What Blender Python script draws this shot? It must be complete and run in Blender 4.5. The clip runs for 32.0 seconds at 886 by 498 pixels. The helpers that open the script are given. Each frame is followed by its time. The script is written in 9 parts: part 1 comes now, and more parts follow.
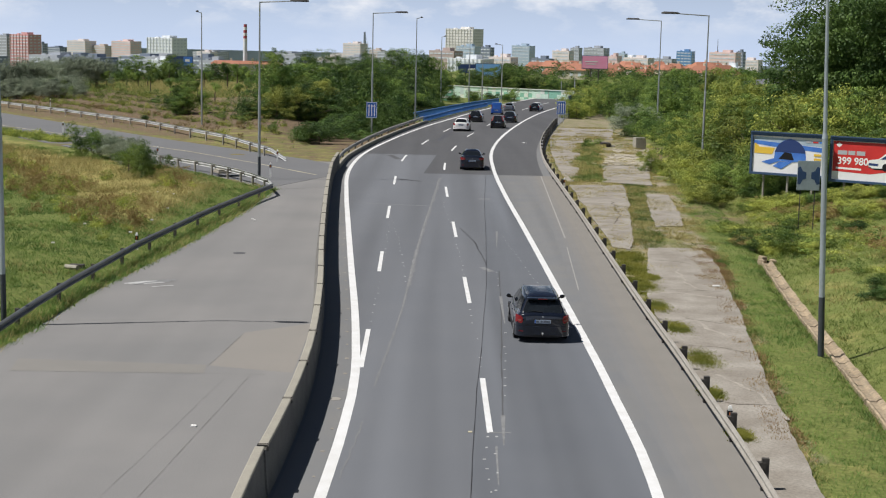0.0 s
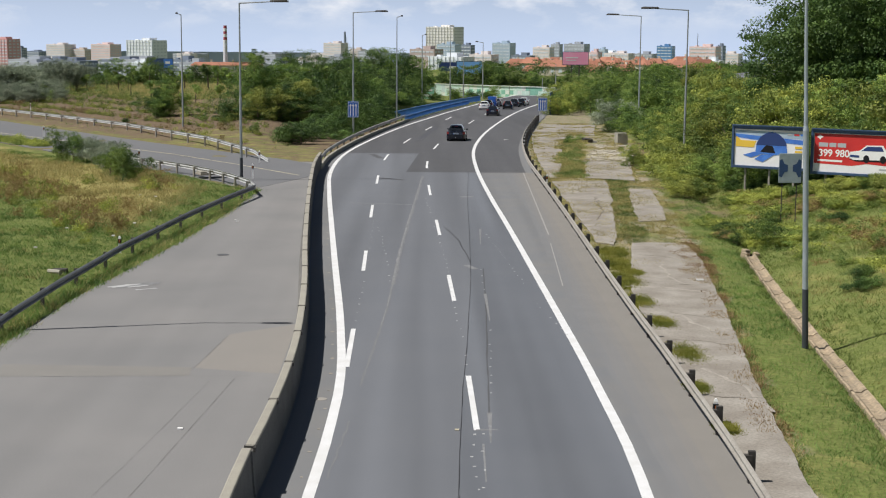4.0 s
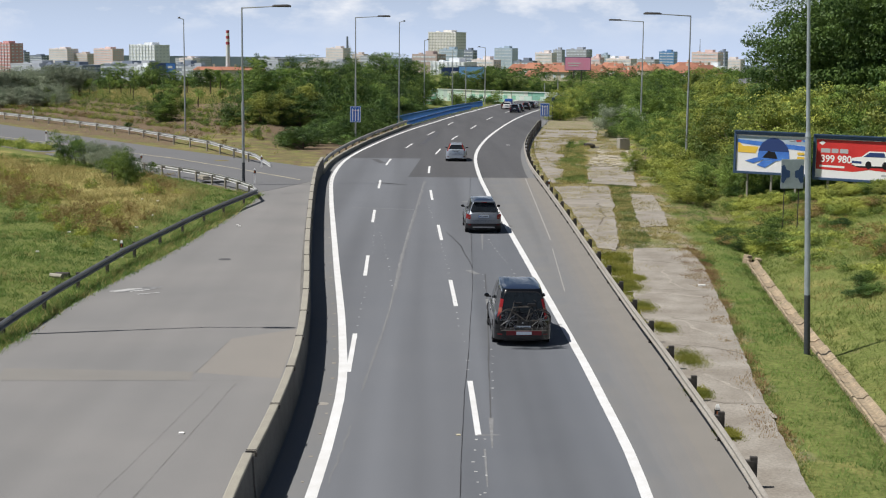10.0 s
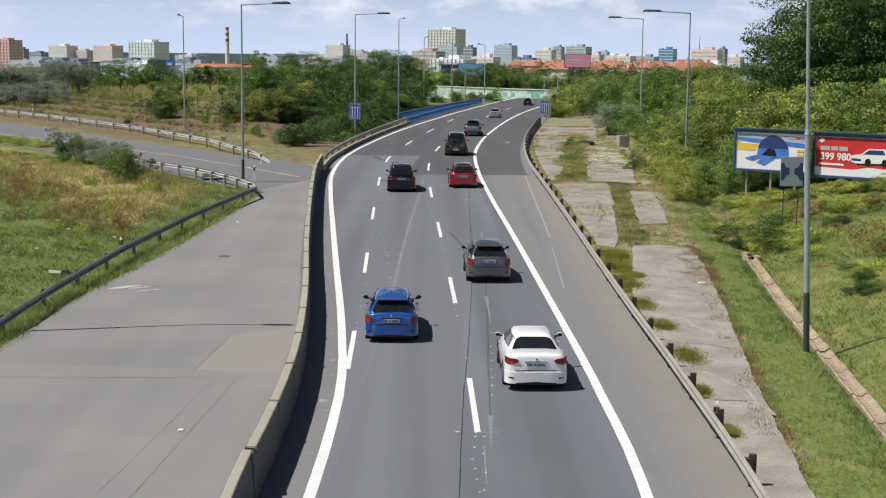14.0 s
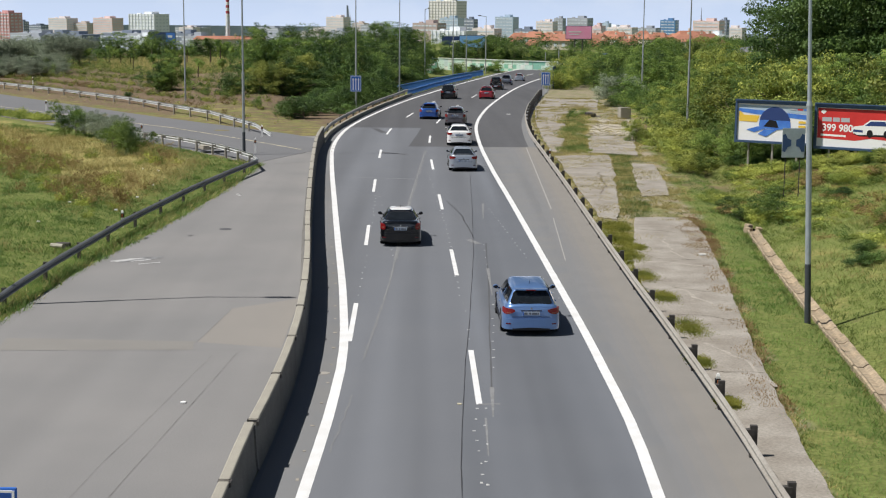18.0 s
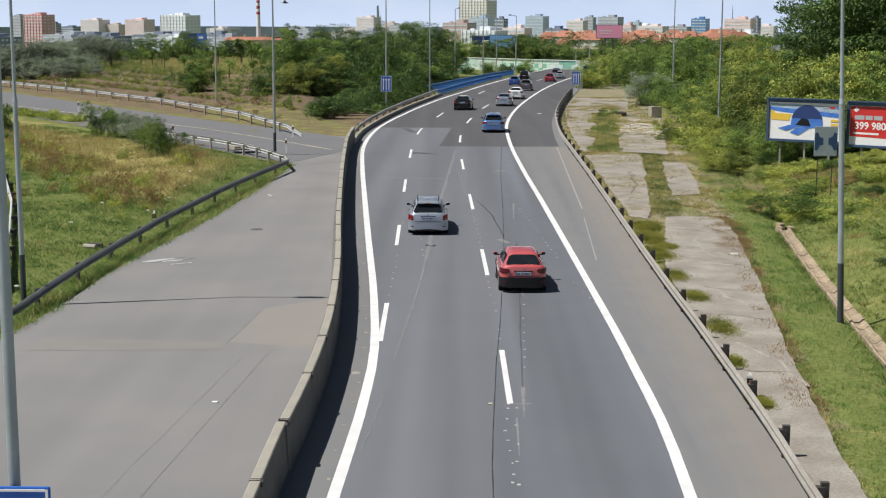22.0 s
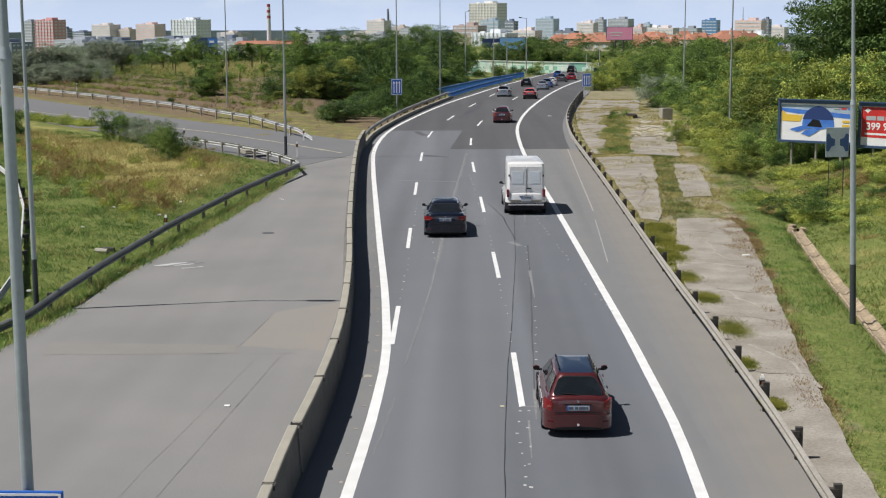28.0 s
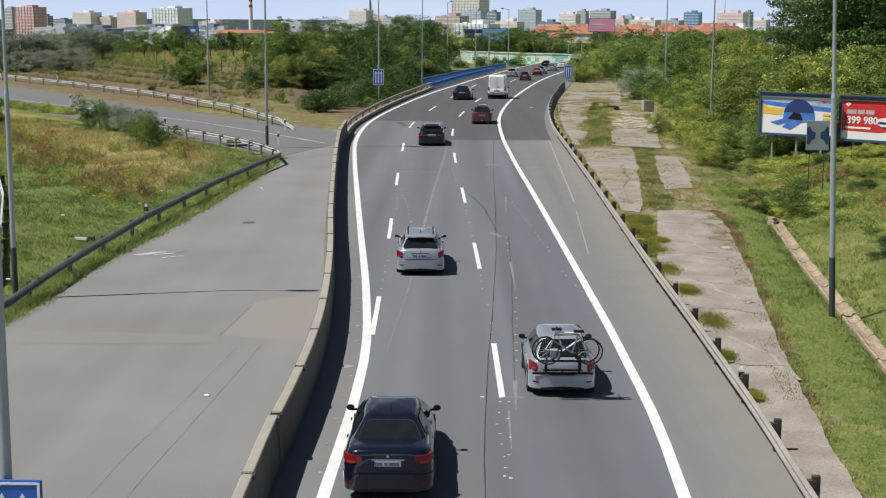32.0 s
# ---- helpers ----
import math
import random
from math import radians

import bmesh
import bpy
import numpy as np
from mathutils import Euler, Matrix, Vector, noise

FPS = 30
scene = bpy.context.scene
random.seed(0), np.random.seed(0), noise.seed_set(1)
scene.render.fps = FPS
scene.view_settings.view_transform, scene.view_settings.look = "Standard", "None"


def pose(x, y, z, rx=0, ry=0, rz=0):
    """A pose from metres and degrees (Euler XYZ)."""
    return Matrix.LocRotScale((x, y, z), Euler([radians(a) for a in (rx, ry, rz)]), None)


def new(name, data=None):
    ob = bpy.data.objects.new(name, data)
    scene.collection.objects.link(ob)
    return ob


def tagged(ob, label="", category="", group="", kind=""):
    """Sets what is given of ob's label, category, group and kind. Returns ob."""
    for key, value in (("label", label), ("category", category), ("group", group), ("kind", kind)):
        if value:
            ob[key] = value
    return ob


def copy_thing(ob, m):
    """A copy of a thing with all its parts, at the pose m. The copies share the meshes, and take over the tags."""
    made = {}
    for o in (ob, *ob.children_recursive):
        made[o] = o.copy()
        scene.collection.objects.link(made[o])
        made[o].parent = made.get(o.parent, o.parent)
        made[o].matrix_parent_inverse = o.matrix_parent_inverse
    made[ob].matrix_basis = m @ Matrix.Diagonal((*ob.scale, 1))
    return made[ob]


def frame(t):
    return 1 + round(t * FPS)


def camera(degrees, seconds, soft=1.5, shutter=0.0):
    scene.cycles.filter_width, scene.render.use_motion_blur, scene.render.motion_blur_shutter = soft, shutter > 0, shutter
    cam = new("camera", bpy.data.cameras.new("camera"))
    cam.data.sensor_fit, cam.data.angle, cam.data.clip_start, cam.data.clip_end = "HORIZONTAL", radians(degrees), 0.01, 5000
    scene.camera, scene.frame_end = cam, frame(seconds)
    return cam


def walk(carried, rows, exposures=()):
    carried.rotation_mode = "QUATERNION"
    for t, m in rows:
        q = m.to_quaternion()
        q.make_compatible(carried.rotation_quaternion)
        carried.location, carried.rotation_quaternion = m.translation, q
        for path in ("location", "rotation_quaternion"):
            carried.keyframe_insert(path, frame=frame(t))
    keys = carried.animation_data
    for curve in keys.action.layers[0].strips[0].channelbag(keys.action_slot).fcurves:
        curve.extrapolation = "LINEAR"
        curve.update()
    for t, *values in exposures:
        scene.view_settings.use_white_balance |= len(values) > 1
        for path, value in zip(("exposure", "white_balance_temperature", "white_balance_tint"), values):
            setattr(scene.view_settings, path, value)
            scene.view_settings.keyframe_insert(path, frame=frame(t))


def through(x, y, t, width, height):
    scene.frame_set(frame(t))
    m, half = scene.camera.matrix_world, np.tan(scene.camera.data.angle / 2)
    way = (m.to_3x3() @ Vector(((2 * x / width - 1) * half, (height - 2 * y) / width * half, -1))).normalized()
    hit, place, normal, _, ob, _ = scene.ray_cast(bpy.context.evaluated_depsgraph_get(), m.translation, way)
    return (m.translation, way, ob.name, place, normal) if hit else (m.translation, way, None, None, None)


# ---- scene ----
# One lens and one stand: a hand-held camera on a footbridge parapet 10 m over the carriageway.
EYE = (0.0, 0.0, 10.1)
cam = camera(33.77, 32.0, soft=1.15)
TURNS = [  # seconds, then the turn about x, y and z in degrees
    (0, 81.607, -1.247, 0.184),
    (0.5, 81.557, -0.974, 0.133),
    (1, 81.411, -0.562, 0.111),
    (1.5, 81.325, -0.335, 0.047),
    (2, 81.319, -0.427, -0.044),
    (2.5, 81.402, -0.459, -0.210),
    (3, 81.497, -0.436, -0.389),
    (3.5, 81.583, -0.428, -0.521),
    (5.5, 81.279, -0.376, -0.646),
    (6, 81.240, -0.333, -0.649),
    (6.5, 81.273, -0.360, -0.701),
    (7, 81.361, -0.446, -0.681),
    (7.5, 81.498, -0.478, -0.595),
    (8, 81.593, -0.461, -0.573),
    (8.5, 81.650, -0.535, -0.571),
    (9, 81.694, -0.492, -0.514),
    (9.5, 81.738, -0.570, -0.436),
    (10, 81.745, -0.527, -0.490),
    (10.5, 81.735, -0.541, -0.436),
    (11, 81.675, -0.540, -0.403),
    (11.5, 81.629, -0.583, -0.396),
    (12, 81.637, -0.539, -0.307),
    (12.5, 81.667, -0.403, -0.404),
    (13, 81.673, -0.424, -0.425),
    (13.5, 81.656, -0.254, -0.559),
    (14, 81.636, -0.569, -0.506),
    (14.5, 81.551, -0.154, -0.661),
    (16.5, 80.560, -0.547, -0.565),
    (17, 80.470, -0.519, -0.501),
    (17.5, 80.503, -0.451, -0.416),
    (18, 80.548, -0.449, -0.470),
    (18.5, 80.588, -0.751, -0.127),
    (19, 80.620, -0.636, 0.186),
    (19.5, 80.620, -0.605, 0.481),
    (20, 80.668, -0.656, 0.677),
    (20.5, 80.717, -0.596, 0.800),
    (21, 80.745, -0.570, 0.920),
    (21.5, 80.655, -0.285, 0.829),
    (22, 80.533, -0.137, 0.695),
    (22.5, 80.426, -0.060, 0.691),
    (23, 80.394, 0.052, 0.718),
    (23.5, 80.358, 0.031, 0.780),
    (24, 80.350, 0.092, 0.810),
    (24.5, 80.372, 0.123, 0.854),
    (25, 80.398, 0.142, 0.887),
    (25.5, 80.387, 0.195, 0.944),
    (27.5, 80.585, 0.143, 1.097),
    (28, 80.645, 0.185, 1.089),
    (28.5, 80.717, 0.393, 1.048),
    (29, 80.759, 0.288, 1.050),
    (29.5, 80.784, 0.301, 1.019),
    (30, 80.762, 0.278, 1.023),
    (30.5, 80.653, 0.025, 1.052),
    (31, 80.524, -0.192, 0.964),
    (31.5, 80.428, -0.184, 0.666),
    (32, 80.279, -0.260, 0.408),
]
walk(cam, [(t, pose(*EYE, a, b, c)) for t, a, b, c in TURNS], exposures=[(0, 0.0), (8, 0.02), (17, 0.09), (24, 0.10), (30, 0.03), (32, 0.07)])

# ------------------------------------------------------------------ light
SUN_AWAY = Vector((0.59, 0.14, -1.0)).normalized()      # the way in which the sunlight travels
sun_up = math.asin(-SUN_AWAY.z)
sun_lamp = bpy.data.lights.new("sun", "SUN")
sun_lamp.energy, sun_lamp.angle, sun_lamp.color = 5.35, radians(0.55), (1.0, 0.955, 0.90)
sun_ob = new("sun", sun_lamp)
sun_ob.rotation_euler = SUN_AWAY.to_track_quat("-Z", "Y").to_euler()
sun_ob.location = (-60, -20, 90)

world = bpy.data.worlds.new("sky")
scene.world = world
world.use_nodes = True
wn, wl = world.node_tree.nodes, world.node_tree.links
wn.clear()
sky = wn.new("ShaderNodeTexSky")
sky.sky_type, sky.sun_disc = "NISHITA", False
sky.sun_elevation, sky.sun_rotation = sun_up, math.atan2(-SUN_AWAY.x, -SUN_AWAY.y)
sky.air_density, sky.dust_density, sky.ozone_density = 1.0, 0.4, 2.0
way = wn.new("ShaderNodeTexCoord")
lean = wn.new("ShaderNodeMapping")            # the road climbs a little: the true horizon lies lower than its plane
lean.inputs["Rotation"].default_value = (radians(2.6), 0, 0)
parts = wn.new("ShaderNodeSeparateXYZ")
spread = wn.new("ShaderNodeMapping")          # small cumulus, wider than high
spread.inputs["Scale"].default_value = (1.0, 1.0, 2.3)
cloud = wn.new("ShaderNodeTexNoise")
cloud.inputs["Scale"].default_value, cloud.inputs["Detail"].default_value = 10.0, 6.0
cloud.inputs["Roughness"].default_value = 0.58
edge = wn.new("ShaderNodeValToRGB")
edge.color_ramp.elements[0].position, edge.color_ramp.elements[1].position = 0.48, 0.63
mixc = wn.new("ShaderNodeMixRGB")
mixc.inputs["Color2"].default_value = (29.0, 29.3, 30.4, 1)
veil = wn.new("ShaderNodeMath")
veil.operation = "MULTIPLY_ADD"
veil.inputs[1].default_value, veil.inputs[2].default_value = 0.92, 0.0
haze = wn.new("ShaderNodeMapRange")            # bright summer haze low over the city
haze.interpolation_type = "SMOOTHSTEP"
for socket, value in (("From Min", 0.0), ("From Max", 0.2), ("To Min", 1.0), ("To Max", 0.0)):
    haze.inputs[socket].default_value = value
mixh = wn.new("ShaderNodeMixRGB")
mixh.inputs["Color2"].default_value = (18.6, 22.2, 29.2, 1)
back = wn.new("ShaderNodeBackground")
back.inputs["Strength"].default_value = 0.032
wo = wn.new("ShaderNodeOutputWorld")
wl.new(way.outputs["Generated"], lean.inputs["Vector"])
wl.new(lean.outputs["Vector"], sky.inputs["Vector"])
wl.new(lean.outputs["Vector"], parts.inputs["Vector"])
wl.new(lean.outputs["Vector"], spread.inputs["Vector"])
wl.new(spread.outputs["Vector"], cloud.inputs["Vector"])
wl.new(cloud.outputs["Fac"], edge.inputs["Fac"])
wl.new(edge.outputs["Color"], veil.inputs[0])
open_sky = wn.new("ShaderNodeMapRange")        # the clouds thin out overhead
for socket, value in (("From Min", 0.1), ("From Max", 0.35), ("To Min", 1.0), ("To Max", 0.08)):
    open_sky.inputs[socket].default_value = value
wl.new(parts.outputs["Z"], open_sky.inputs["Value"])
above = wn.new("ShaderNodeMapRange")           # and begin some way over the horizon
above.interpolation_type = "SMOOTHSTEP"
for socket, value in (("From Min", 0.043), ("From Max", 0.066), ("To Min", 0.12), ("To Max", 1.0)):
    above.inputs[socket].default_value = value
wl.new(parts.outputs["Z"], above.inputs["Value"])
bank_up = wn.new("ShaderNodeMath")
bank_up.operation = "MULTIPLY"
wl.new(above.outputs["Result"], bank_up.inputs[0])
wl.new(veil.outputs["Value"], bank_up.inputs[1])
thin = wn.new("ShaderNodeMath")
thin.operation = "MULTIPLY"
wl.new(bank_up.outputs["Value"], thin.inputs[0])
wl.new(open_sky.outputs["Result"], thin.inputs[1])
wl.new(thin.outputs["Value"], mixc.inputs["Fac"])
wl.new(parts.outputs["Z"], haze.inputs["Value"])
wl.new(haze.outputs["Result"], mixh.inputs["Fac"])
wl.new(sky.outputs["Color"], mixh.inputs["Color1"])
wl.new(mixh.outputs["Color"], mixc.inputs["Color1"])
wl.new(mixc.outputs["Color"], back.inputs["Color"])
wl.new(back.outputs["Background"], wo.inputs["Surface"])


# ------------------------------------------------------------------ materials
def material(name, color, rough=0.8, metal=0.0, grain=0.0, scale=20.0, blotch=0.0, blotch_scale=0.6, bump=0.0,
             tint=None, vary=0.0, island=0.0, coat=0.0, spec=0.5, tracks=0.0):
    """A procedural surface: fine grain and large blotches round a base colour, a second tint in the blotches, relief."""
    m = bpy.data.materials.new(name)
    m.use_nodes = True
    n, l = m.node_tree.nodes, m.node_tree.links
    b = n["Principled BSDF"]
    b.inputs["Roughness"].default_value, b.inputs["Metallic"].default_value = rough, metal
    b.inputs["Specular IOR Level"].default_value = spec
    if coat:
        b.inputs["Coat Weight"].default_value, b.inputs["Coat Roughness"].default_value = coat, 0.06
    b.inputs["Base Color"].default_value = (*color, 1)
    if not (grain or blotch or vary or island or bump):
        return m
    geo = n.new("ShaderNodeNewGeometry")
    src = None
    rgb = n.new("ShaderNodeRGB")
    rgb.outputs[0].default_value = (*color, 1)
    src = rgb.outputs[0]
    if blotch:
        t = n.new("ShaderNodeTexNoise")
        t.inputs["Scale"].default_value, t.inputs["Detail"].default_value = blotch_scale, 5
        l.new(geo.outputs["Position"], t.inputs["Vector"])
        r = n.new("ShaderNodeMapRange")
        r.inputs["From Min"].default_value, r.inputs["From Max"].default_value = 0.35, 0.68
        r.inputs["To Max"].default_value = blotch
        l.new(t.outputs["Fac"], r.inputs["Value"])
        x = n.new("ShaderNodeMixRGB")
        x.inputs["Color2"].default_value = (*(tint or [c * 0.55 for c in color]), 1)
        l.new(r.outputs["Result"], x.inputs["Fac"])
        l.new(src, x.inputs["Color1"])
        src = x.outputs["Color"]
    if tracks:                       # long streaks left by the traffic
        mp = n.new("ShaderNodeMapping")
        mp.inputs["Scale"].default_value = (0.7, 0.016, 1)
        l.new(geo.outputs["Position"], mp.inputs["Vector"])
        t = n.new("ShaderNodeTexNoise")
        t.inputs["Scale"].default_value, t.inputs["Detail"].default_value = 1.0, 1.5
        l.new(mp.outputs["Vector"], t.inputs["Vector"])
        r = n.new("ShaderNodeMapRange")
        r.inputs["From Min"].default_value, r.inputs["From Max"].default_value = 0.32, 0.68
        r.inputs["To Min"].default_value, r.inputs["To Max"].default_value = 1 - tracks, 1 + tracks
        l.new(t.outputs["Fac"], r.inputs["Value"])
        h = n.new("ShaderNodeHueSaturation")
        l.new(r.outputs["Result"], h.inputs["Value"])
        l.new(src, h.inputs["Color"])
        src = h.outputs["Color"]
    hsv = None
    for amount, out in ((vary, "object"), (island, "island"), (grain, "grain")):
        if not amount:
            continue
        if out == "object":
            s = n.new("ShaderNodeObjectInfo").outputs["Random"]
        elif out == "island":
            s = geo.outputs["Random Per Island"]
        else:
            t = n.new("ShaderNodeTexNoise")
            t.inputs["Scale"].default_value, t.inputs["Detail"].default_value = scale, 4
            l.new(geo.outputs["Position"], t.inputs["Vector"])
            s = t.outputs["Fac"]
        r = n.new("ShaderNodeMapRange")
        r.inputs["From Min"].default_value, r.inputs["From Max"].default_value = (0.25, 0.75) if out == "grain" else (0, 1)
        r.inputs["To Min"].default_value, r.inputs["To Max"].default_value = 1 - amount, 1 + amount
        l.new(s, r.inputs["Value"])
        hsv = n.new("ShaderNodeHueSaturation")
        l.new(r.outputs["Result"], hsv.inputs["Value"])
        l.new(src, hsv.inputs["Color"])
        src = hsv.outputs["Color"]
    l.new(src, b.inputs["Base Color"])
    if bump:
        t = n.new("ShaderNodeTexNoise")
        t.inputs["Scale"].default_value, t.inputs["Detail"].default_value = scale, 5
        l.new(geo.outputs["Position"], t.inputs["Vector"])
        k = n.new("ShaderNodeBump")
        k.inputs["Strength"].default_value, k.inputs["Distance"].default_value = bump, 0.03
        l.new(t.outputs["Fac"], k.inputs["Height"])
        l.new(k.outputs["Normal"], b.inputs["Normal"])
    return m


def leaf_material(name, color, second, through=0.16):
    """Leaves: each leaf its own shade, some light through the blade."""
    m = bpy.data.materials.new(name)
    m.use_nodes = True
    n, l = m.node_tree.nodes, m.node_tree.links
    b = n["Principled BSDF"]
    geo, info = n.new("ShaderNodeNewGeometry"), n.new("ShaderNodeObjectInfo")
    big = n.new("ShaderNodeTexNoise")
    big.inputs["Scale"].default_value, big.inputs["Detail"].default_value = 0.75, 1
    l.new(geo.outputs["Position"], big.inputs["Vector"])
    x = n.new("ShaderNodeMixRGB")
    x.inputs["Color1"].default_value, x.inputs["Color2"].default_value = (*color, 1), (*second, 1)
    s = n.new("ShaderNodeMath")
    s.operation = "MULTIPLY_ADD"
    s.inputs[1].default_value = 0.18
    t = n.new("ShaderNodeMapRange")
    t.inputs["From Min"].default_value, t.inputs["From Max"].default_value, t.inputs["To Max"].default_value = 0.38, 0.62, 0.85
    l.new(big.outputs["Fac"], t.inputs["Value"])
    l.new(geo.outputs["Random Per Island"], s.inputs[0])
    l.new(t.outputs["Result"], s.inputs[2])
    l.new(s.outputs["Value"], x.inputs["Fac"])
    h = n.new("ShaderNodeHueSaturation")
    r = n.new("ShaderNodeMapRange")
    r.inputs["To Min"].default_value, r.inputs["To Max"].default_value = 0.75, 1.35
    l.new(info.outputs["Random"], r.inputs["Value"])
    l.new(r.outputs["Result"], h.inputs["Value"])
    l.new(x.outputs["Color"], h.inputs["Color"])
    l.new(h.outputs["Color"], b.inputs["Base Color"])
    b.inputs["Roughness"].default_value = 0.6
    b.inputs["Specular IOR Level"].default_value = 0.3
    tr = n.new("ShaderNodeBsdfTranslucent")
    l.new(h.outputs["Color"], tr.inputs["Color"])
    mx = n.new("ShaderNodeMixShader")
    mx.inputs["Fac"].default_value = through
    l.new(b.outputs["BSDF"], mx.inputs[1])
    l.new(tr.outputs["BSDF"], mx.inputs[2])
    l.new(mx.outputs["Shader"], n["Material Output"].inputs["Surface"])
    return m


ASPHALT = material("asphalt", (0.124, 0.133, 0.149), 0.8, tracks=0.15, grain=0.22, scale=60, blotch=0.30, blotch_scale=0.35, tint=(0.145, 0.152, 0.164), bump=0.12)
ASPHALT_DARK = material("asphalt_new", (0.075, 0.077, 0.083), 0.8, tracks=0.12, grain=0.2, scale=60, blotch=0.3, blotch_scale=0.4, tint=(0.094, 0.094, 0.096), bump=0.12)
ASPHALT_LANE = material("asphalt_lane", (0.113, 0.123, 0.140), 0.75, tracks=0.2, grain=0.22, scale=60, blotch=0.35, blotch_scale=0.35, tint=(0.137, 0.146, 0.160), bump=0.12)
ASPHALT_PALE = material("asphalt_worn", (0.175, 0.175, 0.175), 0.9, grain=0.10, scale=28, blotch=0.6, blotch_scale=0.16, tint=(0.228, 0.222, 0.217), bump=0.06, tracks=0.05)
ASPHALT_SIDE = material("asphalt_side", (0.132, 0.136, 0.144), 0.9, grain=0.15, scale=45, blotch=0.4, blotch_scale=0.2, tint=(0.165, 0.167, 0.172), bump=0.12)
SHOULDER = material("asphalt_shoulder", (0.154, 0.160, 0.168), 0.9, grain=0.18, scale=50, blotch=0.5, blotch_scale=0.5, tint=(0.185, 0.181, 0.172), bump=0.12, tracks=0.1)
DUST = [material("road_dust", c, 0.95, grain=0.18, scale=45, blotch=0.5, blotch_scale=0.8, bump=0.1, tint=[k * 1.12 for k in c]) for c in ((0.162, 0.165, 0.169), (0.169, 0.169, 0.169), (0.177, 0.174, 0.169), (0.186, 0.179, 0.169), (0.196, 0.186, 0.170))]
SLAB = material("old_slab", (0.222, 0.200, 0.170), 0.95, grain=0.22, scale=14, blotch=0.95, blotch_scale=0.7, tint=(0.325, 0.304, 0.268), bump=0.25)
DEBRIS = material("bleached_rubble", (0.425, 0.391, 0.323), 0.95, grain=0.3, scale=9, blotch=0.6, blotch_scale=1.2, tint=(0.255, 0.230, 0.170), bump=0.5, vary=0.15)
PAINT_WHITE = material("road_paint", (0.68, 0.69, 0.70), 0.7, grain=0.12, scale=30, blotch=0.5, blotch_scale=1.8, tint=(0.52, 0.52, 0.50))
PAINT_WORN = material("worn_paint", (0.222, 0.228, 0.234), 0.8, grain=0.25, scale=30, blotch=0.7, blotch_scale=4, tint=(0.128, 0.128, 0.128))
PAINT_DOT = material("scraped_paint", (0.42, 0.425, 0.425), 0.7, grain=0.2, scale=40)
PAINT_OCHRE = material("faded_yellow_paint", (0.30, 0.285, 0.235), 0.8, grain=0.2, scale=30, blotch=0.6, blotch_scale=3, tint=(0.25, 0.23, 0.19))
PAINT_YELLOW = material("pale_yellow_paint", (0.46, 0.42, 0.30), 0.8, grain=0.2, scale=30, blotch=0.5, blotch_scale=2, tint=(0.30, 0.28, 0.22))
OIL = material("oil_stained_asphalt", (0.062, 0.066, 0.078), 0.7, grain=0.3, scale=20, blotch=0.8, blotch_scale=0.7, tint=(0.078, 0.079, 0.084))
TAR = material("tar_seam", (0.035, 0.035, 0.037), 0.55, grain=0.3, scale=30)
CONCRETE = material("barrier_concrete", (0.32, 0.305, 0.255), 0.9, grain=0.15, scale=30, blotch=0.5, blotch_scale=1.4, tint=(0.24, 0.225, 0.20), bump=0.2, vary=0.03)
# barrier faces turned from the sun: their shade is in this darker colour
CONCRETE_SHADED = material("grimy_concrete", (0.150, 0.146, 0.136), 0.92, grain=0.2, scale=20, blotch=0.6, blotch_scale=1.1, tint=(0.085, 0.081, 0.076), bump=0.2, vary=0.1)
CHANNEL = material("channel_stone", (0.35, 0.275, 0.185), 0.95, grain=0.35, scale=8, blotch=0.8, blotch_scale=1.8, tint=(0.215, 0.180, 0.130), bump=0.4, vary=0.14)
STEEL = material("galvanised_steel", (0.60, 0.61, 0.61), 0.5, 0.45, grain=0.12, scale=12, blotch=0.4, blotch_scale=1.5, tint=(0.34, 0.34, 0.34))
STEEL_DULL = material("weathered_steel", (0.36, 0.34, 0.305), 0.65, 0.3, grain=0.15, scale=12, blotch=0.5, blotch_scale=1.2, tint=(0.25, 0.225, 0.195))
# zinc darkened to give the meadow rail the look of a shaded face
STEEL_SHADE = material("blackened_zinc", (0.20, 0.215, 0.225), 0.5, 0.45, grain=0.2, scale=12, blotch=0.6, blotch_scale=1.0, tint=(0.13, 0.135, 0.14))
STEEL_MID = material("aged_zinc", (0.46, 0.45, 0.43), 0.6, 0.35, grain=0.15, scale=12, blotch=0.6, blotch_scale=1.0, tint=(0.28, 0.25, 0.22))
STEEL_BLACK = material("dark_post_steel", (0.07, 0.065, 0.06), 0.7, 0.3, grain=0.2, scale=12)
MAST = material("mast_steel", (0.40, 0.45, 0.48), 0.5, 0.35, grain=0.08, scale=9, blotch=0.35, blotch_scale=1.0, tint=(0.19, 0.22, 0.23))
MAST_GREY = material("mast_zinc", (0.40, 0.42, 0.43), 0.5, 0.6, grain=0.08, scale=9, blotch=0.35, blotch_scale=1.0, tint=(0.28, 0.29, 0.3))
MAST_FOOT = material("mast_tarred_foot", (0.05, 0.058, 0.066), 0.6, 0.2, grain=0.15, scale=9)
SIGN_BLUE = material("sign_blue", (0.025, 0.13, 0.50), 0.4, grain=0.05, scale=8)
SIGN_WHITE = material("sign_white", (0.82, 0.82, 0.80), 0.45, grain=0.04, scale=8)
SIGN_BACK = material("sign_back_grey", (0.36, 0.42, 0.45), 0.5, 0.3, grain=0.08, scale=6, blotch=0.3, blotch_scale=2)
SIGN_NAVY = material("navy_film", (0.025, 0.06, 0.15), 0.45, grain=0.1, scale=6)
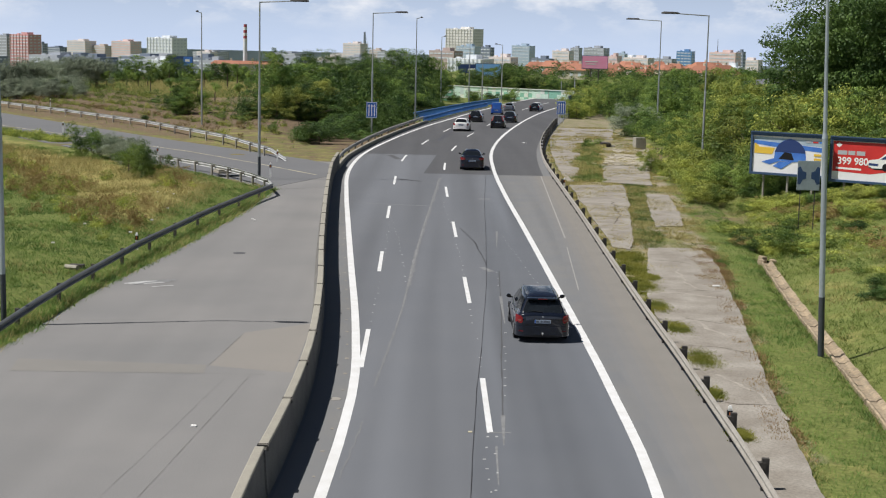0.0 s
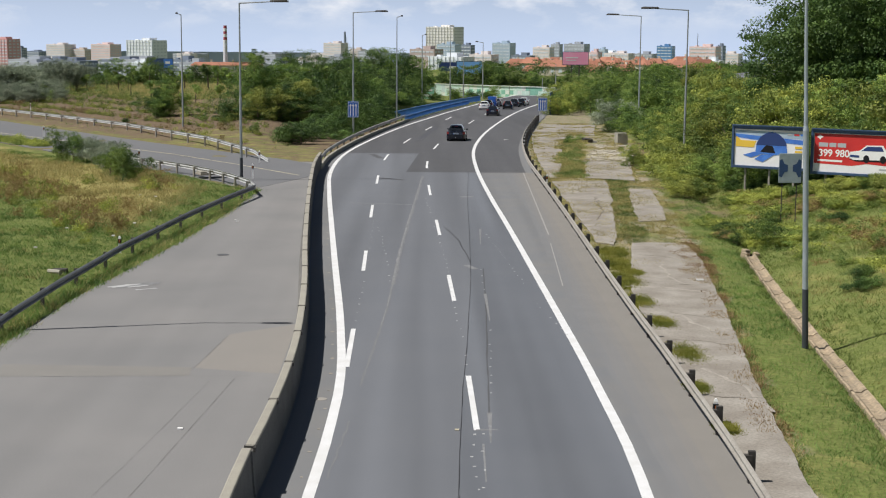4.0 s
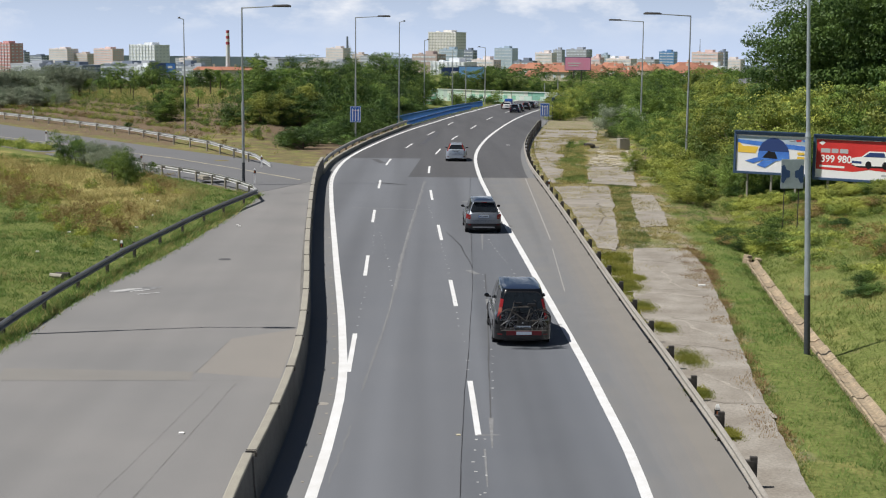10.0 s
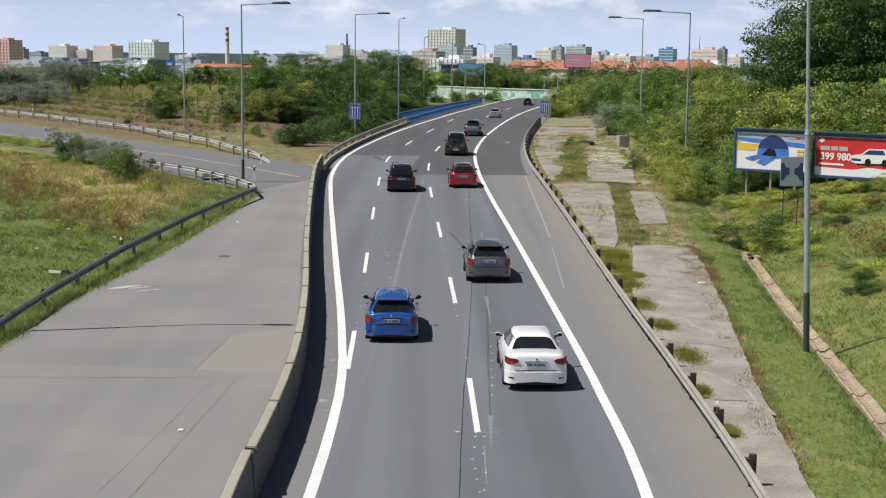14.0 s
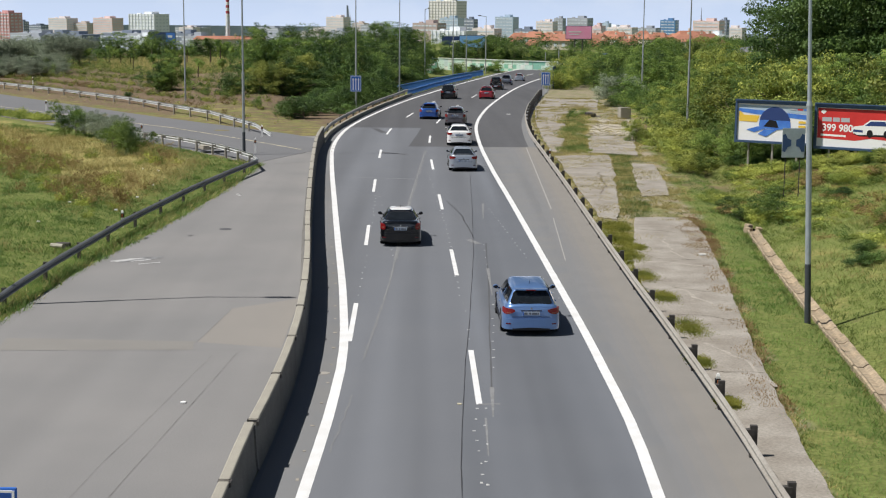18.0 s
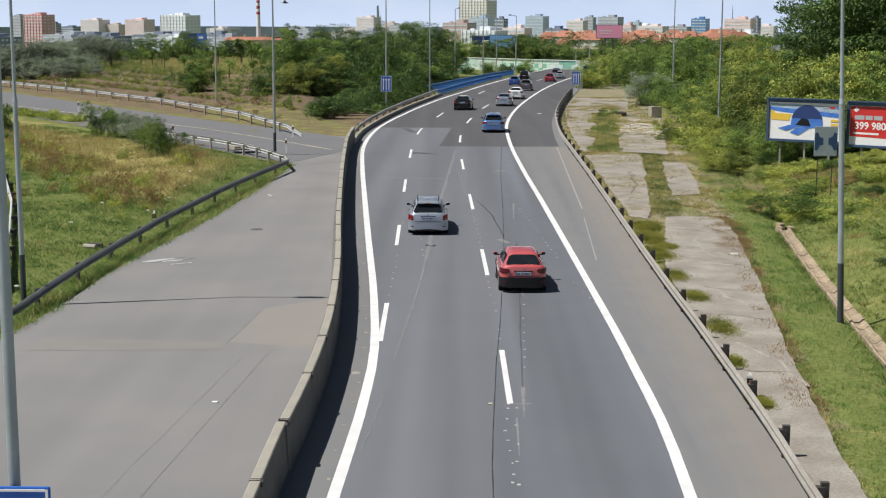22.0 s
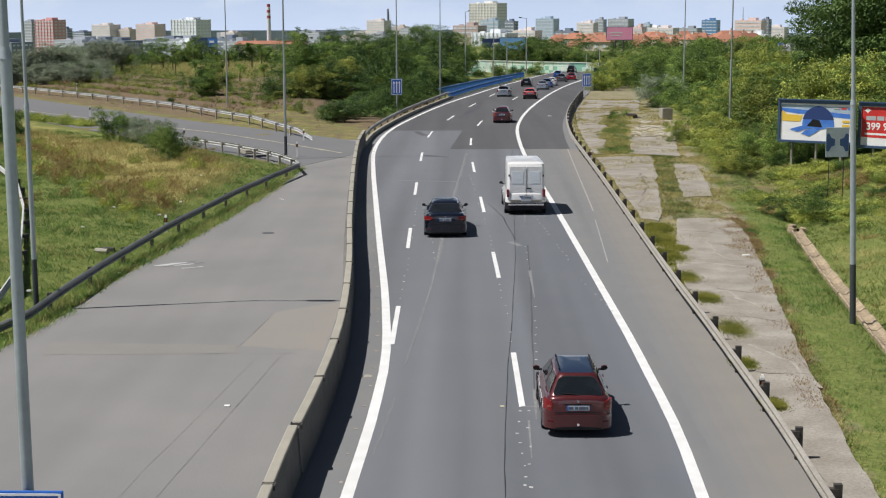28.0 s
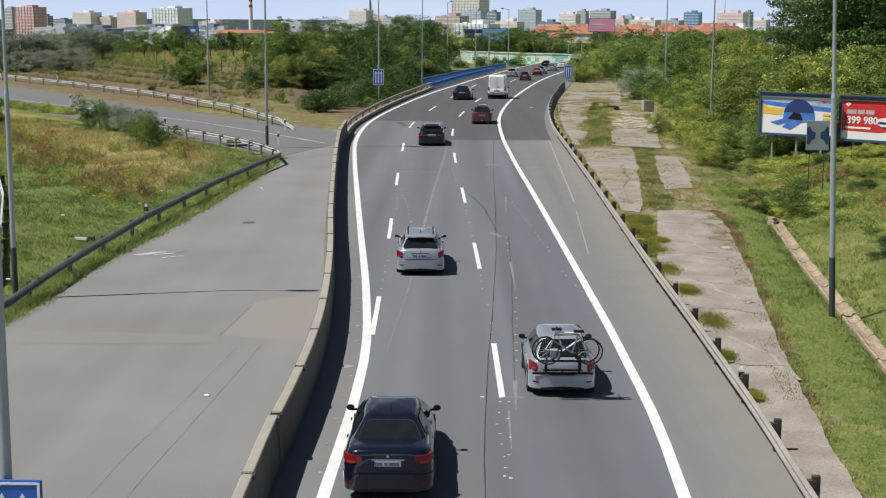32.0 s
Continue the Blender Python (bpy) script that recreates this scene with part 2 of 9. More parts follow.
RAIL_BLUE = material("parapet_blue", (0.07, 0.21, 0.52), 0.5, grain=0.08, scale=6, blotch=0.3, blotch_scale=1)
BLACK = material("black_plastic", (0.014, 0.014, 0.016), 0.6, spec=0.2)
BOARD_FRAME = material("board_frame_navy", (0.045, 0.085, 0.16), 0.5, 0.2, grain=0.1, scale=5)
BARK = material("bark", (0.11, 0.085, 0.06), 0.95, grain=0.35, scale=8, bump=0.5)
LEAF_DEEP = leaf_material("leaves_deep", (0.022, 0.056, 0.014), (0.110, 0.185, 0.038))
LEAF_WOOD = leaf_material("leaves_wood", (0.032, 0.074, 0.017), (0.105, 0.175, 0.036))
LEAF_MID = leaf_material("leaves_mid", (0.046, 0.100, 0.022), (0.215, 0.300, 0.060))
LEAF_LIME = leaf_material("leaves_lime", (0.076, 0.128, 0.024), (0.350, 0.378, 0.076))
LEAF_GREY = leaf_material("leaves_silver", (0.110, 0.145, 0.092), (0.285, 0.325, 0.230))
LEAF_RUST = leaf_material("leaves_rust", (0.170, 0.120, 0.045), (0.270, 0.205, 0.080))
GRASS = leaf_material("grass_blades", (0.098, 0.150, 0.034), (0.212, 0.266, 0.072), 0.35)
GRASS_LUSH = leaf_material("verge_grass_blades", (0.085, 0.160, 0.036), (0.190, 0.285, 0.072), 0.35)
GRASS_PALE = leaf_material("mown_grass_blades", (0.128, 0.165, 0.044), (0.265, 0.280, 0.092), 0.35)
GRASS_DRY = leaf_material("dry_grass_blades", (0.290, 0.255, 0.090), (0.460, 0.400, 0.170), 0.35)
WEED_RUST = leaf_material("rust_weeds", (0.270, 0.165, 0.075), (0.360, 0.270, 0.130), 0.3)


def ground_material():
    """Grass, straw and bare earth, mixed by the cover weights of the sheet and broken up by noise."""
    m = bpy.data.materials.new("ground_cover")
    m.use_nodes = True
    n, l = m.node_tree.nodes, m.node_tree.links
    b = n["Principled BSDF"]
    b.inputs["Roughness"].default_value = 0.97
    b.inputs["Specular IOR Level"].default_value = 0.15
    geo = n.new("ShaderNodeNewGeometry")
    cover = n.new("ShaderNodeVertexColor")
    cover.layer_name = "cover"
    sep = n.new("ShaderNodeSeparateColor")
    l.new(cover.outputs["Color"], sep.inputs["Color"])

    def fuzz(scale, detail=5):
        t = n.new("ShaderNodeTexNoise")
        t.inputs["Scale"].default_value, t.inputs["Detail"].default_value = scale, detail
        l.new(geo.outputs["Position"], t.inputs["Vector"])
        return t.outputs["Fac"]

    def blend(a, c, fac):
        x = n.new("ShaderNodeMixRGB")
        for socket, v in (("Color1", a), ("Color2", c), ("Fac", fac)):
            if isinstance(v, tuple):
                x.inputs[socket].default_value = (*v, 1)
            else:
                l.new(v, x.inputs[socket])
        return x.outputs["Color"]

    def ragged(weight, noise_out, soft=0.18):
        a = n.new("ShaderNodeMath")
        a.operation = "MULTIPLY_ADD"
        a.inputs[1].default_value, a.inputs[2].default_value = 1.1, -0.55
        l.new(noise_out, a.inputs[0])
        s = n.new("ShaderNodeMath")
        s.operation = "ADD"
        l.new(weight, s.inputs[0])
        l.new(a.outputs["Value"], s.inputs[1])
        r = n.new("ShaderNodeMapRange")
        r.inputs["From Min"].default_value, r.inputs["From Max"].default_value = 0.5 - soft, 0.5 + soft
        l.new(s.outputs["Value"], r.inputs["Value"])
        return r.outputs["Result"]

    green = blend((0.100, 0.134, 0.034), (0.190, 0.210, 0.068), fuzz(0.9))
    straw = blend((0.23, 0.205, 0.070), (0.38, 0.325, 0.13), fuzz(1.3))
    earth = blend((0.105, 0.076, 0.050), (0.205, 0.155, 0.105), fuzz(1.7))
    c = blend(green, straw, ragged(sep.outputs["Red"], fuzz(0.55)))
    pale = blend((0.215, 0.185, 0.130), (0.33, 0.285, 0.215), fuzz(1.1))
    c = blend(c, earth, ragged(sep.outputs["Green"], fuzz(0.8)))
    c = blend(c, pale, ragged(sep.outputs["Blue"], fuzz(0.65)))
    h = n.new("ShaderNodeHueSaturation")
    r = n.new("ShaderNodeMapRange")
    r.inputs["From Min"].default_value, r.inputs["From Max"].default_value = 0.3, 0.7
    r.inputs["To Min"].default_value, r.inputs["To Max"].default_value = 0.7, 1.25
    l.new(fuzz(7.0), r.inputs["Value"])
    l.new(r.outputs["Result"], h.inputs["Value"])
    l.new(c, h.inputs["Color"])
    l.new(h.outputs["Color"], b.inputs["Base Color"])
    k = n.new("ShaderNodeBump")
    k.inputs["Strength"].default_value, k.inputs["Distance"].default_value = 0.6, 0.12
    l.new(fuzz(6.0), k.inputs["Height"])
    l.new(k.outputs["Normal"], b.inputs["Normal"])
    return m


GROUND = ground_material()


# ------------------------------------------------------------------ small tools
class Shape:
    """Gathers corners and faces for one mesh."""

    def __init__(self):
        self.v, self.f = [], []

    def add(self, verts, faces):
        k = len(self.v)
        self.v += [tuple(p) for p in verts]
        self.f += [tuple(k + i for i in f) for f in faces]
        return self

    def box(self, cx, cy, cz, sx, sy, sz, m=None):
        p = [(cx + a * sx / 2, cy + b * sy / 2, cz + c * sz / 2) for a in (-1, 1) for b in (-1, 1) for c in (-1, 1)]
        if m is not None:
            p = [m @ Vector(q) for q in p]
        return self.add(p, [(0, 1, 3, 2), (4, 6, 7, 5), (0, 4, 5, 1), (2, 3, 7, 6), (0, 2, 6, 4), (1, 5, 7, 3)])

    def tube(self, a, b, ra, rb=None, n=8, caps=True):
        a, b = Vector(a), Vector(b)
        rb = ra if rb is None else rb
        q = (b - a).to_track_quat("Z", "Y")
        ring = [q @ Vector((math.cos(2 * math.pi * i / n), math.sin(2 * math.pi * i / n), 0)) for i in range(n)]
        p = [a + ra * r for r in ring] + [b + rb * r for r in ring]
        f = [(i, (i + 1) % n, n + (i + 1) % n, n + i) for i in range(n)]
        if caps:
            f += [tuple(range(n - 1, -1, -1)), tuple(range(n, 2 * n))]
        return self.add(p, f)

    def loft(self, rings, closed=True, caps=True):
        n = len(rings[0])
        p = [q for r in rings for q in r]
        f = []
        for i in range(len(rings) - 1):
            for j in range(n if closed else n - 1):
                k = (j + 1) % n
                f.append((i * n + j, i * n + k, (i + 1) * n + k, (i + 1) * n + j))
        if caps and closed:
            f += [tuple(range(n - 1, -1, -1)), tuple(range((len(rings) - 1) * n, len(rings) * n))]
        return self.add(p, f)

    def mesh(self, name, mats, smooth=False, bevel=0.0, segments=2):
        me = bpy.data.meshes.new(name)
        me.from_pydata(self.v, [], self.f)
        bm = bmesh.new()
        bm.from_mesh(me)
        bmesh.ops.recalc_face_normals(bm, faces=bm.faces)
        if bevel:
            bmesh.ops.bevel(bm, geom=list(bm.edges), offset=bevel, segments=segments, profile=0.6, affect="EDGES", clamp_overlap=True)
        if smooth:
            for f in bm.faces:
                f.smooth = True
            sharp = radians(38)
            for e in bm.edges:
                if len(e.link_faces) == 2 and e.calc_face_angle(0) > sharp:
                    e.smooth = False
        bm.to_mesh(me)
        bm.free()
        for m in (mats if isinstance(mats, (list, tuple)) else [mats]):
            me.materials.append(m)
        return me


def part(name, shape, mat, parent=None, label="", smooth=False, bevel=0.0, segments=2):
    """Links a shape (or a finished mesh) as ONE mesh object, under a thing or a part."""
    me = shape if isinstance(shape, bpy.types.Mesh) else shape.mesh(name, mat, smooth, bevel, segments)
    ob = new(name, me)
    if parent is not None:
        ob.parent = parent
    if label:
        ob["label"] = label
    return ob


def thing(name, at=(0, 0, 0), turn=0.0, label="", category="", group="", kind=""):
    ob = new(name)
    ob.empty_display_size = 0.3
    ob.matrix_basis = pose(*at, 0, 0, turn)
    return tagged(ob, label, category, group, kind)


def bulk(name, verts, faces, mat, smooth=False):
    """A large mesh from arrays: verts (n, 3); faces (m, k)."""
    verts, faces = np.asarray(verts, np.float32), np.asarray(faces, np.int32)
    me = bpy.data.meshes.new(name)
    me.vertices.add(len(verts))
    me.vertices.foreach_set("co", verts.ravel())
    k = faces.shape[1]
    me.loops.add(faces.size)
    me.loops.foreach_set("vertex_index", faces.ravel())
    me.polygons.add(len(faces))
    me.polygons.foreach_set("loop_start", np.arange(len(faces), dtype=np.int32) * k)
    me.polygons.foreach_set("loop_total", np.full(len(faces), k, np.int32))
    me.polygons.foreach_set("use_smooth", np.full(len(faces), smooth))
    me.update(calc_edges=True)
    me.materials.append(mat)
    return me


def curve(*knots):
    """A smooth line through (y, x) knots: monotone cubic between them, straight beyond them."""
    ky, kx = np.array([k[0] for k in knots], float), np.array([k[1] for k in knots], float)
    d = np.diff(kx) / np.diff(ky)
    s = np.empty(len(kx))
    s[0], s[-1] = d[0], d[-1]
    s[1:-1] = (d[:-1] + d[1:]) / 2

    def at(y):
        y = np.asarray(y, float)
        i = np.clip(np.searchsorted(ky, y) - 1, 0, len(ky) - 2)
        h = ky[i + 1] - ky[i]
        u = (y - ky[i]) / h
        c = np.clip(u, 0, 1)
        r = (2 * c**3 - 3 * c**2 + 1) * kx[i] + (c**3 - 2 * c**2 + c) * h * s[i] + (3 * c**2 - 2 * c**3) * kx[i + 1] + (c**3 - c**2) * h * s[i + 1]
        return r + np.where(u < 0, u * h * s[0], 0) + np.where(u > 1, (u - 1) * h * s[-1], 0)
    return at


def step(a, b, x):
    u = np.clip((np.asarray(x, float) - a) / (b - a), 0, 1)
    return u * u * (3 - 2 * u)


# ------------------------------------------------------------------ plan: lines of the road, x as a function of y
LINE_RIGHT = curve((-900, 4.6), (22, 4.62), (28, 4.79), (30.5, 4.88), (32.2, 4.94), (34.2, 4.99), (36.8, 4.995), (39.8, 4.965), (44, 4.93), (50, 4.82), (60, 4.62), (76, 4.28), (92, 3.9), (110, 3.7), (126, 4.0), (144, 5.4), (166, 8.1), (187, 11.3), (202, 14.2), (230, 20.8), (262, 31), (310, 52), (420, 110))
LINE_MID = curve((-900, 1.25), (43, 1.25), (60.6, 0.92), (79, 0.5), (97.6, 0.08), (112, -0.02), (121, 0.2), (132, 0.9), (147, 2.35), (160, 4.1), (187, 7.9), (202, 10.7), (230, 17.2), (262, 27.2), (310, 48), (420, 106))
LINE_LEFT = curve((-900, -2.9), (20, -2.75), (28, -2.64), (31, -2.57), (34.5, -2.49), (38, -2.47), (41, -2.49), (44, -2.61), (48.1, -2.87), (51.5, -3.1), (63, -4.0), (76, -5.0), (92, -6.2), (104, -6.95), (113, -7.1), (121, -6.9), (129, -6.3), (138, -5.3), (148, -4.05), (161.5, -2.0), (177, 0.85), (185, 2.3), (197.5, 4.8), (202, 5.75), (230, 12), (262, 21), (310, 42), (420, 100))
LINE_SPLIT = curve((43.5, -2.42), (49, -2.5), (61, -2.7), (79, -3.08), (98, -3.4), (110, -3.5), (121, -3.25), (132, -2.35), (146, -0.95), (160, 0.8), (187, 4.5), (202, 7.4), (230, 13.9))
WALL = curve((-900, -3.9), (20, -3.88), (28.8, -3.86), (30.9, -3.83), (33.2, -3.77), (36, -3.735), (39, -3.745), (42.7, -3.84), (51.5, -4.35), (62.8, -5.25), (80, -6.5), (93, -7.35), (102, -7.85), (108, -8.0), (114, -8.05), (118, -7.95), (132, -6.9), (146, -5.35), (159, -3.55), (166.4, -2.5), (180.5, 0.05), (195, 3.05), (211, 7.0), (230, 11.4), (420, 98))
RAIL_RIGHT = curve((-900, 6.9), (22, 6.93), (28.4, 7.05), (31.5, 7.14), (34, 7.19), (37, 7.215), (40, 7.23), (44, 7.25), (50, 7.235), (58, 7.27), (68, 7.35), (80, 7.45), (95, 7.52), (109.5, 7.6), (120, 7.95), (130, 8.5), (141, 9.45), (157.5, 11.3), (171, 12.9), (200, 17.4), (230, 24.5), (262, 35), (310, 56), (420, 114))
RAMP_LEFT = curve((-900, -15.0), (30, -14.6), (42.8, -14.25), (46, -13.75), (52, -13.55), (58, -13.1), (61.5, -12.7), (66.6, -12.2), (73.3, -11.68), (80.6, -11.2), (89.3, -10.9), (93, -10.75))
DITCH = curve((-900, 11.0), (31, 11.2), (38.7, 11.95), (46.6, 12.65), (57, 13.6), (70, 15.0), (80, 16.0), (100, 17.6), (130, 20.5), (420, 60))
SLAB_RIGHT = curve((20, 8.3), (31.5, 8.7), (36.2, 9.2), (41.7, 9.8), (49, 10.65), (60.7, 12.1), (74.7, 13.4), (97, 15.3), (130, 18.4), (150, 20.5))

PARAPET = curve((165, -5.4), (172.6, -3.8), (186, -0.75), (195.4, 1.6), (204, 3.9), (214, 7.0), (240, 15.5))


def side_road(y):
    """x of the side road's middle line; it leaves the junction to the far left."""
    return -13.6 - (np.asarray(y, float) - 108) * 0.735


def lie(x, y):
    """Height of the ground."""
    x, y = np.asarray(x, float), np.asarray(y, float)
    z = np.full(np.broadcast(x, y).shape, -0.05)
    z = z - 0.0162 * np.maximum(y - 225, 0)
    z = z - 0.010 * np.maximum(np.abs(x) - 150, 0) * step(0, 200, y)
    z = z - 0.018 * np.clip(y - 300, 0, 900) * step(10, -40, x)          # the valley towards the tower blocks
    # bank on the right, behind the ditch
    d = x - DITCH(y)
    near = step(8, 25, y)
    z = z - near * 0.26 * np.exp(-((d - 0.45) / 0.55) ** 2) * step(150, 110, y)
    rise = 0.27 * np.maximum(d - 1.3, 0)
    rise = 4.6 * (1 - np.exp(-rise / 4.6))
    z = z + rise * step(235, 190, y) * step(-30, 20, y)
    # mound behind the side road
    e = (side_road(y) - x) * -0.806
    back = np.maximum(e - 8.0, 0)
    hill = 3.6 * (1 - np.exp(-0.13 * back / 3.6)) * step(118, 135, y) * step(-5.5, -12, x - LINE_LEFT(y))
    z = z + hill * step(62, 36, back)
    # the meadow between ramp and side road swells a little
    inside = step(0.5, 6, RAMP_LEFT(np.minimum(y, 93)) - x) * step(-5.5, -9, e) * step(10, 50, y)
    z = z + 0.5 * inside
    return z


# ------------------------------------------------------------------ ground: one sheet to the horizon
def ground_sheet():
    fine_x, fine_y = np.arange(-70, 46.1, 0.8), np.arange(20, 236.1, 0.8)
    far = np.array([8, 20, 40, 80, 160, 320, 640, 1300, 2400, 4400.])
    xs = np.concatenate([(-70 - far)[::-1], fine_x, 46 + far])
    ys = np.concatenate([(20 - far[:-1])[::-1], fine_y, 236 + far])
    X, Y = np.meshgrid(xs, ys)
    Z = lie(X, Y)
    bumpy = np.array([[noise.noise(Vector((x * 0.35, y * 0.35, 0.3))) for x in xs] for y in ys])
    free = np.clip((np.abs(X + 0.5) - 9) / 6, 0, 1) * (Y > 18) * (Y < 240)
    Z = Z + 0.10 * bumpy * free
    n = len(xs)
    idx = np.arange(len(ys) * n).reshape(len(ys), n)
    faces = np.stack([idx[:-1, :-1], idx[:-1, 1:], idx[1:, 1:], idx[1:, :-1]], -1).reshape(-1, 4)
    me = bulk("ground", np.stack([X, Y, Z], -1).reshape(-1, 3), faces, GROUND, True)
    # cover weights: straw in red, dark earth in green, pale dirt in blue
    e = (side_road(Y) - X) * -0.806
    straw, earth = np.full(X.shape, 0.22), np.full(X.shape, 0.12)
    meadow = (X < -12) & (e < -4)
    across = (X + 23) * 0.867 + (Y - 88.5) * 0.5          # distance from the diagonal row of weeds
    from_ramp = RAMP_LEFT(np.minimum(Y, 93)) - X
    band = step(-3.0, 0.5, across) * step(11, 6, across) * step(2.5, 5, from_ramp) * step(-7, -12, e)
    straw = np.where(meadow, 0.08 + 0.68 * band, straw)
    mound = e > 7.5
    straw = np.where(mound & (X < LINE_LEFT(Y)), 0.30 - 0.22 * step(10, 14, e), straw)
    earth = np.where(mound & (X < LINE_LEFT(Y)), 0.70 + 0.34 * step(9.5, 13, e) - 0.35 * step(22, 27, e), earth)
    junction = mound & (Y < 142) & (X > -24)
    straw, earth = np.where(junction, 0.42, straw), np.where(junction, 0.52 + 0.2 * step(13, 18, e), earth)
    beside = (np.abs(e) < 7.6) & (X < -9) & (Y > 90)                    # trodden verges of the side road
    straw, earth = np.where(beside, 0.42, straw), np.where(beside, 0.5, earth)
    straw = np.where(meadow & (X < -17 - 0.42 * (Y - 47)), 0.1, straw)
    straw = np.where(mound & (e > 26) & (e < 44) & (X < -8), 0.8, straw)
    straw = np.where((Y > 228) | (mound & (e >= 44)), 0.02, straw)
    earth = np.where((Y > 228) | (mound & (e >= 44)), 0.3, earth)
    d = X - DITCH(Y)
    bank = d > 1.0
    straw = np.where(bank, 0.30, straw)
    earth = np.where(bank, 0.18, earth)
    strip = (X > RAIL_RIGHT(Y)) & (X < SLAB_RIGHT(Y) + 0.25)
    straw = np.where(strip, 0.34, straw)
    earth = np.where(strip, 0.25, earth)
    dirt = np.where(strip, 0.58, 0.0)
    col = np.zeros((X.size, 4), np.float32)
    col[:, 0], col[:, 1], col[:, 2], col[:, 3] = straw.ravel(), earth.ravel(), dirt.ravel(), 1
    attr = me.color_attributes.new("cover", "FLOAT_COLOR", "POINT")
    attr.data.foreach_set("color", col.ravel())
    return tagged(new("ground", me), "green and straw-dry grass with bare earth sloping towards the city", "ground", kind="structure")


ground_sheet()


def ribbon(name, left, right, ys, z, mat, thick=0.12, cols=1):
    """A paved sheet between two lines, with a skirt."""
    s = Shape()
    rings = []
    for y in ys:
        a, b = float(left(y)), float(right(y))
        rings.append([(a, y, z - thick)] + [(a + (b - a) * i / cols, y, z) for i in range(cols + 1)] + [(b, y, z - thick)])
    s.loft(rings, closed=True, caps=True)
    return s.mesh(name, mat)


def offset(line, d):
    return lambda y: line(y) + d


def span(a, b, d):
    n = max(2, int(round((b - a) / d)) + 1)
    return np.linspace(a, b, n)


LONG = np.concatenate([[-900, -400, -100, -40], span(0, 300, 3.0), span(310, 420, 10)])
road = tagged(new("road", ribbon("road", offset(WALL, 0.1), offset(LINE_RIGHT, 0.12), LONG, 0.0, ASPHALT)), "grey asphalt carriageway with repaired patches and worn paint", "road", kind="structure")
shoulder = tagged(new("road_shoulder", ribbon("road_shoulder", offset(LINE_RIGHT, 0.12), offset(RAIL_RIGHT, 0.45), LONG, 0.0, SHOULDER)), "pale worn asphalt hard shoulder beside the carriageway", "road shoulder", kind="structure")
ramp_ys = np.concatenate([[-900, -100], span(0, 114, 3.0)])


def ramp_edge(y):
    return np.where(np.asarray(y) < 93, RAMP_LEFT(np.minimum(y, 93)), -10.7 - (np.asarray(y, float) - 93) * 0.92)


ramp = tagged(new("slip_road", ribbon("slip_road", ramp_edge, offset(WALL, -0.25), ramp_ys, 0.0, ASPHALT_PALE)), "pale worn asphalt slip road merging from a side road", "road", kind="structure")


def side_road_sheet():
    s, rings = Shape(), []
    for u in np.linspace(0, 1, 30):
        y = 98 + u * 132
        x = float(side_road(y))
        nx, ny = 0.806, 0.592
        wl = 5.4 if u > 0.25 else 5.4 + (0.25 - u) * 8
        a, b = (x - nx * 6.0, y - ny * 6.0), (x + nx * wl, y + ny * wl)
        if u < 0.16:      # the mouth of the junction
            b = (min(b[0], float(WALL(min(b[1], 120))) - 0.3), b[1])
        za = 0.012
        rings.append([(a[0], a[1], za - 0.2), (a[0], a[1], za), (b[0], b[1], za), (b[0], b[1], za - 0.2)])
    s.loft(rings)
    return s.mesh("side_road", ASPHALT_SIDE)


side = tagged(new("side_road", side_road_sheet()), "blue-grey asphalt side road with a faded yellow line", "road", kind="structure")


def loop_lane_sheet():
    """The curving lane behind the looping rail."""
    s, rings = Shape(), []
    for x, y in ((-17.2, 40.0), (-17.6, 47), (-18.8, 55), (-20.2, 60), (-22.8, 68.5), (-26.3, 78.6), (-29.8, 86.5), (-35.5, 97.5)):
        rings.append([(x - 7, y, -0.2), (x - 7, y + 3, 0.46), (x, y, 0.46), (x, y, -0.2)])
    s.loft(rings)
    return s.mesh("side_lane", ASPHALT_PALE)


tagged(new("side_lane", loop_lane_sheet()), "pale asphalt side lane curving behind a guard rail", "road", kind="structure")


def stripe(name, line, ys, width, mat, parent, z=0.004, label=""):
    s, rings = Shape(), []
    for i, y in enumerate(ys):
        x = float(line(y))
        t = Vector((float(line(y + 0.5)) - float(line(y - 0.5)), 1.0)).normalized()
        rings.append([(x - t.y * width / 2, y + t.x * width / 2, z), (x + t.y * width / 2, y - t.x * width / 2, z)])
    s.loft(rings, closed=False)
    return part(name, s.mesh(name, mat), mat, parent, label)


def strip_between(name, a, b, width, mat, parent, z=0.004, label="", wob=0.0, n=2):
    """A straight or slightly wandering painted or tarred strip."""
    a, b = Vector(a), Vector(b)
    t = (b - a).normalized()
    nrm = Vector((t.y, -t.x))
    s, rings = Shape(), []
    for i in range(n):
        p = a.lerp(b, i / (n - 1)) + nrm * (wob * noise.noise(Vector((i * 0.9, a.x, a.y))))
        w = width * (0.75 + 0.5 * random.random() if wob else 1)
        rings.append([(p.x - nrm.x * w / 2, p.y - nrm.y * w / 2, z), (p.x + nrm.x * w / 2, p.y + nrm.y * w / 2, z)])
    s.loft(rings, closed=False)
    return part(name, s.mesh(name, mat), mat, parent, label)


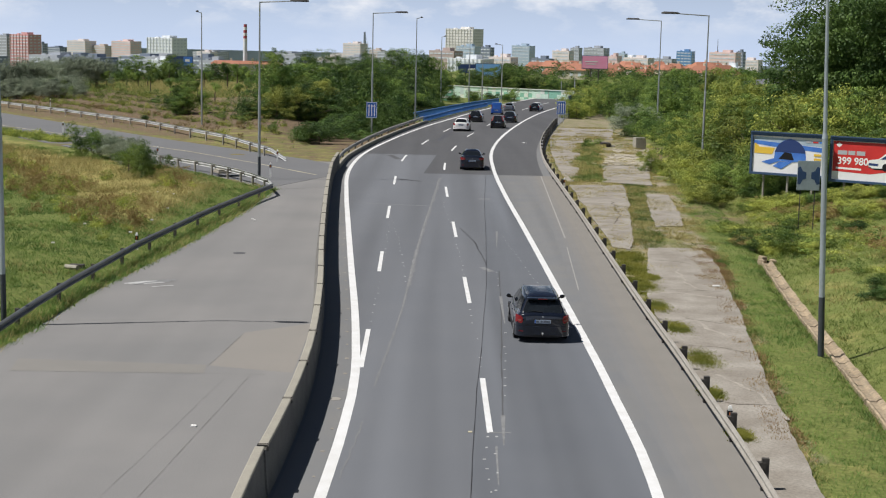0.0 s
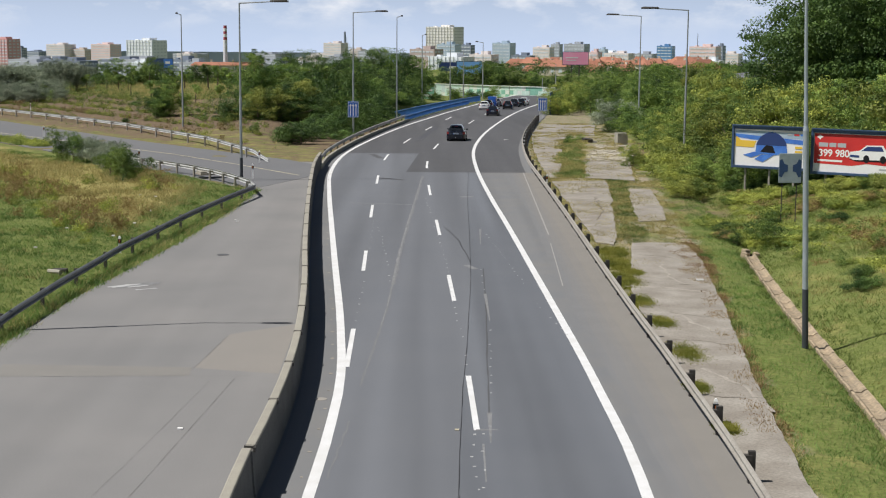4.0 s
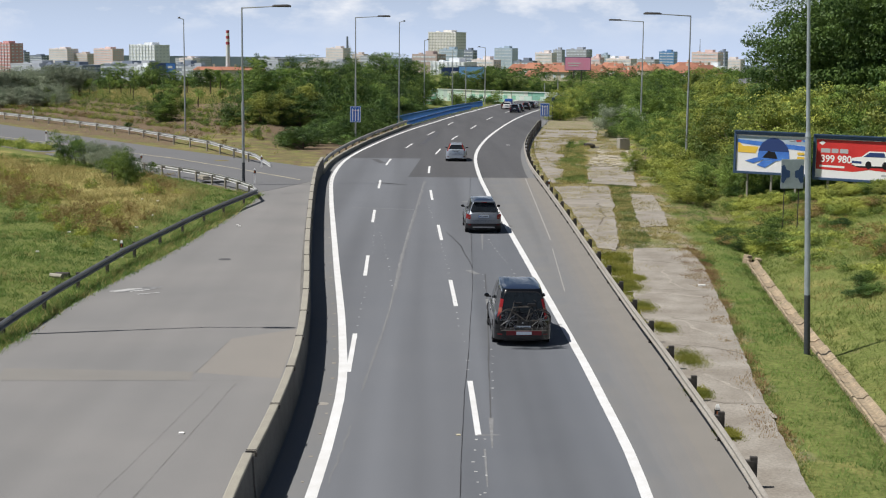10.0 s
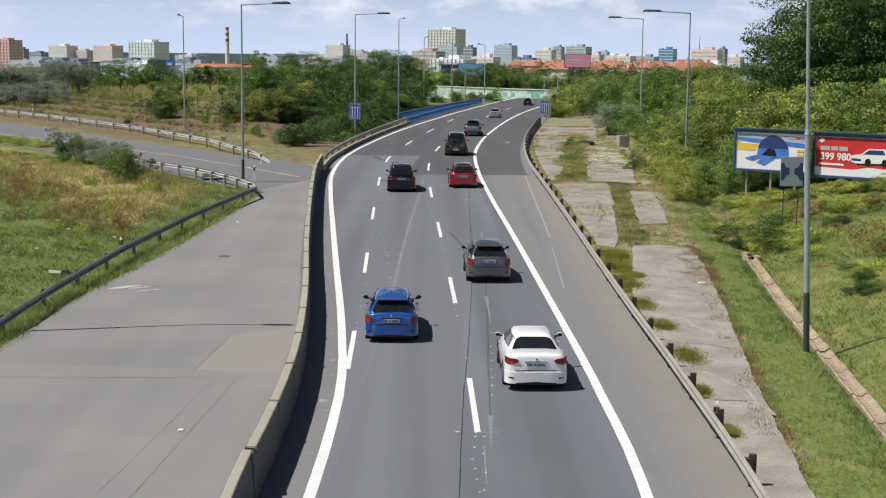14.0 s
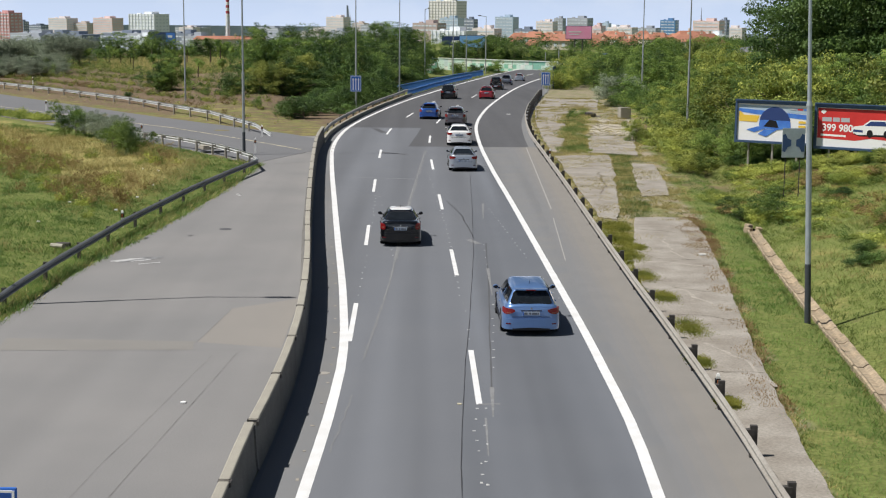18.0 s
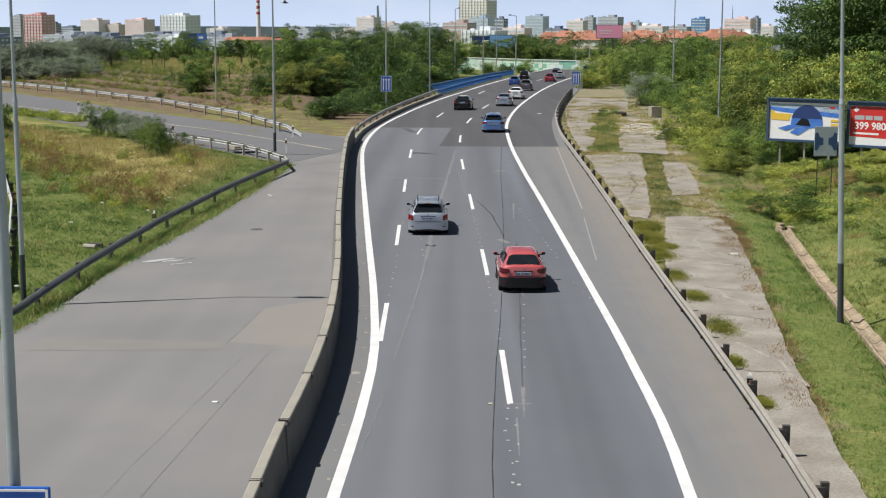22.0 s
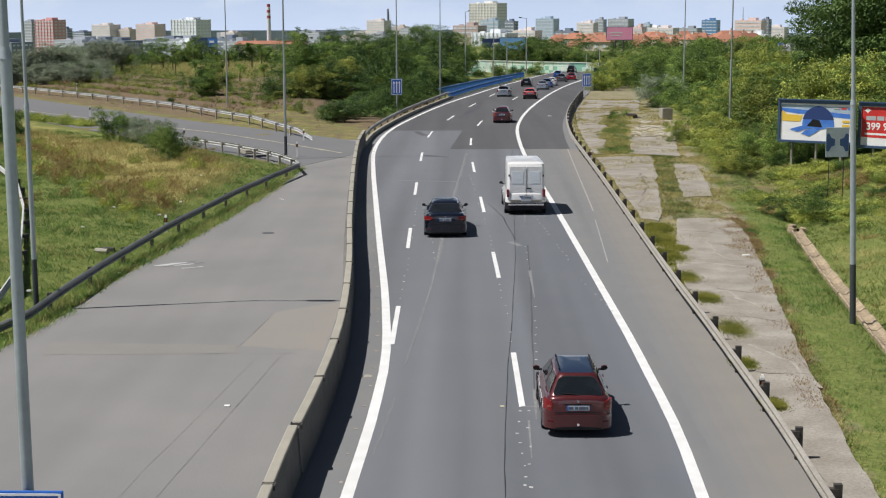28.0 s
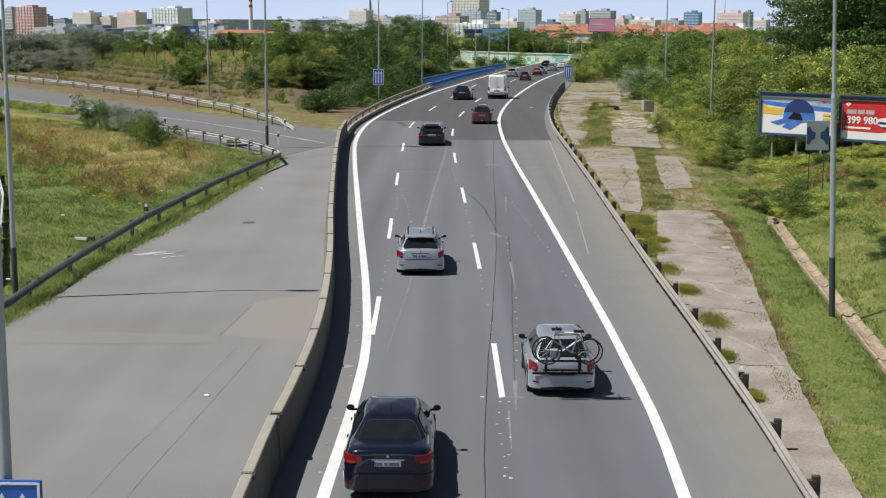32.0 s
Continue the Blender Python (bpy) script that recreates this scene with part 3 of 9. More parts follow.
# paint on the carriageway
stripe("edge_line", LINE_RIGHT, np.concatenate([[-300, -60], span(0, 300, 2.5)]), 0.27, PAINT_WHITE, road)
stripe("edge_line", LINE_LEFT, np.concatenate([[-300, -60], span(0, 300, 2.5)]), 0.27, PAINT_WHITE, road)
for k in range(-4, 12):
    a = 36.35 + 18.2 * k
    stripe("lane_dash", LINE_MID, span(a, a + 6.0, 1.5), 0.16, PAINT_WHITE, road)
for k in range(0, 8):
    a = 43.4 + 18.1 * k
    stripe("lane_dash", LINE_SPLIT, span(a, a + 5.8, 1.5), 0.16, PAINT_WHITE, road, 0.0075)

# darker relaid patch across the lanes and the dark strip that follows
def patch(name, left, right, ya, yb, mat, parent, z=0.0022, skew=0.0):
    s, rings = Shape(), []
    for y in span(ya, yb, 2.5):
        a, b = left(y), right(y)
        rings.append([(float(a), y, z), (float(b), y + skew, z)])
    s.loft(rings, closed=False)
    return part(name, s.mesh(name, mat), mat, parent)


patch("paved_lane", curve((-300, 0.6), (5, 0.7), (31, 0.73), (40.2, 1.03), (46.2, 1.31), (59.3, 1.82), (72.9, 2.15), (87.8, 2.44), (106, 3.0)), lambda y: LINE_RIGHT(y) + 0.02, -300, 106, ASPHALT_LANE, road, 0.0012)
patch("relaid_patch", lambda y: -1.55 + (y - 106) * 0.05, offset(LINE_RIGHT, 0.11), 106, 122.5, ASPHALT_DARK, road)
patch("relaid_patch", offset(WALL, 0.3), offset(LINE_RIGHT, 0.11), 122.5, 300, ASPHALT_DARK, road)
patch("relaid_patch", offset(LINE_RIGHT, 0.13), lambda y: RAIL_RIGHT(y) - 0.35, 106, 300, ASPHALT_DARK, shoulder)

for k, inner in enumerate((1.75, 1.45, 1.15, 0.85, 0.5)):
    patch("dust_strip", lambda y: RAIL_RIGHT(y) - inner * (1 + 0.05 * np.sin(y * 0.13 + k * 2.1) + 0.03 * np.sin(y * 0.9 + k)), offset(RAIL_RIGHT, 0.44), 0, 106, DUST[k], shoulder, 0.0010 + 0.0006 * k)


# ------------------------------------------------------------------ concrete barrier between slip road and carriageway
def barrier_panel(ya, yb, cope=False, back=0.0):
    """A precast panel that follows the line; a coping cap, a face with a foot."""
    rings = []
    for y in (ya + 0.008, (ya + yb) / 2, yb - 0.008):
        x = float(WALL(y)) - back * (y - ya + 1.0) / 4.0
        t = Vector((float(WALL(y + 0.5)) - float(WALL(y - 0.5)), 1.0)).normalized()
        prof = [(-0.3, 0.0), (-0.3, 0.08), (-0.17, 0.32), (-0.12, 1.02), (0.05, 1.02), (0.085, 0.34), (0.11, 0.06), (0.13, 0.0)] if not cope else [(-0.14, 1.02), (-0.14, 1.09), (-0.12, 1.1), (0.05, 1.1), (0.07, 1.09), (0.07, 1.02)]
        rings.append([(x + t.y * u, y - t.x * u, w) for u, w in prof])
    return Shape().loft(rings)


barrier = thing("concrete_barrier", label="weathered concrete crash barrier with pale coping, curving along the road", category="crash barrier", kind="structure")
for k in range(30):                  # the panel next to the bend stands a little back and leaves a gap
    y = -14.6 + 4.15 * k
    end, back = (y + 4.0, 0.035) if k == 10 else (y + 4.15, 0.0)
    # panel face in the colour darkened for shade, coping in plain concrete
    slab_part = part("panel", barrier_panel(y, end, False, back), CONCRETE_SHADED, barrier)
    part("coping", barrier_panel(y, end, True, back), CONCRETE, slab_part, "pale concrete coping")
part("filler", barrier_panel(30.85, 31.06), CONCRETE_SHADED, barrier, "grimy filler between two panels")
joints = Shape()
for k in range(30):
    y = -14.6 + 4.15 * k
    x = float(WALL(y))
    joints.box(x - 0.035, y - 0.05, 1.085, 0.23, 0.02, 0.05).box(x - 0.035, y + 0.05, 1.085, 0.23, 0.02, 0.05)
    joints.box(x + 0.085, y, 1.04, 0.05, 0.22, 0.10)
part("joint_clamp", joints, STEEL_BLACK, barrier, "dark steel clamps over the joints")

# ------------------------------------------------------------------ guard rails
W_PROFILE = [(0.00, 0.155), (0.02, 0.15), (0.075, 0.105), (0.075, 0.065), (0.01, 0.02), (0.01, -0.02), (0.075, -0.065), (0.075, -0.105), (0.02, -0.15), (0.0, -0.155)]


def rail_section(points, side, z=0.60):
    """A W beam along some points; side +1 bulges to the right of the way."""
    rings = []
    for i, p in enumerate(points):
        q, r = points[max(i - 1, 0)], points[min(i + 1, len(points) - 1)]
        t = Vector((r[0] - q[0], r[1] - q[1])).normalized()
        nx, ny = t.y * side, -t.x * side
        h = p[2] if len(p) > 2 else 0.0
        prof = W_PROFILE + [(u - 0.012, w) for u, w in reversed(W_PROFILE)]
        rings.append([(p[0] + nx * u, p[1] + ny * u, h + z + w) for u, w in prof])
    return Shape().loft(rings)


def guard_rail(points, side, name, label, pitch=4.0, mat=STEEL, post_mat=STEEL_BLACK, post_off=0.22, group="road guard rails", z=0.60, post_size=(0.14, 0.12), double=False, post_top=0.10):
    """points: the rail's line, about a metre apart. Sections of one pitch, each with its post and spacer."""
    g = thing(name, label=label, category="guard rail", group=group)
    dist, run = 0.0, [points[0]]
    for a, b in zip(points, points[1:]):
        d = math.hypot(b[0] - a[0], b[1] - a[1])
        dist += d
        run.append(b)
        if dist >= pitch:
            part("rail_section", rail_section(run, side, z), mat, g)
            if double:
                part("rail_section", rail_section([(p[0], p[1], (p[2] if len(p) > 2 else 0) - 0.0) for p in run], -side, z), mat, g)
            t = Vector((b[0] - a[0], b[1] - a[1])).normalized()
            nx, ny = -t.y * side, t.x * side
            h = b[2] if len(b) > 2 else 0.0
            m = Matrix.Translation((b[0] + nx * post_off, b[1] + ny * post_off, h)) @ Matrix.Rotation(math.atan2(t.y, t.x), 4, "Z")
            part("post", Shape().box(0, 0, (z + post_top) / 2 - 0.15, post_size[0], post_size[1], z + post_top + 0.3, m), post_mat, g)
            m2 = Matrix.Translation((b[0] + nx * post_off / 2, b[1] + ny * post_off / 2, h)) @ Matrix.Rotation(math.atan2(t.y, t.x), 4, "Z")
            part("spacer", Shape().box(0, 0, z, 0.16, post_off, 0.14, m2), post_mat, g)
            run, dist = [b], 0.0
    if len(run) > 1:
        part("rail_section", rail_section(run, side, z), mat, g)
    return g


def along(line, a, b, d=1.0, off=0.0):
    return [(float(line(y)) + off, float(y), 0.0) for y in span(a, b, d)]


guard_rail(along(RAIL_RIGHT, -8, 168), -1, "guard_rail", "weathered steel guard rail on dark posts along the hard shoulder", mat=STEEL_DULL, post_off=0.25, post_top=0.16, post_size=(0.12, 0.16))
guard_rail(along(WALL, 109, 166), 1, "guard_rail", "weathered steel guard rail along the outer bend", mat=STEEL_MID, post_off=0.2, z=0.66)
kerb_wall = thing("low_kerb_wall", label="low stained concrete kerb wall under the bend's guard rail", category="kerb", kind="structure")
for ya in np.arange(108, 168, 4.0):
    part("kerb_block", Shape().loft([[(p[0] - 0.12, p[1], -0.1), (p[0] - 0.12, p[1], 0.24), (p[0] + 0.14, p[1], 0.24), (p[0] + 0.2, p[1], -0.1)] for p in along(WALL, ya, ya + 3.97, 2.0, 0.06)]), CONCRETE, kerb_wall)


def polyline(pts, d=1.0):
    out = []
    for a, b in zip(pts, pts[1:]):
        n = max(1, int(math.hypot(b[0] - a[0], b[1] - a[1]) / d))
        out += [(a[0] + (b[0] - a[0]) * i / n, a[1] + (b[1] - a[1]) * i / n, a[2] + (b[2] - a[2]) * i / n) for i in range(n)]
    return out + [pts[-1]]


left_pts = polyline([(-15.6, 43.6, -0.65), (-14.35, 46.2, -0.25), (-14.0, 49.5, 0.0), (-13.9, 54.2, 0.0), (-13.45, 64.1, 0.0), (-12.4, 75.9, 0), (-11.4, 84, 0), (-10.6, 89.5, 0)])
guard_rail(left_pts, 1, "guard_rail", "weathered steel guard rail at the edge of the meadow, coloured as shaded", mat=STEEL_SHADE)
loop_pts = polyline([(-15.9, 47.0, -0.3), (-16.3, 51.0, 0.15), (-17.6, 55.8, 0.15), (-18.8, 60.1, 0.15), (-21.4, 68.9, 0.15), (-24.9, 79.2, 0.15), (-28.4, 87.0, 0.15), (-34, 98, 0.15)])
guard_rail(loop_pts, -1, "guard_rail", "bright galvanised guard rail along a curving side lane", mat=STEEL, post_mat=STEEL_BLACK)
turn_pts = polyline([(-10.6, 89.5, 0), (-11.2, 92.2, 0), (-13.0, 96.4, 0), (-15.0, 100.0, 0), (-17.1, 103.2, 0), (-19.2, 105.8, 0), (-22.0, 109.1, 0.0)], 0.8)
guard_rail(turn_pts, 1, "guard_rail", "bright galvanised guard rail rounding the junction", mat=STEEL, pitch=2.0, post_mat=STEEL_DULL)
far_pts = polyline([(-12.4, 113.4, -0.45), (-14.0, 117.0, 0.0), (-19.5, 129.5, 0.1), (-30.9, 148.4, 0.1), (-42.3, 163.5, 0.1), (-54.3, 178.3, 0.1), (-66, 192, 0.1)])
guard_rail(far_pts, 1, "guard_rail", "galvanised guard rail along the far side of the side road", mat=STEEL, post_mat=STEEL_DULL)


# ------------------------------------------------------------------ lamps
def street_lamp(x, y, height, arm, label, lean=(0.0, 0.0), mat=MAST_GREY, r=0.09, step_z=None, foot=0.0, base=None):
    """A tapered mast, thicker below a collar, with an outreach arm along x and a flat lantern."""
    z0 = float(lie(x, y)) if base is None else base
    lamp = thing("street_lamp", (x, y, z0), 0, label, "street lamp", "street lamps")
    lamp.matrix_basis = Matrix.Translation((x, y, z0)) @ Matrix.Rotation(lean[0], 4, "Y") @ Matrix.Rotation(lean[1], 4, "X")
    step_z = height * 0.52 if step_z is None else step_z
    part("lower_mast", Shape().tube((0, 0, -0.3), (0, 0, step_z), r, r * 0.94, 12), mat, lamp, smooth=True)
    part("collar", Shape().tube((0, 0, step_z - 0.05), (0, 0, step_z + 0.12), r * 1.06, r * 0.72, 12), mat, lamp, smooth=True)
    part("upper_mast", Shape().tube((0, 0, step_z + 0.05), (0, 0, height), r * 0.70, r * 0.50, 12), mat, lamp, smooth=True)
    if foot:
        part("foot_sleeve", Shape().tube((0, 0, -0.3), (0, 0, foot), r * 1.08, r * 1.04, 12), MAST_FOOT, lamp, "black tarred foot", smooth=True)
    if arm:
        s = 1 if arm > 0 else -1
        part("arm", Shape().tube((0, 0, height - 0.03), (arm * 0.72, 0, height + 0.10), 0.045, 0.035, 8), mat, lamp, smooth=True)
        a0, a1 = arm * 0.62, arm
        ring = lambda u, w, h: [(u, -w, height + 0.11), (u, -w * 0.7, height + 0.11 + h), (u, w * 0.7, height + 0.11 + h), (u, w, height + 0.11), (u, w * 0.6, height + 0.05), (u, -w * 0.6, height + 0.05)]
        part("lantern", Shape().loft([ring(a0, 0.05, 0.04), ring(a0 + 0.15 * s, 0.13, 0.10), ring(a1 - 0.2 * s, 0.15, 0.12), ring(a1, 0.06, 0.05)]), STEEL_BLACK, lamp, "dark flat lantern", smooth=True)
    return lamp


street_lamp(12.44, 46.8, 12.0, -3.0, "tall grey street lamp with a tarred foot, leaning on the verge", (-0.040, 0.0), MAST, 0.098, 7.2, 2.0)
street_lamp(19.75, 112.0, 12.0, -3.6, "tall grey street lamp standing in roadside bushes", base=-0.1)
street_lamp(21.95, 152.0, 12.0, -3.6, "tall grey street lamp standing in roadside bushes", base=-0.1)
street_lamp(-12.65, 99.2, 12.0, 3.3, "tall grey street lamp with a tarred foot at the junction", (0.0, 0.0), MAST_GREY, 0.10, 5.6, 1.6)
street_lamp(-7.3, 144.0, 12.0, 3.4, "tall grey street lamp behind the barrier of the bend", base=-0.05)
street_lamp(-24.3, 145.6, 11.02, -0.55, "tall grey street lamp behind the side road")
street_lamp(-3.6, 171.0, 11.9, 0.7, "tall grey street lamp beside the blue parapet", base=-0.1)
street_lamp(-0.8, 206.0, 9.85, 0.6, "grey street lamp behind the bend", base=-0.2)
street_lamp(3.26, 213.0, 9.2, 0.0, "grey street lamp behind the bend", base=-0.3)
street_lamp(5.3, 218.0, 7.9, 0.0, "grey street lamp behind the bend", base=-0.3)
street_lamp(8.4, 224.0, 8.9, -1.2, "grey street lamp before the noise wall", base=-0.3)
street_lamp(18.6, 238.0, 3.4, 0.0, "slim grey post before the noise wall", base=-0.5, r=0.09)
street_lamp(21.8, 250.0, 5.4, 0.0, "slim grey street lamp beyond the bend", base=-0.5)
street_lamp(-6.78, 21.3, 14.0, 3.0, "thick steel-blue street lamp mast carrying a blue lane sign", (0.0, 0.0), MAST, 0.096, 9.5, 0.0)
street_lamp(-14.8, 48.45, 12.0, 3.0, "tall grey street lamp at the end of the guard rail", (0.0, 0.0), MAST, 0.088, 7.0, 1.8)


# ------------------------------------------------------------------ blue lane signs
def lane_sign(x, y, z, label, own_post=False):
    s = thing("lane_sign", (x, y, z), 0, label, "road sign", "blue lane signs")
    part("plate", Shape().box(0, 0, 0.78, 1.06, 0.05, 1.56), SIGN_BLUE, s, bevel=0.02)
    b = Shape()
    for u, w, a, h in ((-0.485, 0.78, 0.035, 1.47), (0.485, 0.78, 0.035, 1.47), (0, 1.505, 0.94, 0.035), (0, 0.055, 0.94, 0.035)):
        b.box(u, -0.03, w, a, 0.014, h)
    part("border", b, SIGN_WHITE, s)
    for u in (-0.27, 0, 0.27):
        part("lane_arrow", Shape().box(u, -0.03, 0.68, 0.085, 0.014, 1.02).add([(u - 0.115, -0.037, 1.12), (u + 0.115, -0.037, 1.12), (u, -0.037, 1.36), (u - 0.115, -0.026, 1.12), (u + 0.115, -0.026, 1.12), (u, -0.026, 1.36)], [(0, 1, 2), (5, 4, 3), (0, 3, 4, 1), (1, 4, 5, 2), (2, 5, 3, 0)]), SIGN_WHITE, s)
    for w in (0.35, 1.2):
        part("bracket", Shape().box(0, 0.07, w, 0.36, 0.10, 0.06), STEEL, s)
    if own_post:
        for u in (-0.3, 0.3):
            part("post", Shape().tube((u, 0.10, -z - 0.1), (u, 0.10, 1.5), 0.035, 0.035, 8), STEEL, s)
    return s


lane_sign(-7.3, 143.82, 1.75, "blue sign with three white lane arrows on a lamp post")
lane_sign(13.6, 173.0, 0.95, "blue sign with three white lane arrows on two steel posts", True)
lane_sign(-6.78, 21.08, 1.36, "large blue sign with three white lane arrows on a lamp mast").scale = (1.15, 1, 1)


# ------------------------------------------------------------------ blue parapet of the bend and noise walls
parapet = thing("bridge_parapet", label="blue painted steel parapet along the outer bend", category="parapet", kind="structure")
for line_, hgt, ya, yb in ((PARAPET, 0.84, 172.5, 216), (curve((160, -3.9), (166.4, -2.54), (180.5, 0.03), (195, 3.04), (212, 7.2)), 0.66, 166.4, 206)):
    for ya_ in np.arange(ya, yb - 0.1, 2.0):
        pts = along(line_, ya_, ya_ + 1.96, 0.98)
        for k in range(7):                # upright bars between two rails
            q = pts[0][0] + (pts[-1][0] - pts[0][0]) * k / 6.5, pts[0][1] + (pts[-1][1] - pts[0][1]) * k / 6.5
            part("bar", Shape().box(q[0], q[1], hgt / 2, 0.11, 0.07, hgt - 0.16), RAIL_BLUE, parapet)
        for z_ in (0.13, hgt - 0.04):
            part("hand_rail", Shape().loft([[(p[0] - 0.07, p[1], z_ - 0.05), (p[0] + 0.07, p[1], z_ - 0.05), (p[0] + 0.07, p[1], z_ + 0.05), (p[0] - 0.07, p[1], z_ + 0.05)] for p in pts]), RAIL_BLUE, parapet)
        part("post", Shape().box(pts[0][0], pts[0][1], hgt / 2 - 0.1, 0.13, 0.13, hgt + 0.2), RAIL_BLUE, parapet)

PANEL_GREENS = [material("panel_" + n, c, 0.55, grain=0.05, scale=4, blotch=0.2, blotch_scale=0.8) for n, c in
                (("mint", (0.70, 0.90, 0.79)), ("pale", (0.86, 0.92, 0.85)), ("green", (0.30, 0.62, 0.48)), ("deep", (0.20, 0.46, 0.37)), ("grey", (0.66, 0.80, 0.76)))]


def noise_wall():
    w = thing("noise_wall", label="noise wall of mint and dark green square panels behind the bend", category="noise wall", kind="structure")
    a, b = Vector((0.3, 244.2)), Vector((20.5, 236.4))
    n, rows = 31, 4
    rnd = random.Random(5)
    t = (b - a).normalized()
    turn = Matrix.Rotation(math.atan2(t.y, t.x), 4, "Z")
    meshes = {}
    cell, tall = (b - a).length / n, 0.655
    for i in range(n):
        p = a.lerp(b, (i + 0.5) / n)
        z0 = -1.03 - 0.24 * i / n
        for j in range(rows):
            k = 1 if rnd.random() < 0.45 else 0
            if (i + j) % 2 == 0 and i < 22 and j < 3 and rnd.random() < 0.62:
                k = 2 if rnd.random() < 0.6 else 3
            if 23 <= i <= 28 and (j == 3 or (j == 2 and i in (25, 26))):
                k = 2 if j == 2 or 24 <= i <= 27 else 1
            if i < 4 or i > 28:
                k = (0, 1, 4)[rnd.randrange(3)]
            if k not in meshes:
                meshes[k] = Shape().box(0, 0, 0, cell - 0.02, 0.12, tall - 0.015).mesh("panel", PANEL_GREENS[k])
            o = part("panel", meshes[k], None, w)
            o.matrix_basis = Matrix.Translation((p.x, p.y, z0 + tall * (j + 0.5))) @ turn
        if i % 5 == 0:
            q = a.lerp(b, i / n)
            part("post", Shape().box(q.x, q.y, z0 + 1.3, 0.1, 0.16, 2.75), STEEL_DULL, w)
    part("coping", Shape().box(0, 0, 0, (b - a).length, 0.2, 0.10, Matrix.Translation((*((a + b) / 2), 1.50)) @ turn @ Matrix.Rotation(math.atan(0.24 / (b - a).length), 4, "Y")), PANEL_GREENS[1], w)
    part("plinth", Shape().box(0, 0, 0, (b - a).length, 0.3, 1.6, Matrix.Translation((*((a + b) / 2), -1.95)) @ turn), CONCRETE, w, "grey concrete plinth")
    return w


noise_wall()
screen = thing("noise_screen", label="translucent blue noise screen beside the bend", category="noise wall", kind="structure")
SCREEN = material("blue_screen", (0.03, 0.13, 0.42), 0.25, grain=0.05, scale=4)
for ya in np.arange(183, 200, 3.0):
    pts = along(RAIL_RIGHT, ya, ya + 2.94, 1.47, 0.75)
    part("panel", Shape().loft([[(p[0] - 0.03, p[1], -0.3), (p[0] - 0.03, p[1], 2.7), (p[0] + 0.03, p[1], 2.7), (p[0] + 0.03, p[1], -0.3)] for p in pts]), SCREEN, screen)
    part("post", Shape().box(pts[0][0], pts[0][1], 1.15, 0.16, 0.16, 3.1), SIGN_NAVY, screen)


# ------------------------------------------------------------------ advertising boards on the right bank
AD_WHITE = material("poster_white", (0.80, 0.80, 0.80), 0.5, grain=0.03, scale=6)
AD_BLUE = material("poster_blue", (0.05, 0.16, 0.55), 0.5, blotch=0.5, blotch_scale=2.5, tint=(0.10, 0.30, 0.75))
AD_NIGHT = material("poster_navy", (0.02, 0.045, 0.16), 0.5)
AD_YELLOW = material("poster_yellow", (0.75, 0.50, 0.06), 0.5)
AD_HAZE = material("poster_haze", (0.30, 0.42, 0.55), 0.5, blotch=0.6, blotch_scale=1.5, tint=(0.55, 0.6, 0.62))
AD_RED = material("poster_red", (0.62, 0.035, 0.03), 0.5, blotch=0.5, blotch_scale=0.9, tint=(0.40, 0.015, 0.02))
AD_GREY = material("poster_grey", (0.42, 0.43, 0.45), 0.5)


def flat_shape(points, y0=-0.004, deep=0.004):
    """A cut-out sheet in the x-z plane, a few millimetres thick."""
    n = len(points)
    v = [(x, y0, z) for x, z in points] + [(x, y0 + deep, z) for x, z in points]
    return Shape().add(v, [tuple(range(n)), tuple(range(2 * n - 1, n - 1, -1))] + [(i, (i + 1) % n, n + (i + 1) % n, n + i) for i in range(n)])


def lettering(name, text, size, mat, parent, x, y, z, shear=0.0, bold=0.0):
    cu = bpy.data.curves.new(name, "FONT")
    cu.body, cu.size, cu.extrude, cu.shear, cu.offset = text, size, 0.003, shear, bold
    tmp = bpy.data.objects.new(name, cu)
    me = bpy.data.meshes.new_from_object(tmp)
    bpy.data.objects.remove(tmp)
    me.materials.clear()
    me.materials.append(mat)
    ob = part(name, me, None, parent)
    ob.matrix_basis = pose(x, y, z, 90, 0, 0)
    return ob


def billboard(x, y, z, turn, label):
    b = thing("billboard", (x, y, z), turn, label, "billboard", "billboards on the bank")
    part("backing", Shape().box(2.65, 0.16, 1.35, 5.3, 0.22, 2.75), BOARD_FRAME, b, bevel=0.02)
    for u, w, a, h in ((2.65, 2.62, 5.46, 0.2), (2.65, 0.02, 5.46, 0.16), (0.0, 1.32, 0.16, 2.5), (5.3, 1.32, 0.16, 2.5)):
        part("frame_bar", Shape().box(u, 0.02, w, a, 0.18, h), BOARD_FRAME, b, bevel=0.015)
    part("lamp_rail", Shape().box(2.65, -0.05, 2.76, 5.4, 0.22, 0.07), BOARD_FRAME, b)
    for u in (0.9, 2.65, 4.4):
        part("leg", Shape().box(u, 0.2, -1.1, 0.12, 0.14, 2.3), STEEL_DULL, b)
    part("poster", Shape().box(2.65, 0.04, 1.31, 5.12, 0.02, 2.42), AD_WHITE, b)
    return b


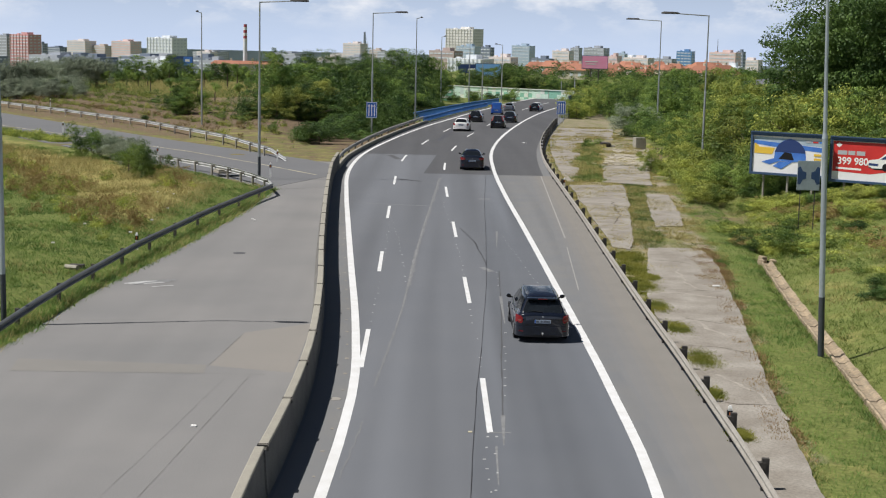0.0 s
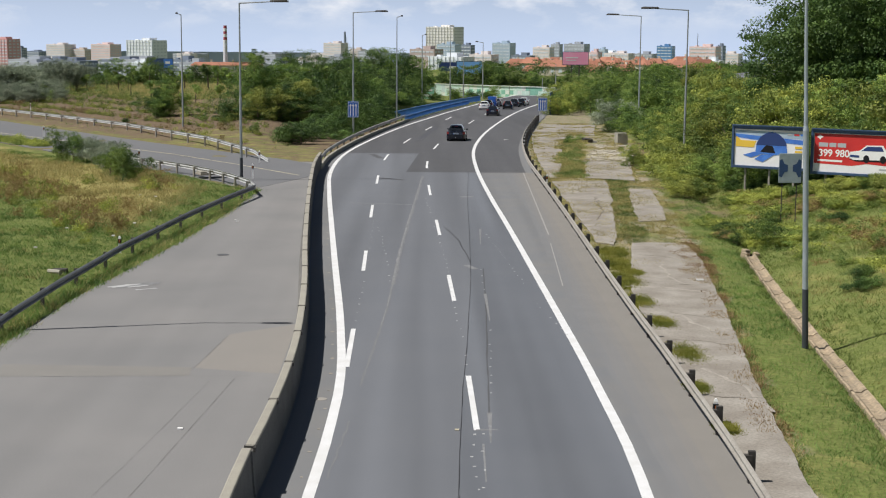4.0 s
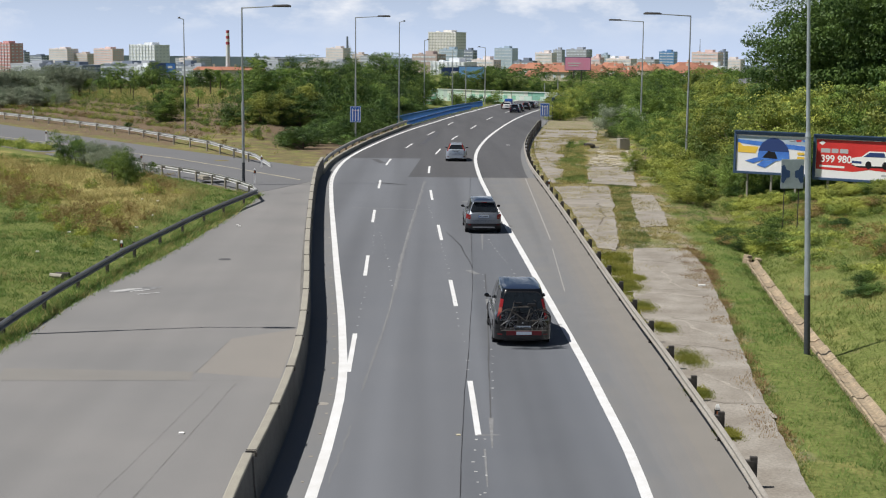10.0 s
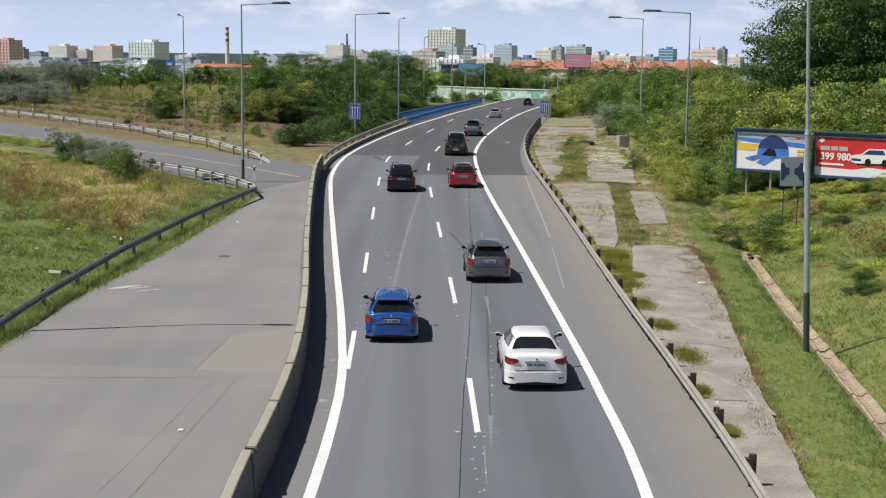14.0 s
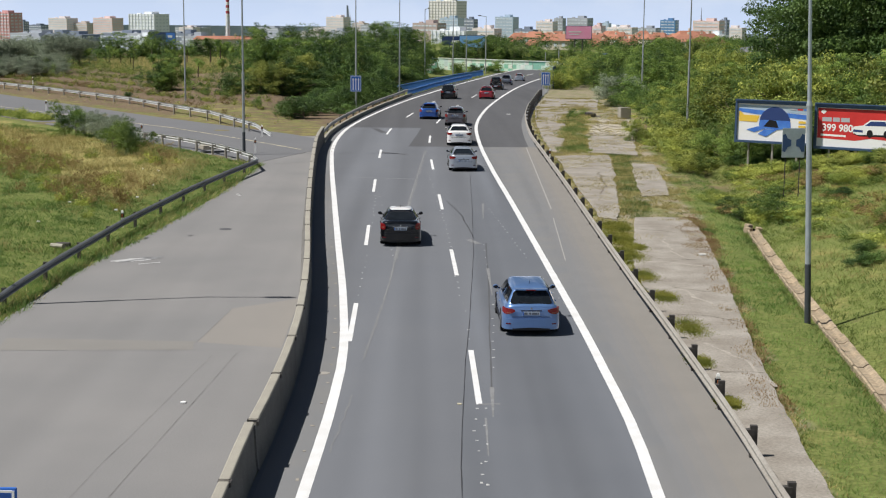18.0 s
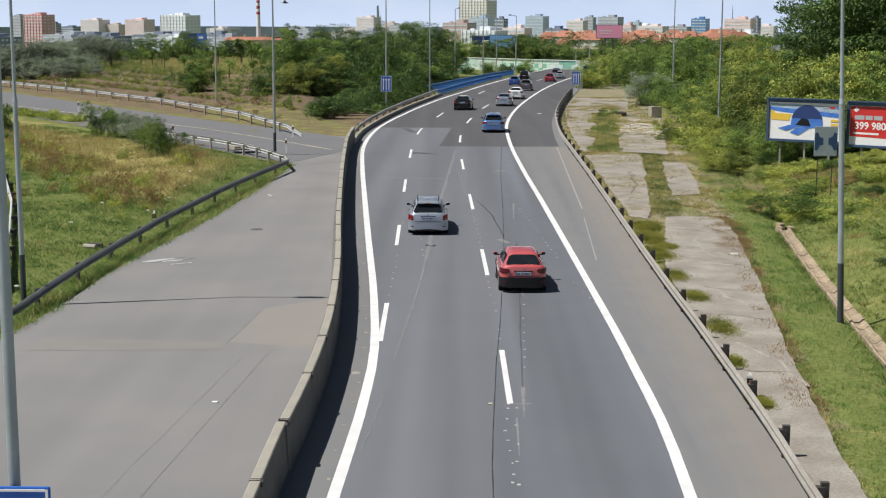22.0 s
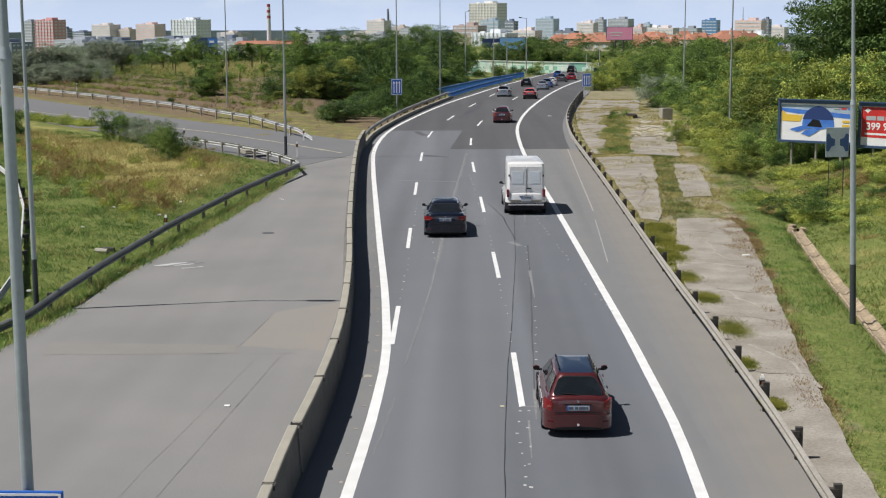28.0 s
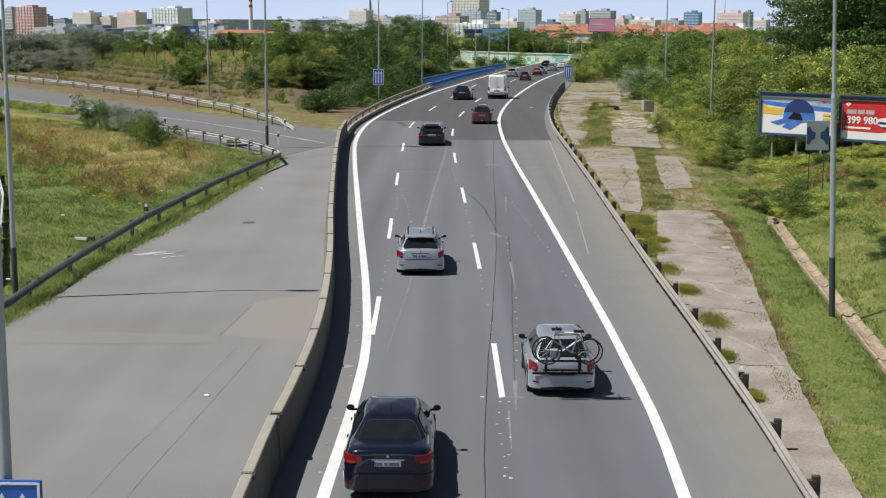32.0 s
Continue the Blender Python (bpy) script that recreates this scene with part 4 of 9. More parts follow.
def tent_board(x, y, z, turn):
    b = billboard(x, y, z, turn, "billboard with a blue tent on a white poster")
    part("poster_sky", flat_shape([(0.12, 2.15), (5.18, 1.95), (5.18, 2.33), (0.12, 2.45)], 0.022), AD_HAZE, b)
    part("poster_sea", flat_shape([(0.12, 1.98), (1.3, 1.85), (5.18, 1.6), (5.18, 1.9), (0.12, 2.2)], 0.018), AD_BLUE, b)
    part("poster_sand", flat_shape([(0.2, 1.35), (1.5, 1.32), (1.7, 1.75), (0.55, 1.78), (0.3, 2.0), (0.2, 2.0)], 0.014), AD_YELLOW, b)
    dome = [(1.65 + 1.15 * (1 - math.cos(a)), 1.05 + 1.33 * math.sin(a)) for a in np.linspace(0, math.pi, 15)]
    part("poster_tent", flat_shape(dome + [(3.6, 0.95), (2.9, 0.85), (1.9, 0.95)], 0.010), AD_BLUE, b)
    part("poster_tent_top", flat_shape([(1.65 + 1.15 * (1 - math.cos(a)), 1.2 + 1.16 * math.sin(a)) for a in np.linspace(0.25, math.pi - 0.25, 12)], 0.006), AD_NIGHT, b)
    part("poster_tent_door", flat_shape([(2.0, 1.05), (3.1, 1.0), (2.9, 1.45), (2.4, 1.5)], 0.002), BLACK, b)
    part("poster_mat", flat_shape([(0.75, 0.8), (1.35, 0.65), (2.2, 0.95), (1.6, 1.05)], 0.006), AD_BLUE, b)
    part("poster_mat", flat_shape([(1.6, 0.55), (2.2, 0.38), (2.95, 0.85), (2.1, 0.88)], 0.004), AD_BLUE, b)
    for u, w, c in ((3.9, 2.2, AD_GREY), (4.4, 2.2, AD_RED), (4.85, 2.2, AD_BLUE), (3.4, 0.28, AD_GREY)):
        part("poster_bar", flat_shape([(u, w), (u + 0.36, w), (u + 0.36, w + 0.1), (u, w + 0.1)], 0.002), c, b)
    for k in range(3):
        part("poster_bar", flat_shape([(4.5, 1.35 - 0.28 * k), (5.0, 1.35 - 0.28 * k), (5.0, 1.5 - 0.28 * k), (4.5, 1.5 - 0.28 * k)], 0.002), AD_YELLOW, b)
    return b


def car_board(x, y, z, turn):
    b = billboard(x, y, z, turn, "billboard with a white car on a red poster and a price")
    part("poster_red", flat_shape([(0.12, 0.62), (2.6, 0.55), (3.6, 0.72), (5.18, 0.62), (5.18, 2.48), (0.12, 2.48)], 0.022), AD_RED, b)
    lettering("price", "399 980,-", 0.62, SIGN_WHITE, b, 0.42, 0.014, 1.08, 0.0, 0.014)
    for u, w in ((0.42, 0.62), (1.12, 0.45), (1.66, 0.55)):
        part("poster_bar", flat_shape([(u, 1.66), (u + w, 1.66), (u + w, 1.92), (u, 1.92)], 0.016), AD_GREY, b)
    part("poster_bar", flat_shape([(0.35, 0.76), (2.0, 0.74), (2.0, 0.86), (0.35, 0.88)], 0.016), SIGN_WHITE, b)
    part("poster_bar", flat_shape([(4.4, 0.36), (5.0, 0.36), (5.0, 0.46), (4.4, 0.46)], 0.016), AD_GREY, b)
    part("poster_badge", flat_shape([(0.3, 2.25), (0.5, 2.1), (0.7, 2.28), (0.5, 2.4)], 0.016), SIGN_WHITE, b)
    part("poster_car_shadow", flat_shape([(2.4, 0.98), (4.9, 1.0), (4.7, 0.86), (2.9, 0.84)], 0.016), BLACK, b)
    part("poster_car", flat_shape([(2.35, 1.15), (2.5, 1.42), (3.1, 1.52), (3.55, 1.86), (4.6, 1.88), (4.85, 1.5), (4.95, 1.12), (4.5, 0.98), (2.7, 0.93)], 0.012), SIGN_WHITE, b)
    part("poster_car_glass", flat_shape([(3.2, 1.5), (3.6, 1.78), (4.5, 1.80), (4.65, 1.52)], 0.008), AD_NIGHT, b)
    part("poster_car_grille", flat_shape([(2.45, 1.1), (2.5, 1.25), (3.1, 1.22), (3.1, 1.08)], 0.008), AD_NIGHT, b)
    for u in (3.55, 4.62):
        part("poster_car_wheel", flat_shape([(u + 0.2 * math.cos(a), 1.02 + 0.24 * math.sin(a)) for a in np.linspace(0, 2 * math.pi, 12, endpoint=False)], 0.006), BLACK, b)
    return b


tent_board(18.75, 89.3, 2.08, -31).scale = (0.86, 1, 0.92)
car_board(23.1, 87.3, 1.9, -33).scale = (0.92, 1, 0.96)


def sign_from_behind(x, y, z):
    s = thing("sign_back", (x, y, z), 0, "grey back of a road sign with navy patches on two posts", "road sign")
    part("plate", Shape().box(0, 0, 0.7, 1.1, 0.04, 1.42), SIGN_BACK, s, bevel=0.03)
    for k in (-1, 1):
        part("patch", flat_shape([(k * 0.53, 0.30), (k * 0.40, 0.26), (k * 0.28, 0.50), (k * 0.12, 0.55), (k * 0.12, 0.85), (k * 0.30, 0.92), (k * 0.40, 1.14), (k * 0.53, 1.08)][::k], -0.026), SIGN_NAVY, s)
    for u in (-0.35, 0.35):
        part("post", Shape().tube((u, 0.05, -1.9), (u, 0.05, 1.3), 0.024, 0.024, 8), STEEL_BLACK, s)
    return s


sign_from_behind(17.45, 69.8, 3.05)


# ------------------------------------------------------------------ plants
def leaf_cloud(rng, centres, radii, per, size, flat=0.5):
    """Leaves round clump centres: two-triangle blades, each its own island. Returns verts, faces."""
    n = len(centres)
    c = np.repeat(centres, per, 0)
    r = np.repeat(radii, per)
    d = rng.normal(size=(n * per, 3))
    d /= np.linalg.norm(d, axis=1, keepdims=True)
    p = c + d * (r * rng.uniform(0.35, 1.0, n * per) ** 0.6)[:, None] * np.array([1.15, 1.15, 0.6])
    nrm = d + rng.normal(size=d.shape) * 0.36 + np.array([0, 0, flat * 0.35])
    nrm /= np.linalg.norm(nrm, axis=1, keepdims=True)
    t = np.cross(nrm, rng.normal(size=d.shape))
    t /= np.linalg.norm(t, axis=1, keepdims=True)
    b = np.cross(nrm, t)
    s = (size * rng.uniform(0.6, 1.35, n * per))[:, None]
    v = np.stack([p - t * s * 0.9, p - b * s * 0.42, p + t * s * 0.9, p + b * s * 0.42], 1).reshape(-1, 3)
    return v, np.arange(len(v)).reshape(-1, 4)


def crown_points(rng, n, shape):
    """Clump centres in an uneven crown. shape: width, depth, low, high, lumps."""
    w, dpt, low, high, lumps = shape
    lobes = rng.normal(size=(lumps, 3)) * np.array([w * 0.24, dpt * 0.24, (high - low) * 0.22]) + np.array([0, 0, (low + high) / 2])
    size = rng.uniform(0.20, 0.34, lumps)
    out = []
    for i in range(n):
        k = rng.integers(lumps)
        d = rng.normal(size=3)
        d /= np.linalg.norm(d)
        q = lobes[k] + d * np.array([w, dpt, high - low]) * size[k] * rng.uniform(0.55, 1.0)
        q[2] = max(q[2], low + rng.uniform(0, 0.3))
        out.append(q)
    return np.array(out)


def make_plant(name, label, category, seed, shape, clumps, per, leaf, clump_r, mat, trunk=0.12, group="roadside greenery", limbs=9):
    """A tree or shrub: tapered trunk with limbs, and a crown of leaf clumps."""
    rng = np.random.default_rng(seed)
    pts = crown_points(rng, clumps, shape)
    v, f = leaf_cloud(rng, pts, rng.uniform(0.7, 1.3, clumps) * clump_r, per, leaf)
    plant = thing(name, (0, 0, -500), 0, label, category, group)
    w = Shape()
    top = Vector((0.1, 0.05, shape[2] + (shape[3] - shape[2]) * 0.55))
    w.tube((0, 0, -0.5), (0.03, 0.02, top.z * 0.5), trunk, trunk * 0.75, 7)
    w.tube((0.03, 0.02, top.z * 0.5), top, trunk * 0.75, trunk * 0.3, 7)
    for q in pts[:: max(1, clumps // limbs)] if limbs else []:
        h = max(0.1, min(q[2] * 0.55, top.z * 0.8))
        w.tube((0.03 * h, 0.02 * h, h), tuple(q), trunk * 0.38, trunk * 0.1, 5, caps=False)
    part("trunk", w, BARK, plant, smooth=True)
    part("crown", bulk("crown", v, f, mat), None, plant)
    return plant


def scatter_plants(kinds, spots):
    """spots: (kind, x, y, scale, turn[, tall])."""
    for s in spots:
        k, x, y, sc, turn = s[:5]
        tall = s[5] if len(s) > 5 else 1.0
        m = Matrix.Translation((x, y, float(lie(x, y)) - 0.05)) @ Matrix.Rotation(turn, 4, "Z") @ Matrix.Diagonal((sc, sc, sc * tall, 1))
        copy_thing(kinds[k], m)


KINDS = {
    "tall_a": make_plant("tree", "tall broadleaf tree with a dense dark green crown", "tree", 1, (9.5, 9.0, 1.2, 12.5, 17), 320, 150, 0.125, 1.0, LEAF_WOOD, 0.26),
    "tall_b": make_plant("tree", "tall broadleaf tree with a full mid-green crown", "tree", 2, (8.5, 9.0, 1.0, 11.5, 15), 290, 150, 0.125, 1.0, LEAF_WOOD, 0.24),
    "mid_a": make_plant("tree", "young broadleaf tree with a bushy dark green crown", "tree", 3, (5.6, 5.4, 0.3, 6.6, 10), 130, 115, 0.088, 0.66, LEAF_DEEP, 0.14),
    "mid_b": make_plant("tree", "young broadleaf tree with a bushy green crown", "tree", 4, (5.2, 5.6, 0.2, 6.2, 10), 130, 115, 0.088, 0.64, LEAF_MID, 0.14),
    "mid_c": make_plant("tree", "young broadleaf tree with a loose yellow-green crown", "tree", 12, (5.2, 5.2, 0.3, 6.2, 11), 120, 110, 0.086, 0.62, LEAF_LIME, 0.13),
    "lime": make_plant("shrub", "sprawling yellow-green shrub in the roadside scrub", "shrub", 5, (4.6, 4.4, 0.1, 4.0, 9), 92, 105, 0.072, 0.56, LEAF_LIME, 0.08),
    "bush": make_plant("shrub", "dense green shrub with a ragged outline", "shrub", 6, (4.0, 3.8, 0.05, 3.2, 9), 88, 100, 0.068, 0.50, LEAF_MID, 0.07),
    "dark_bush": make_plant("shrub", "dense dark green shrub with a ragged outline", "shrub", 7, (3.8, 3.6, 0.05, 2.6, 8), 82, 100, 0.068, 0.50, LEAF_DEEP, 0.07),
    "willow": make_plant("shrub", "silvery grey-green willow shrub", "shrub", 8, (5.0, 4.6, 0.1, 4.0, 10), 140, 105, 0.07, 0.56, LEAF_GREY, 0.09),
    "rust": make_plant("shrub", "low rust-brown dock and bramble patch", "shrub", 9, (2.2, 2.2, 0.02, 0.9, 6), 50, 60, 0.055, 0.30, LEAF_RUST, 0.02),
    "low": make_plant("shrub", "low yellow-green bramble mound on the bank", "shrub", 10, (3.0, 2.8, 0.02, 1.1, 7), 80, 85, 0.06, 0.40, LEAF_LIME, 0.03),
    "sapling": make_plant("sapling", "staked young tree with a small tuft of leaves", "tree", 13, (1.3, 1.2, 1.2, 2.9, 5), 26, 40, 0.09, 0.30, LEAF_MID, 0.10, limbs=0),
    "conifer": make_plant("tree", "slender dark conifer among the trees", "tree", 11, (2.2, 2.2, 0.3, 7.5, 9), 110, 80, 0.085, 0.45, LEAF_DEEP, 0.10),
}
HEIGHTS = {k: max(v.co.z for o in p.children if o.name.startswith("crown") for v in o.data.vertices) for k, p in KINDS.items()}


def thicket(name, label, category, kind, spots, keep, leaf_scale=1.0, seed=1):
    """Many small plants nobody could count, joined: a thinned crown at each spot (x, y, scale, turn, tall)."""
    rng = np.random.default_rng(seed)
    crown = [o for o in KINDS[kind].children if o.name.startswith("crown")][0].data
    co = np.empty(len(crown.vertices) * 3, np.float32)
    crown.vertices.foreach_get("co", co)
    quads = co.reshape(-1, 4, 3)
    out = []
    for x, y, sc, turn, tall in spots:
        q = quads[rng.choice(len(quads), min(keep, len(quads)), replace=False)].copy()
        if leaf_scale != 1.0:
            mid = q.mean(1, keepdims=True)
            q = mid + (q - mid) * leaf_scale
        c, s = math.cos(turn), math.sin(turn)
        q = q * np.array([sc, sc, sc * tall])
        q = np.stack([q[..., 0] * c - q[..., 1] * s + x, q[..., 0] * s + q[..., 1] * c + y, q[..., 2] + float(lie(x, y)) - 0.05], -1)
        out.append(q.reshape(-1, 3))
    v = np.concatenate(out)
    return tagged(new(name, bulk(name, v, np.arange(len(v)).reshape(-1, 4), crown.materials[0])), label, category, kind="stuff")


FINENESS = {"bank": (600, 1.5), "mound": (380, 1.8), "meadow": (520, 1.5), "far": (310, 3.8)}      # leaves a plant, and their size


def plant_everything():
    r = random.Random(11)
    spots = []
    joined = {}

    def mass(key, kind, x, y, sc, tall, jit=0.3):
        joined.setdefault((key, kind), []).append((x + r.uniform(-jit, jit), y + r.uniform(-jit, jit), r.uniform(*sc), r.uniform(0, 6.28), r.uniform(*tall)))

    def row(kind, pts, sc=(0.85, 1.2), tall=(0.9, 1.1), jit=0.7):
        for x, y in pts:
            k = kind if isinstance(kind, str) else r.choice(kind)
            spots.append((k, x + r.uniform(-jit, jit), y + r.uniform(-jit, jit), r.uniform(*sc), r.uniform(0, 6.28), r.uniform(*tall)))

    def belt(kinds, knots, n, across=1.0, rough=0.1):
        """Plants along a line of knots (x, y, height of the crowns' tops over the datum)."""
        legs = [math.hypot(b[0] - a[0], b[1] - a[1]) for a, b in zip(knots, knots[1:])]
        for i in range(n):
            d = (i + r.uniform(0.2, 0.8)) / n * sum(legs)
            k = 0
            while k < len(legs) - 1 and d > legs[k]:
                d -= legs[k]
                k += 1
            u = min(1.0, d / legs[k])
            x, y, top = (knots[k][c] + (knots[k + 1][c] - knots[k][c]) * u for c in range(3))
            x, y = x + r.uniform(-across, across), y + r.uniform(-across, across)
            kind = r.choice(kinds)
            h = max(0.8, (top - float(lie(x, y))) * r.uniform(1 - rough * 2, 1 + rough * 0.5))
            wide = (h / HEIGHTS[kind]) ** 0.75 * r.uniform(0.9, 1.15)
            spots.append((kind, x, y, wide, r.uniform(0, 6.28), h / HEIGHTS[kind] / wide))

    # right: tall wood behind the boards, then the scrub before and beside it
    belt(["tall_a", "tall_b", "tall_a"], [(33.5, 117, 13.5), (33.0, 111, 16), (34, 107, 17.5), (36.5, 104, 18), (40, 101, 18), (46, 98, 18)], 24, 1.0, 0.05)
    belt(["mid_c", "mid_b", "lime"], [(22.8, 107, 4.6), (23.2, 102.5, 6.0), (24.5, 99.5, 7.2), (27, 96, 8.0), (30, 92, 8.2), (34, 88.5, 8.4), (39, 86, 8.6)], 24, 1.1)
    belt(["lime", "lime", "bush"], [(19.6, 97, 2.6), (20.8, 94, 3.6), (23, 94, 4.8), (26, 93.2, 5.4), (29, 92, 5.6), (33, 90, 5.8)], 18, 0.7)
    belt(["lime", "lime", "low"], [(19.6, 115, 2.4), (18.4, 107, 1.8), (17.6, 101, 1.7), (17.0, 95, 1.6), (16.6, 90, 1.3)], 15, 0.6)
    belt(["mid_c", "mid_b", "mid_b"], [(23.6, 117, 5.2), (24.4, 123, 6.3), (25.2, 131, 7.2), (27.5, 140, 7.4), (31, 146, 7.6)], 16, 1.3)
    belt(["mid_c", "bush"], [(20.6, 118, 3.0), (20.8, 126, 4.2), (20.7, 133, 4.6)], 7, 0.6)
    belt(["mid_a", "mid_b"], [(23.6, 157, 6.2), (25.5, 166, 6.6), (28, 172, 6.8), (32, 178, 6.8)], 13, 1.5)
    belt(["bush", "mid_a"], [(20.8, 137, 3.2), (20.3, 143, 2.8), (20.8, 160, 3.5), (20.6, 170, 3.8)], 8, 0.5)
    belt(["bush"], [(19.8, 149.5, 3.5), (20.0, 150, 3.7)], 1, 0.1)
    belt(["willow"], [(20.4, 151.5, 3.6), (20.6, 152, 3.8)], 1, 0.1)
    belt(["bush"], [(19.0, 152, 2.0), (21.0, 156, 2.6)], 3, 0.3)
    belt(["bush", "lime", "mid_b"], [(16.6, 182, 3.0), (17.8, 188, 3.8), (19.8, 195, 4.3), (22.5, 201, 4.4), (27, 207, 4.2)], 15, 0.6)
    belt(["mid_a", "mid_b"], [(20.5, 180, 4.6), (23.5, 190, 5.2), (29, 198, 5.0), (36, 205, 5.0)], 12, 1.5)
    belt(["bush", "mid_b"], [(22.5, 202, 5.0), (28, 208, 5.0)], 5, 0.3, 0.03)
    row(["dark_bush", "bush"], [(13.1, 133.6), (14.1, 136.6), (13.6, 135.2)], (0.26, 0.34), (0.7, 0.9), 0.1)
    row(["low", "lime"], [(16.0, 112), (16.3, 109.5), (16.6, 114)], (0.4, 0.5), (0.9, 1.2), 0.2)
    # brambles under the boards and over the bank
    for _ in range(420):
        y = r.uniform(52, 92)
        x = float(DITCH(y)) + r.uniform(1.4 + max(0, 68 - y) * 0.28, 15)
        if y > 76 and x > 20:          # kept low before the boards
            continue
        mass("bank", "low" if r.random() < 0.75 else ("rust" if r.random() < 0.4 or y > 66 else "bush"), x, y, (0.3, 0.6), (0.6, 1.0))
    belt(["dark_bush", "low", "rust"], [(16.0, 70, 0.7), (15.6, 73, 0.7), (16.0, 77, 0.8)], 7, 0.4)
    row(["low", "bush"], [(17.0, 68.6), (17.9, 68.8), (17.5, 69.2), (16.8, 69.5)], (0.5, 0.7), (0.7, 0.9), 0.1)
    row(["dark_bush"], [(15.6, 72.5), (17.4, 57), (17.0, 54.5), (15.0, 75), (20, 72.0), (23, 70), (26, 68)], (0.35, 0.5), (0.6, 0.8), 0.3)
    for _ in range(26):          # undergrowth at the boards' feet, dark-leaved to deepen the shade there
        x = r.uniform(19.2, 29)
        row(["dark_bush"], [(x, 89.3 - 0.5 * (x - 18.7) + r.uniform(2.0, 2.6))], (0.4, 0.5), (0.8, 1.0), 0.1)
    for _ in range(44):          # dense dark undergrowth behind the boards
        x = r.uniform(19.5, 32)
        row(["dark_bush", "bush"], [(x, 89.3 - 0.5 * (x - 18.7) + r.uniform(2.5, 4.4))], (0.55, 0.85), (0.9, 1.1), 0.15)
    belt(["low", "low", "lime", "bush"], [(18.2, 86.2, 0.8), (21, 84.2, 0.7), (24.5, 82.0, 0.5), (28, 79.8, 0.4)], 26, 0.6, 0.15)
    belt(["bush", "low", "rust"], [(21.5, 66, 2.6), (20.2, 58, 2.3), (18.6, 50, 2.0), (17.4, 43, 1.7)], 12, 1.1, 0.2)
    belt(["low", "rust", "lime"], [(18.6, 80, 0.9), (22, 77, 1.3), (26, 74, 1.6)], 16, 1.0, 0.2)
    # left: belt of trees behind the bend
    belt(["mid_a", "mid_b", "mid_a"], [(-19.2, 155, 7.7), (-17.0, 154, 8.0), (-14.8, 154.5, 8.0), (-11.6, 158, 7.6), (-9.6, 167, 7.4), (-9.0, 176, 7.6)], 20, 0.9)
    belt(["mid_a", "mid_c", "dark_bush"], [(-17.5, 146.5, 5.4), (-13.2, 147, 5.6), (-10.6, 154, 5.6), (-9.4, 163, 5.4)], 13, 0.6)
    belt(["mid_a", "mid_a", "mid_b"], [(-8.4, 200, 8.0), (-6.0, 204, 8.4), (-4.0, 206, 8.6), (-2.2, 209, 7.6), (-1.0, 213, 6.2)], 8, 0.3, 0.04)
    belt(["mid_a"], [(-9.4, 178, 8.4), (-9.2, 178.5, 8.4)], 1, 0.1, 0.0)
    belt(["dark_bush"], [(-12.9, 134, 1.9), (-12.0, 131.5, 2.1), (-11.3, 132.5, 2.2), (-10.6, 140, 2.4), (-9.8, 150, 2.4), (-9.6, 158, 2.2)], 10, 0.3)
    belt(["dark_bush", "mid_a", "bush"], [(-8.8, 180, 4.6), (-6.6, 190, 5.0), (-4.9, 198, 5.2), (-3.2, 204, 4.6)], 12, 0.3)
    belt(["dark_bush"], [(-19.5, 148.5, 3.4), (-16, 147.5, 3.0), (-13, 149, 3.0), (-11, 155, 3.0)], 12, 0.4)
    belt(["dark_bush"], [(-9.2, 147, 2.4), (-7.9, 155, 2.9), (-7.6, 163, 3.2), (-7.2, 172, 3.4)], 16, 0.35)
    belt(["dark_bush", "bush"], [(-7.0, 176, 3.6), (-6.0, 183, 3.6), (-5.0, 190, 3.6), (-4.2, 197, 3.6), (-3.2, 204, 3.2)], 18, 0.35)
    belt(["conifer"], [(-29.3, 240, 7.6), (-26.8, 244, 6.8)], 2, 0.2, 0.0)
    belt(["mid_b", "mid_a"], [(-29.0, 156.6, 5.0), (-27.4, 156.8, 5.3)], 3, 0.15, 0.05)
    row(["dark_bush", "bush"], [(-25.2, 156), (-16.0, 136.4), (-31.5, 153)], (0.32, 0.42), (0.8, 1.0), 0.2)
    row(["bush"], [(-20.6, 144.5), (-22.6, 149)], (0.3, 0.4), (0.6, 0.8), 0.3)
    belt(["willow"], [(-72, 183, 4.9), (-62, 189, 5.2), (-56, 192, 5.8), (-52, 196, 6.3), (-46.5, 199, 6.6)], 20, 0.9)
    belt(["willow"], [(-70, 185, 3.6), (-57, 189, 3.6), (-52, 187.5, 4.0), (-46.5, 187, 4.6)], 18, 0.6)
    belt(["willow"], [(-56, 187.6, 2.6), (-46.2, 184.6, 3.4)], 10, 0.4)
    belt(["mid_a"], [(-15.9, 158, 8.4), (-12.4, 159.5, 8.3)], 4, 0.2, 0.02)
    belt(["mid_b", "mid_a"], [(-49, 207, 5.5), (-46.9, 207, 5.7), (-43.3, 206, 6.5), (-40.5, 208, 5.8), (-37.3, 205, 6.9), (-33.4, 207, 5.6), (-30, 207, 5.5), (-27, 206, 5.5), (-23, 200, 5.4), (-20.5, 186, 5.8)], 30, 0.6, 0.12)
    row(["sapling"], [(-47.5 + 2.05 * k, 199 - 0.9 * k) for k in range(13)], (0.8, 1.15), (0.9, 1.2), 0.6)
    row(["sapling"], [(-38.0, 186), (-33.5, 181), (-30.0, 176), (-26.5, 171), (-23.0, 166), (-24.5, 176)], (0.7, 1.0), (0.9, 1.2), 0.5)
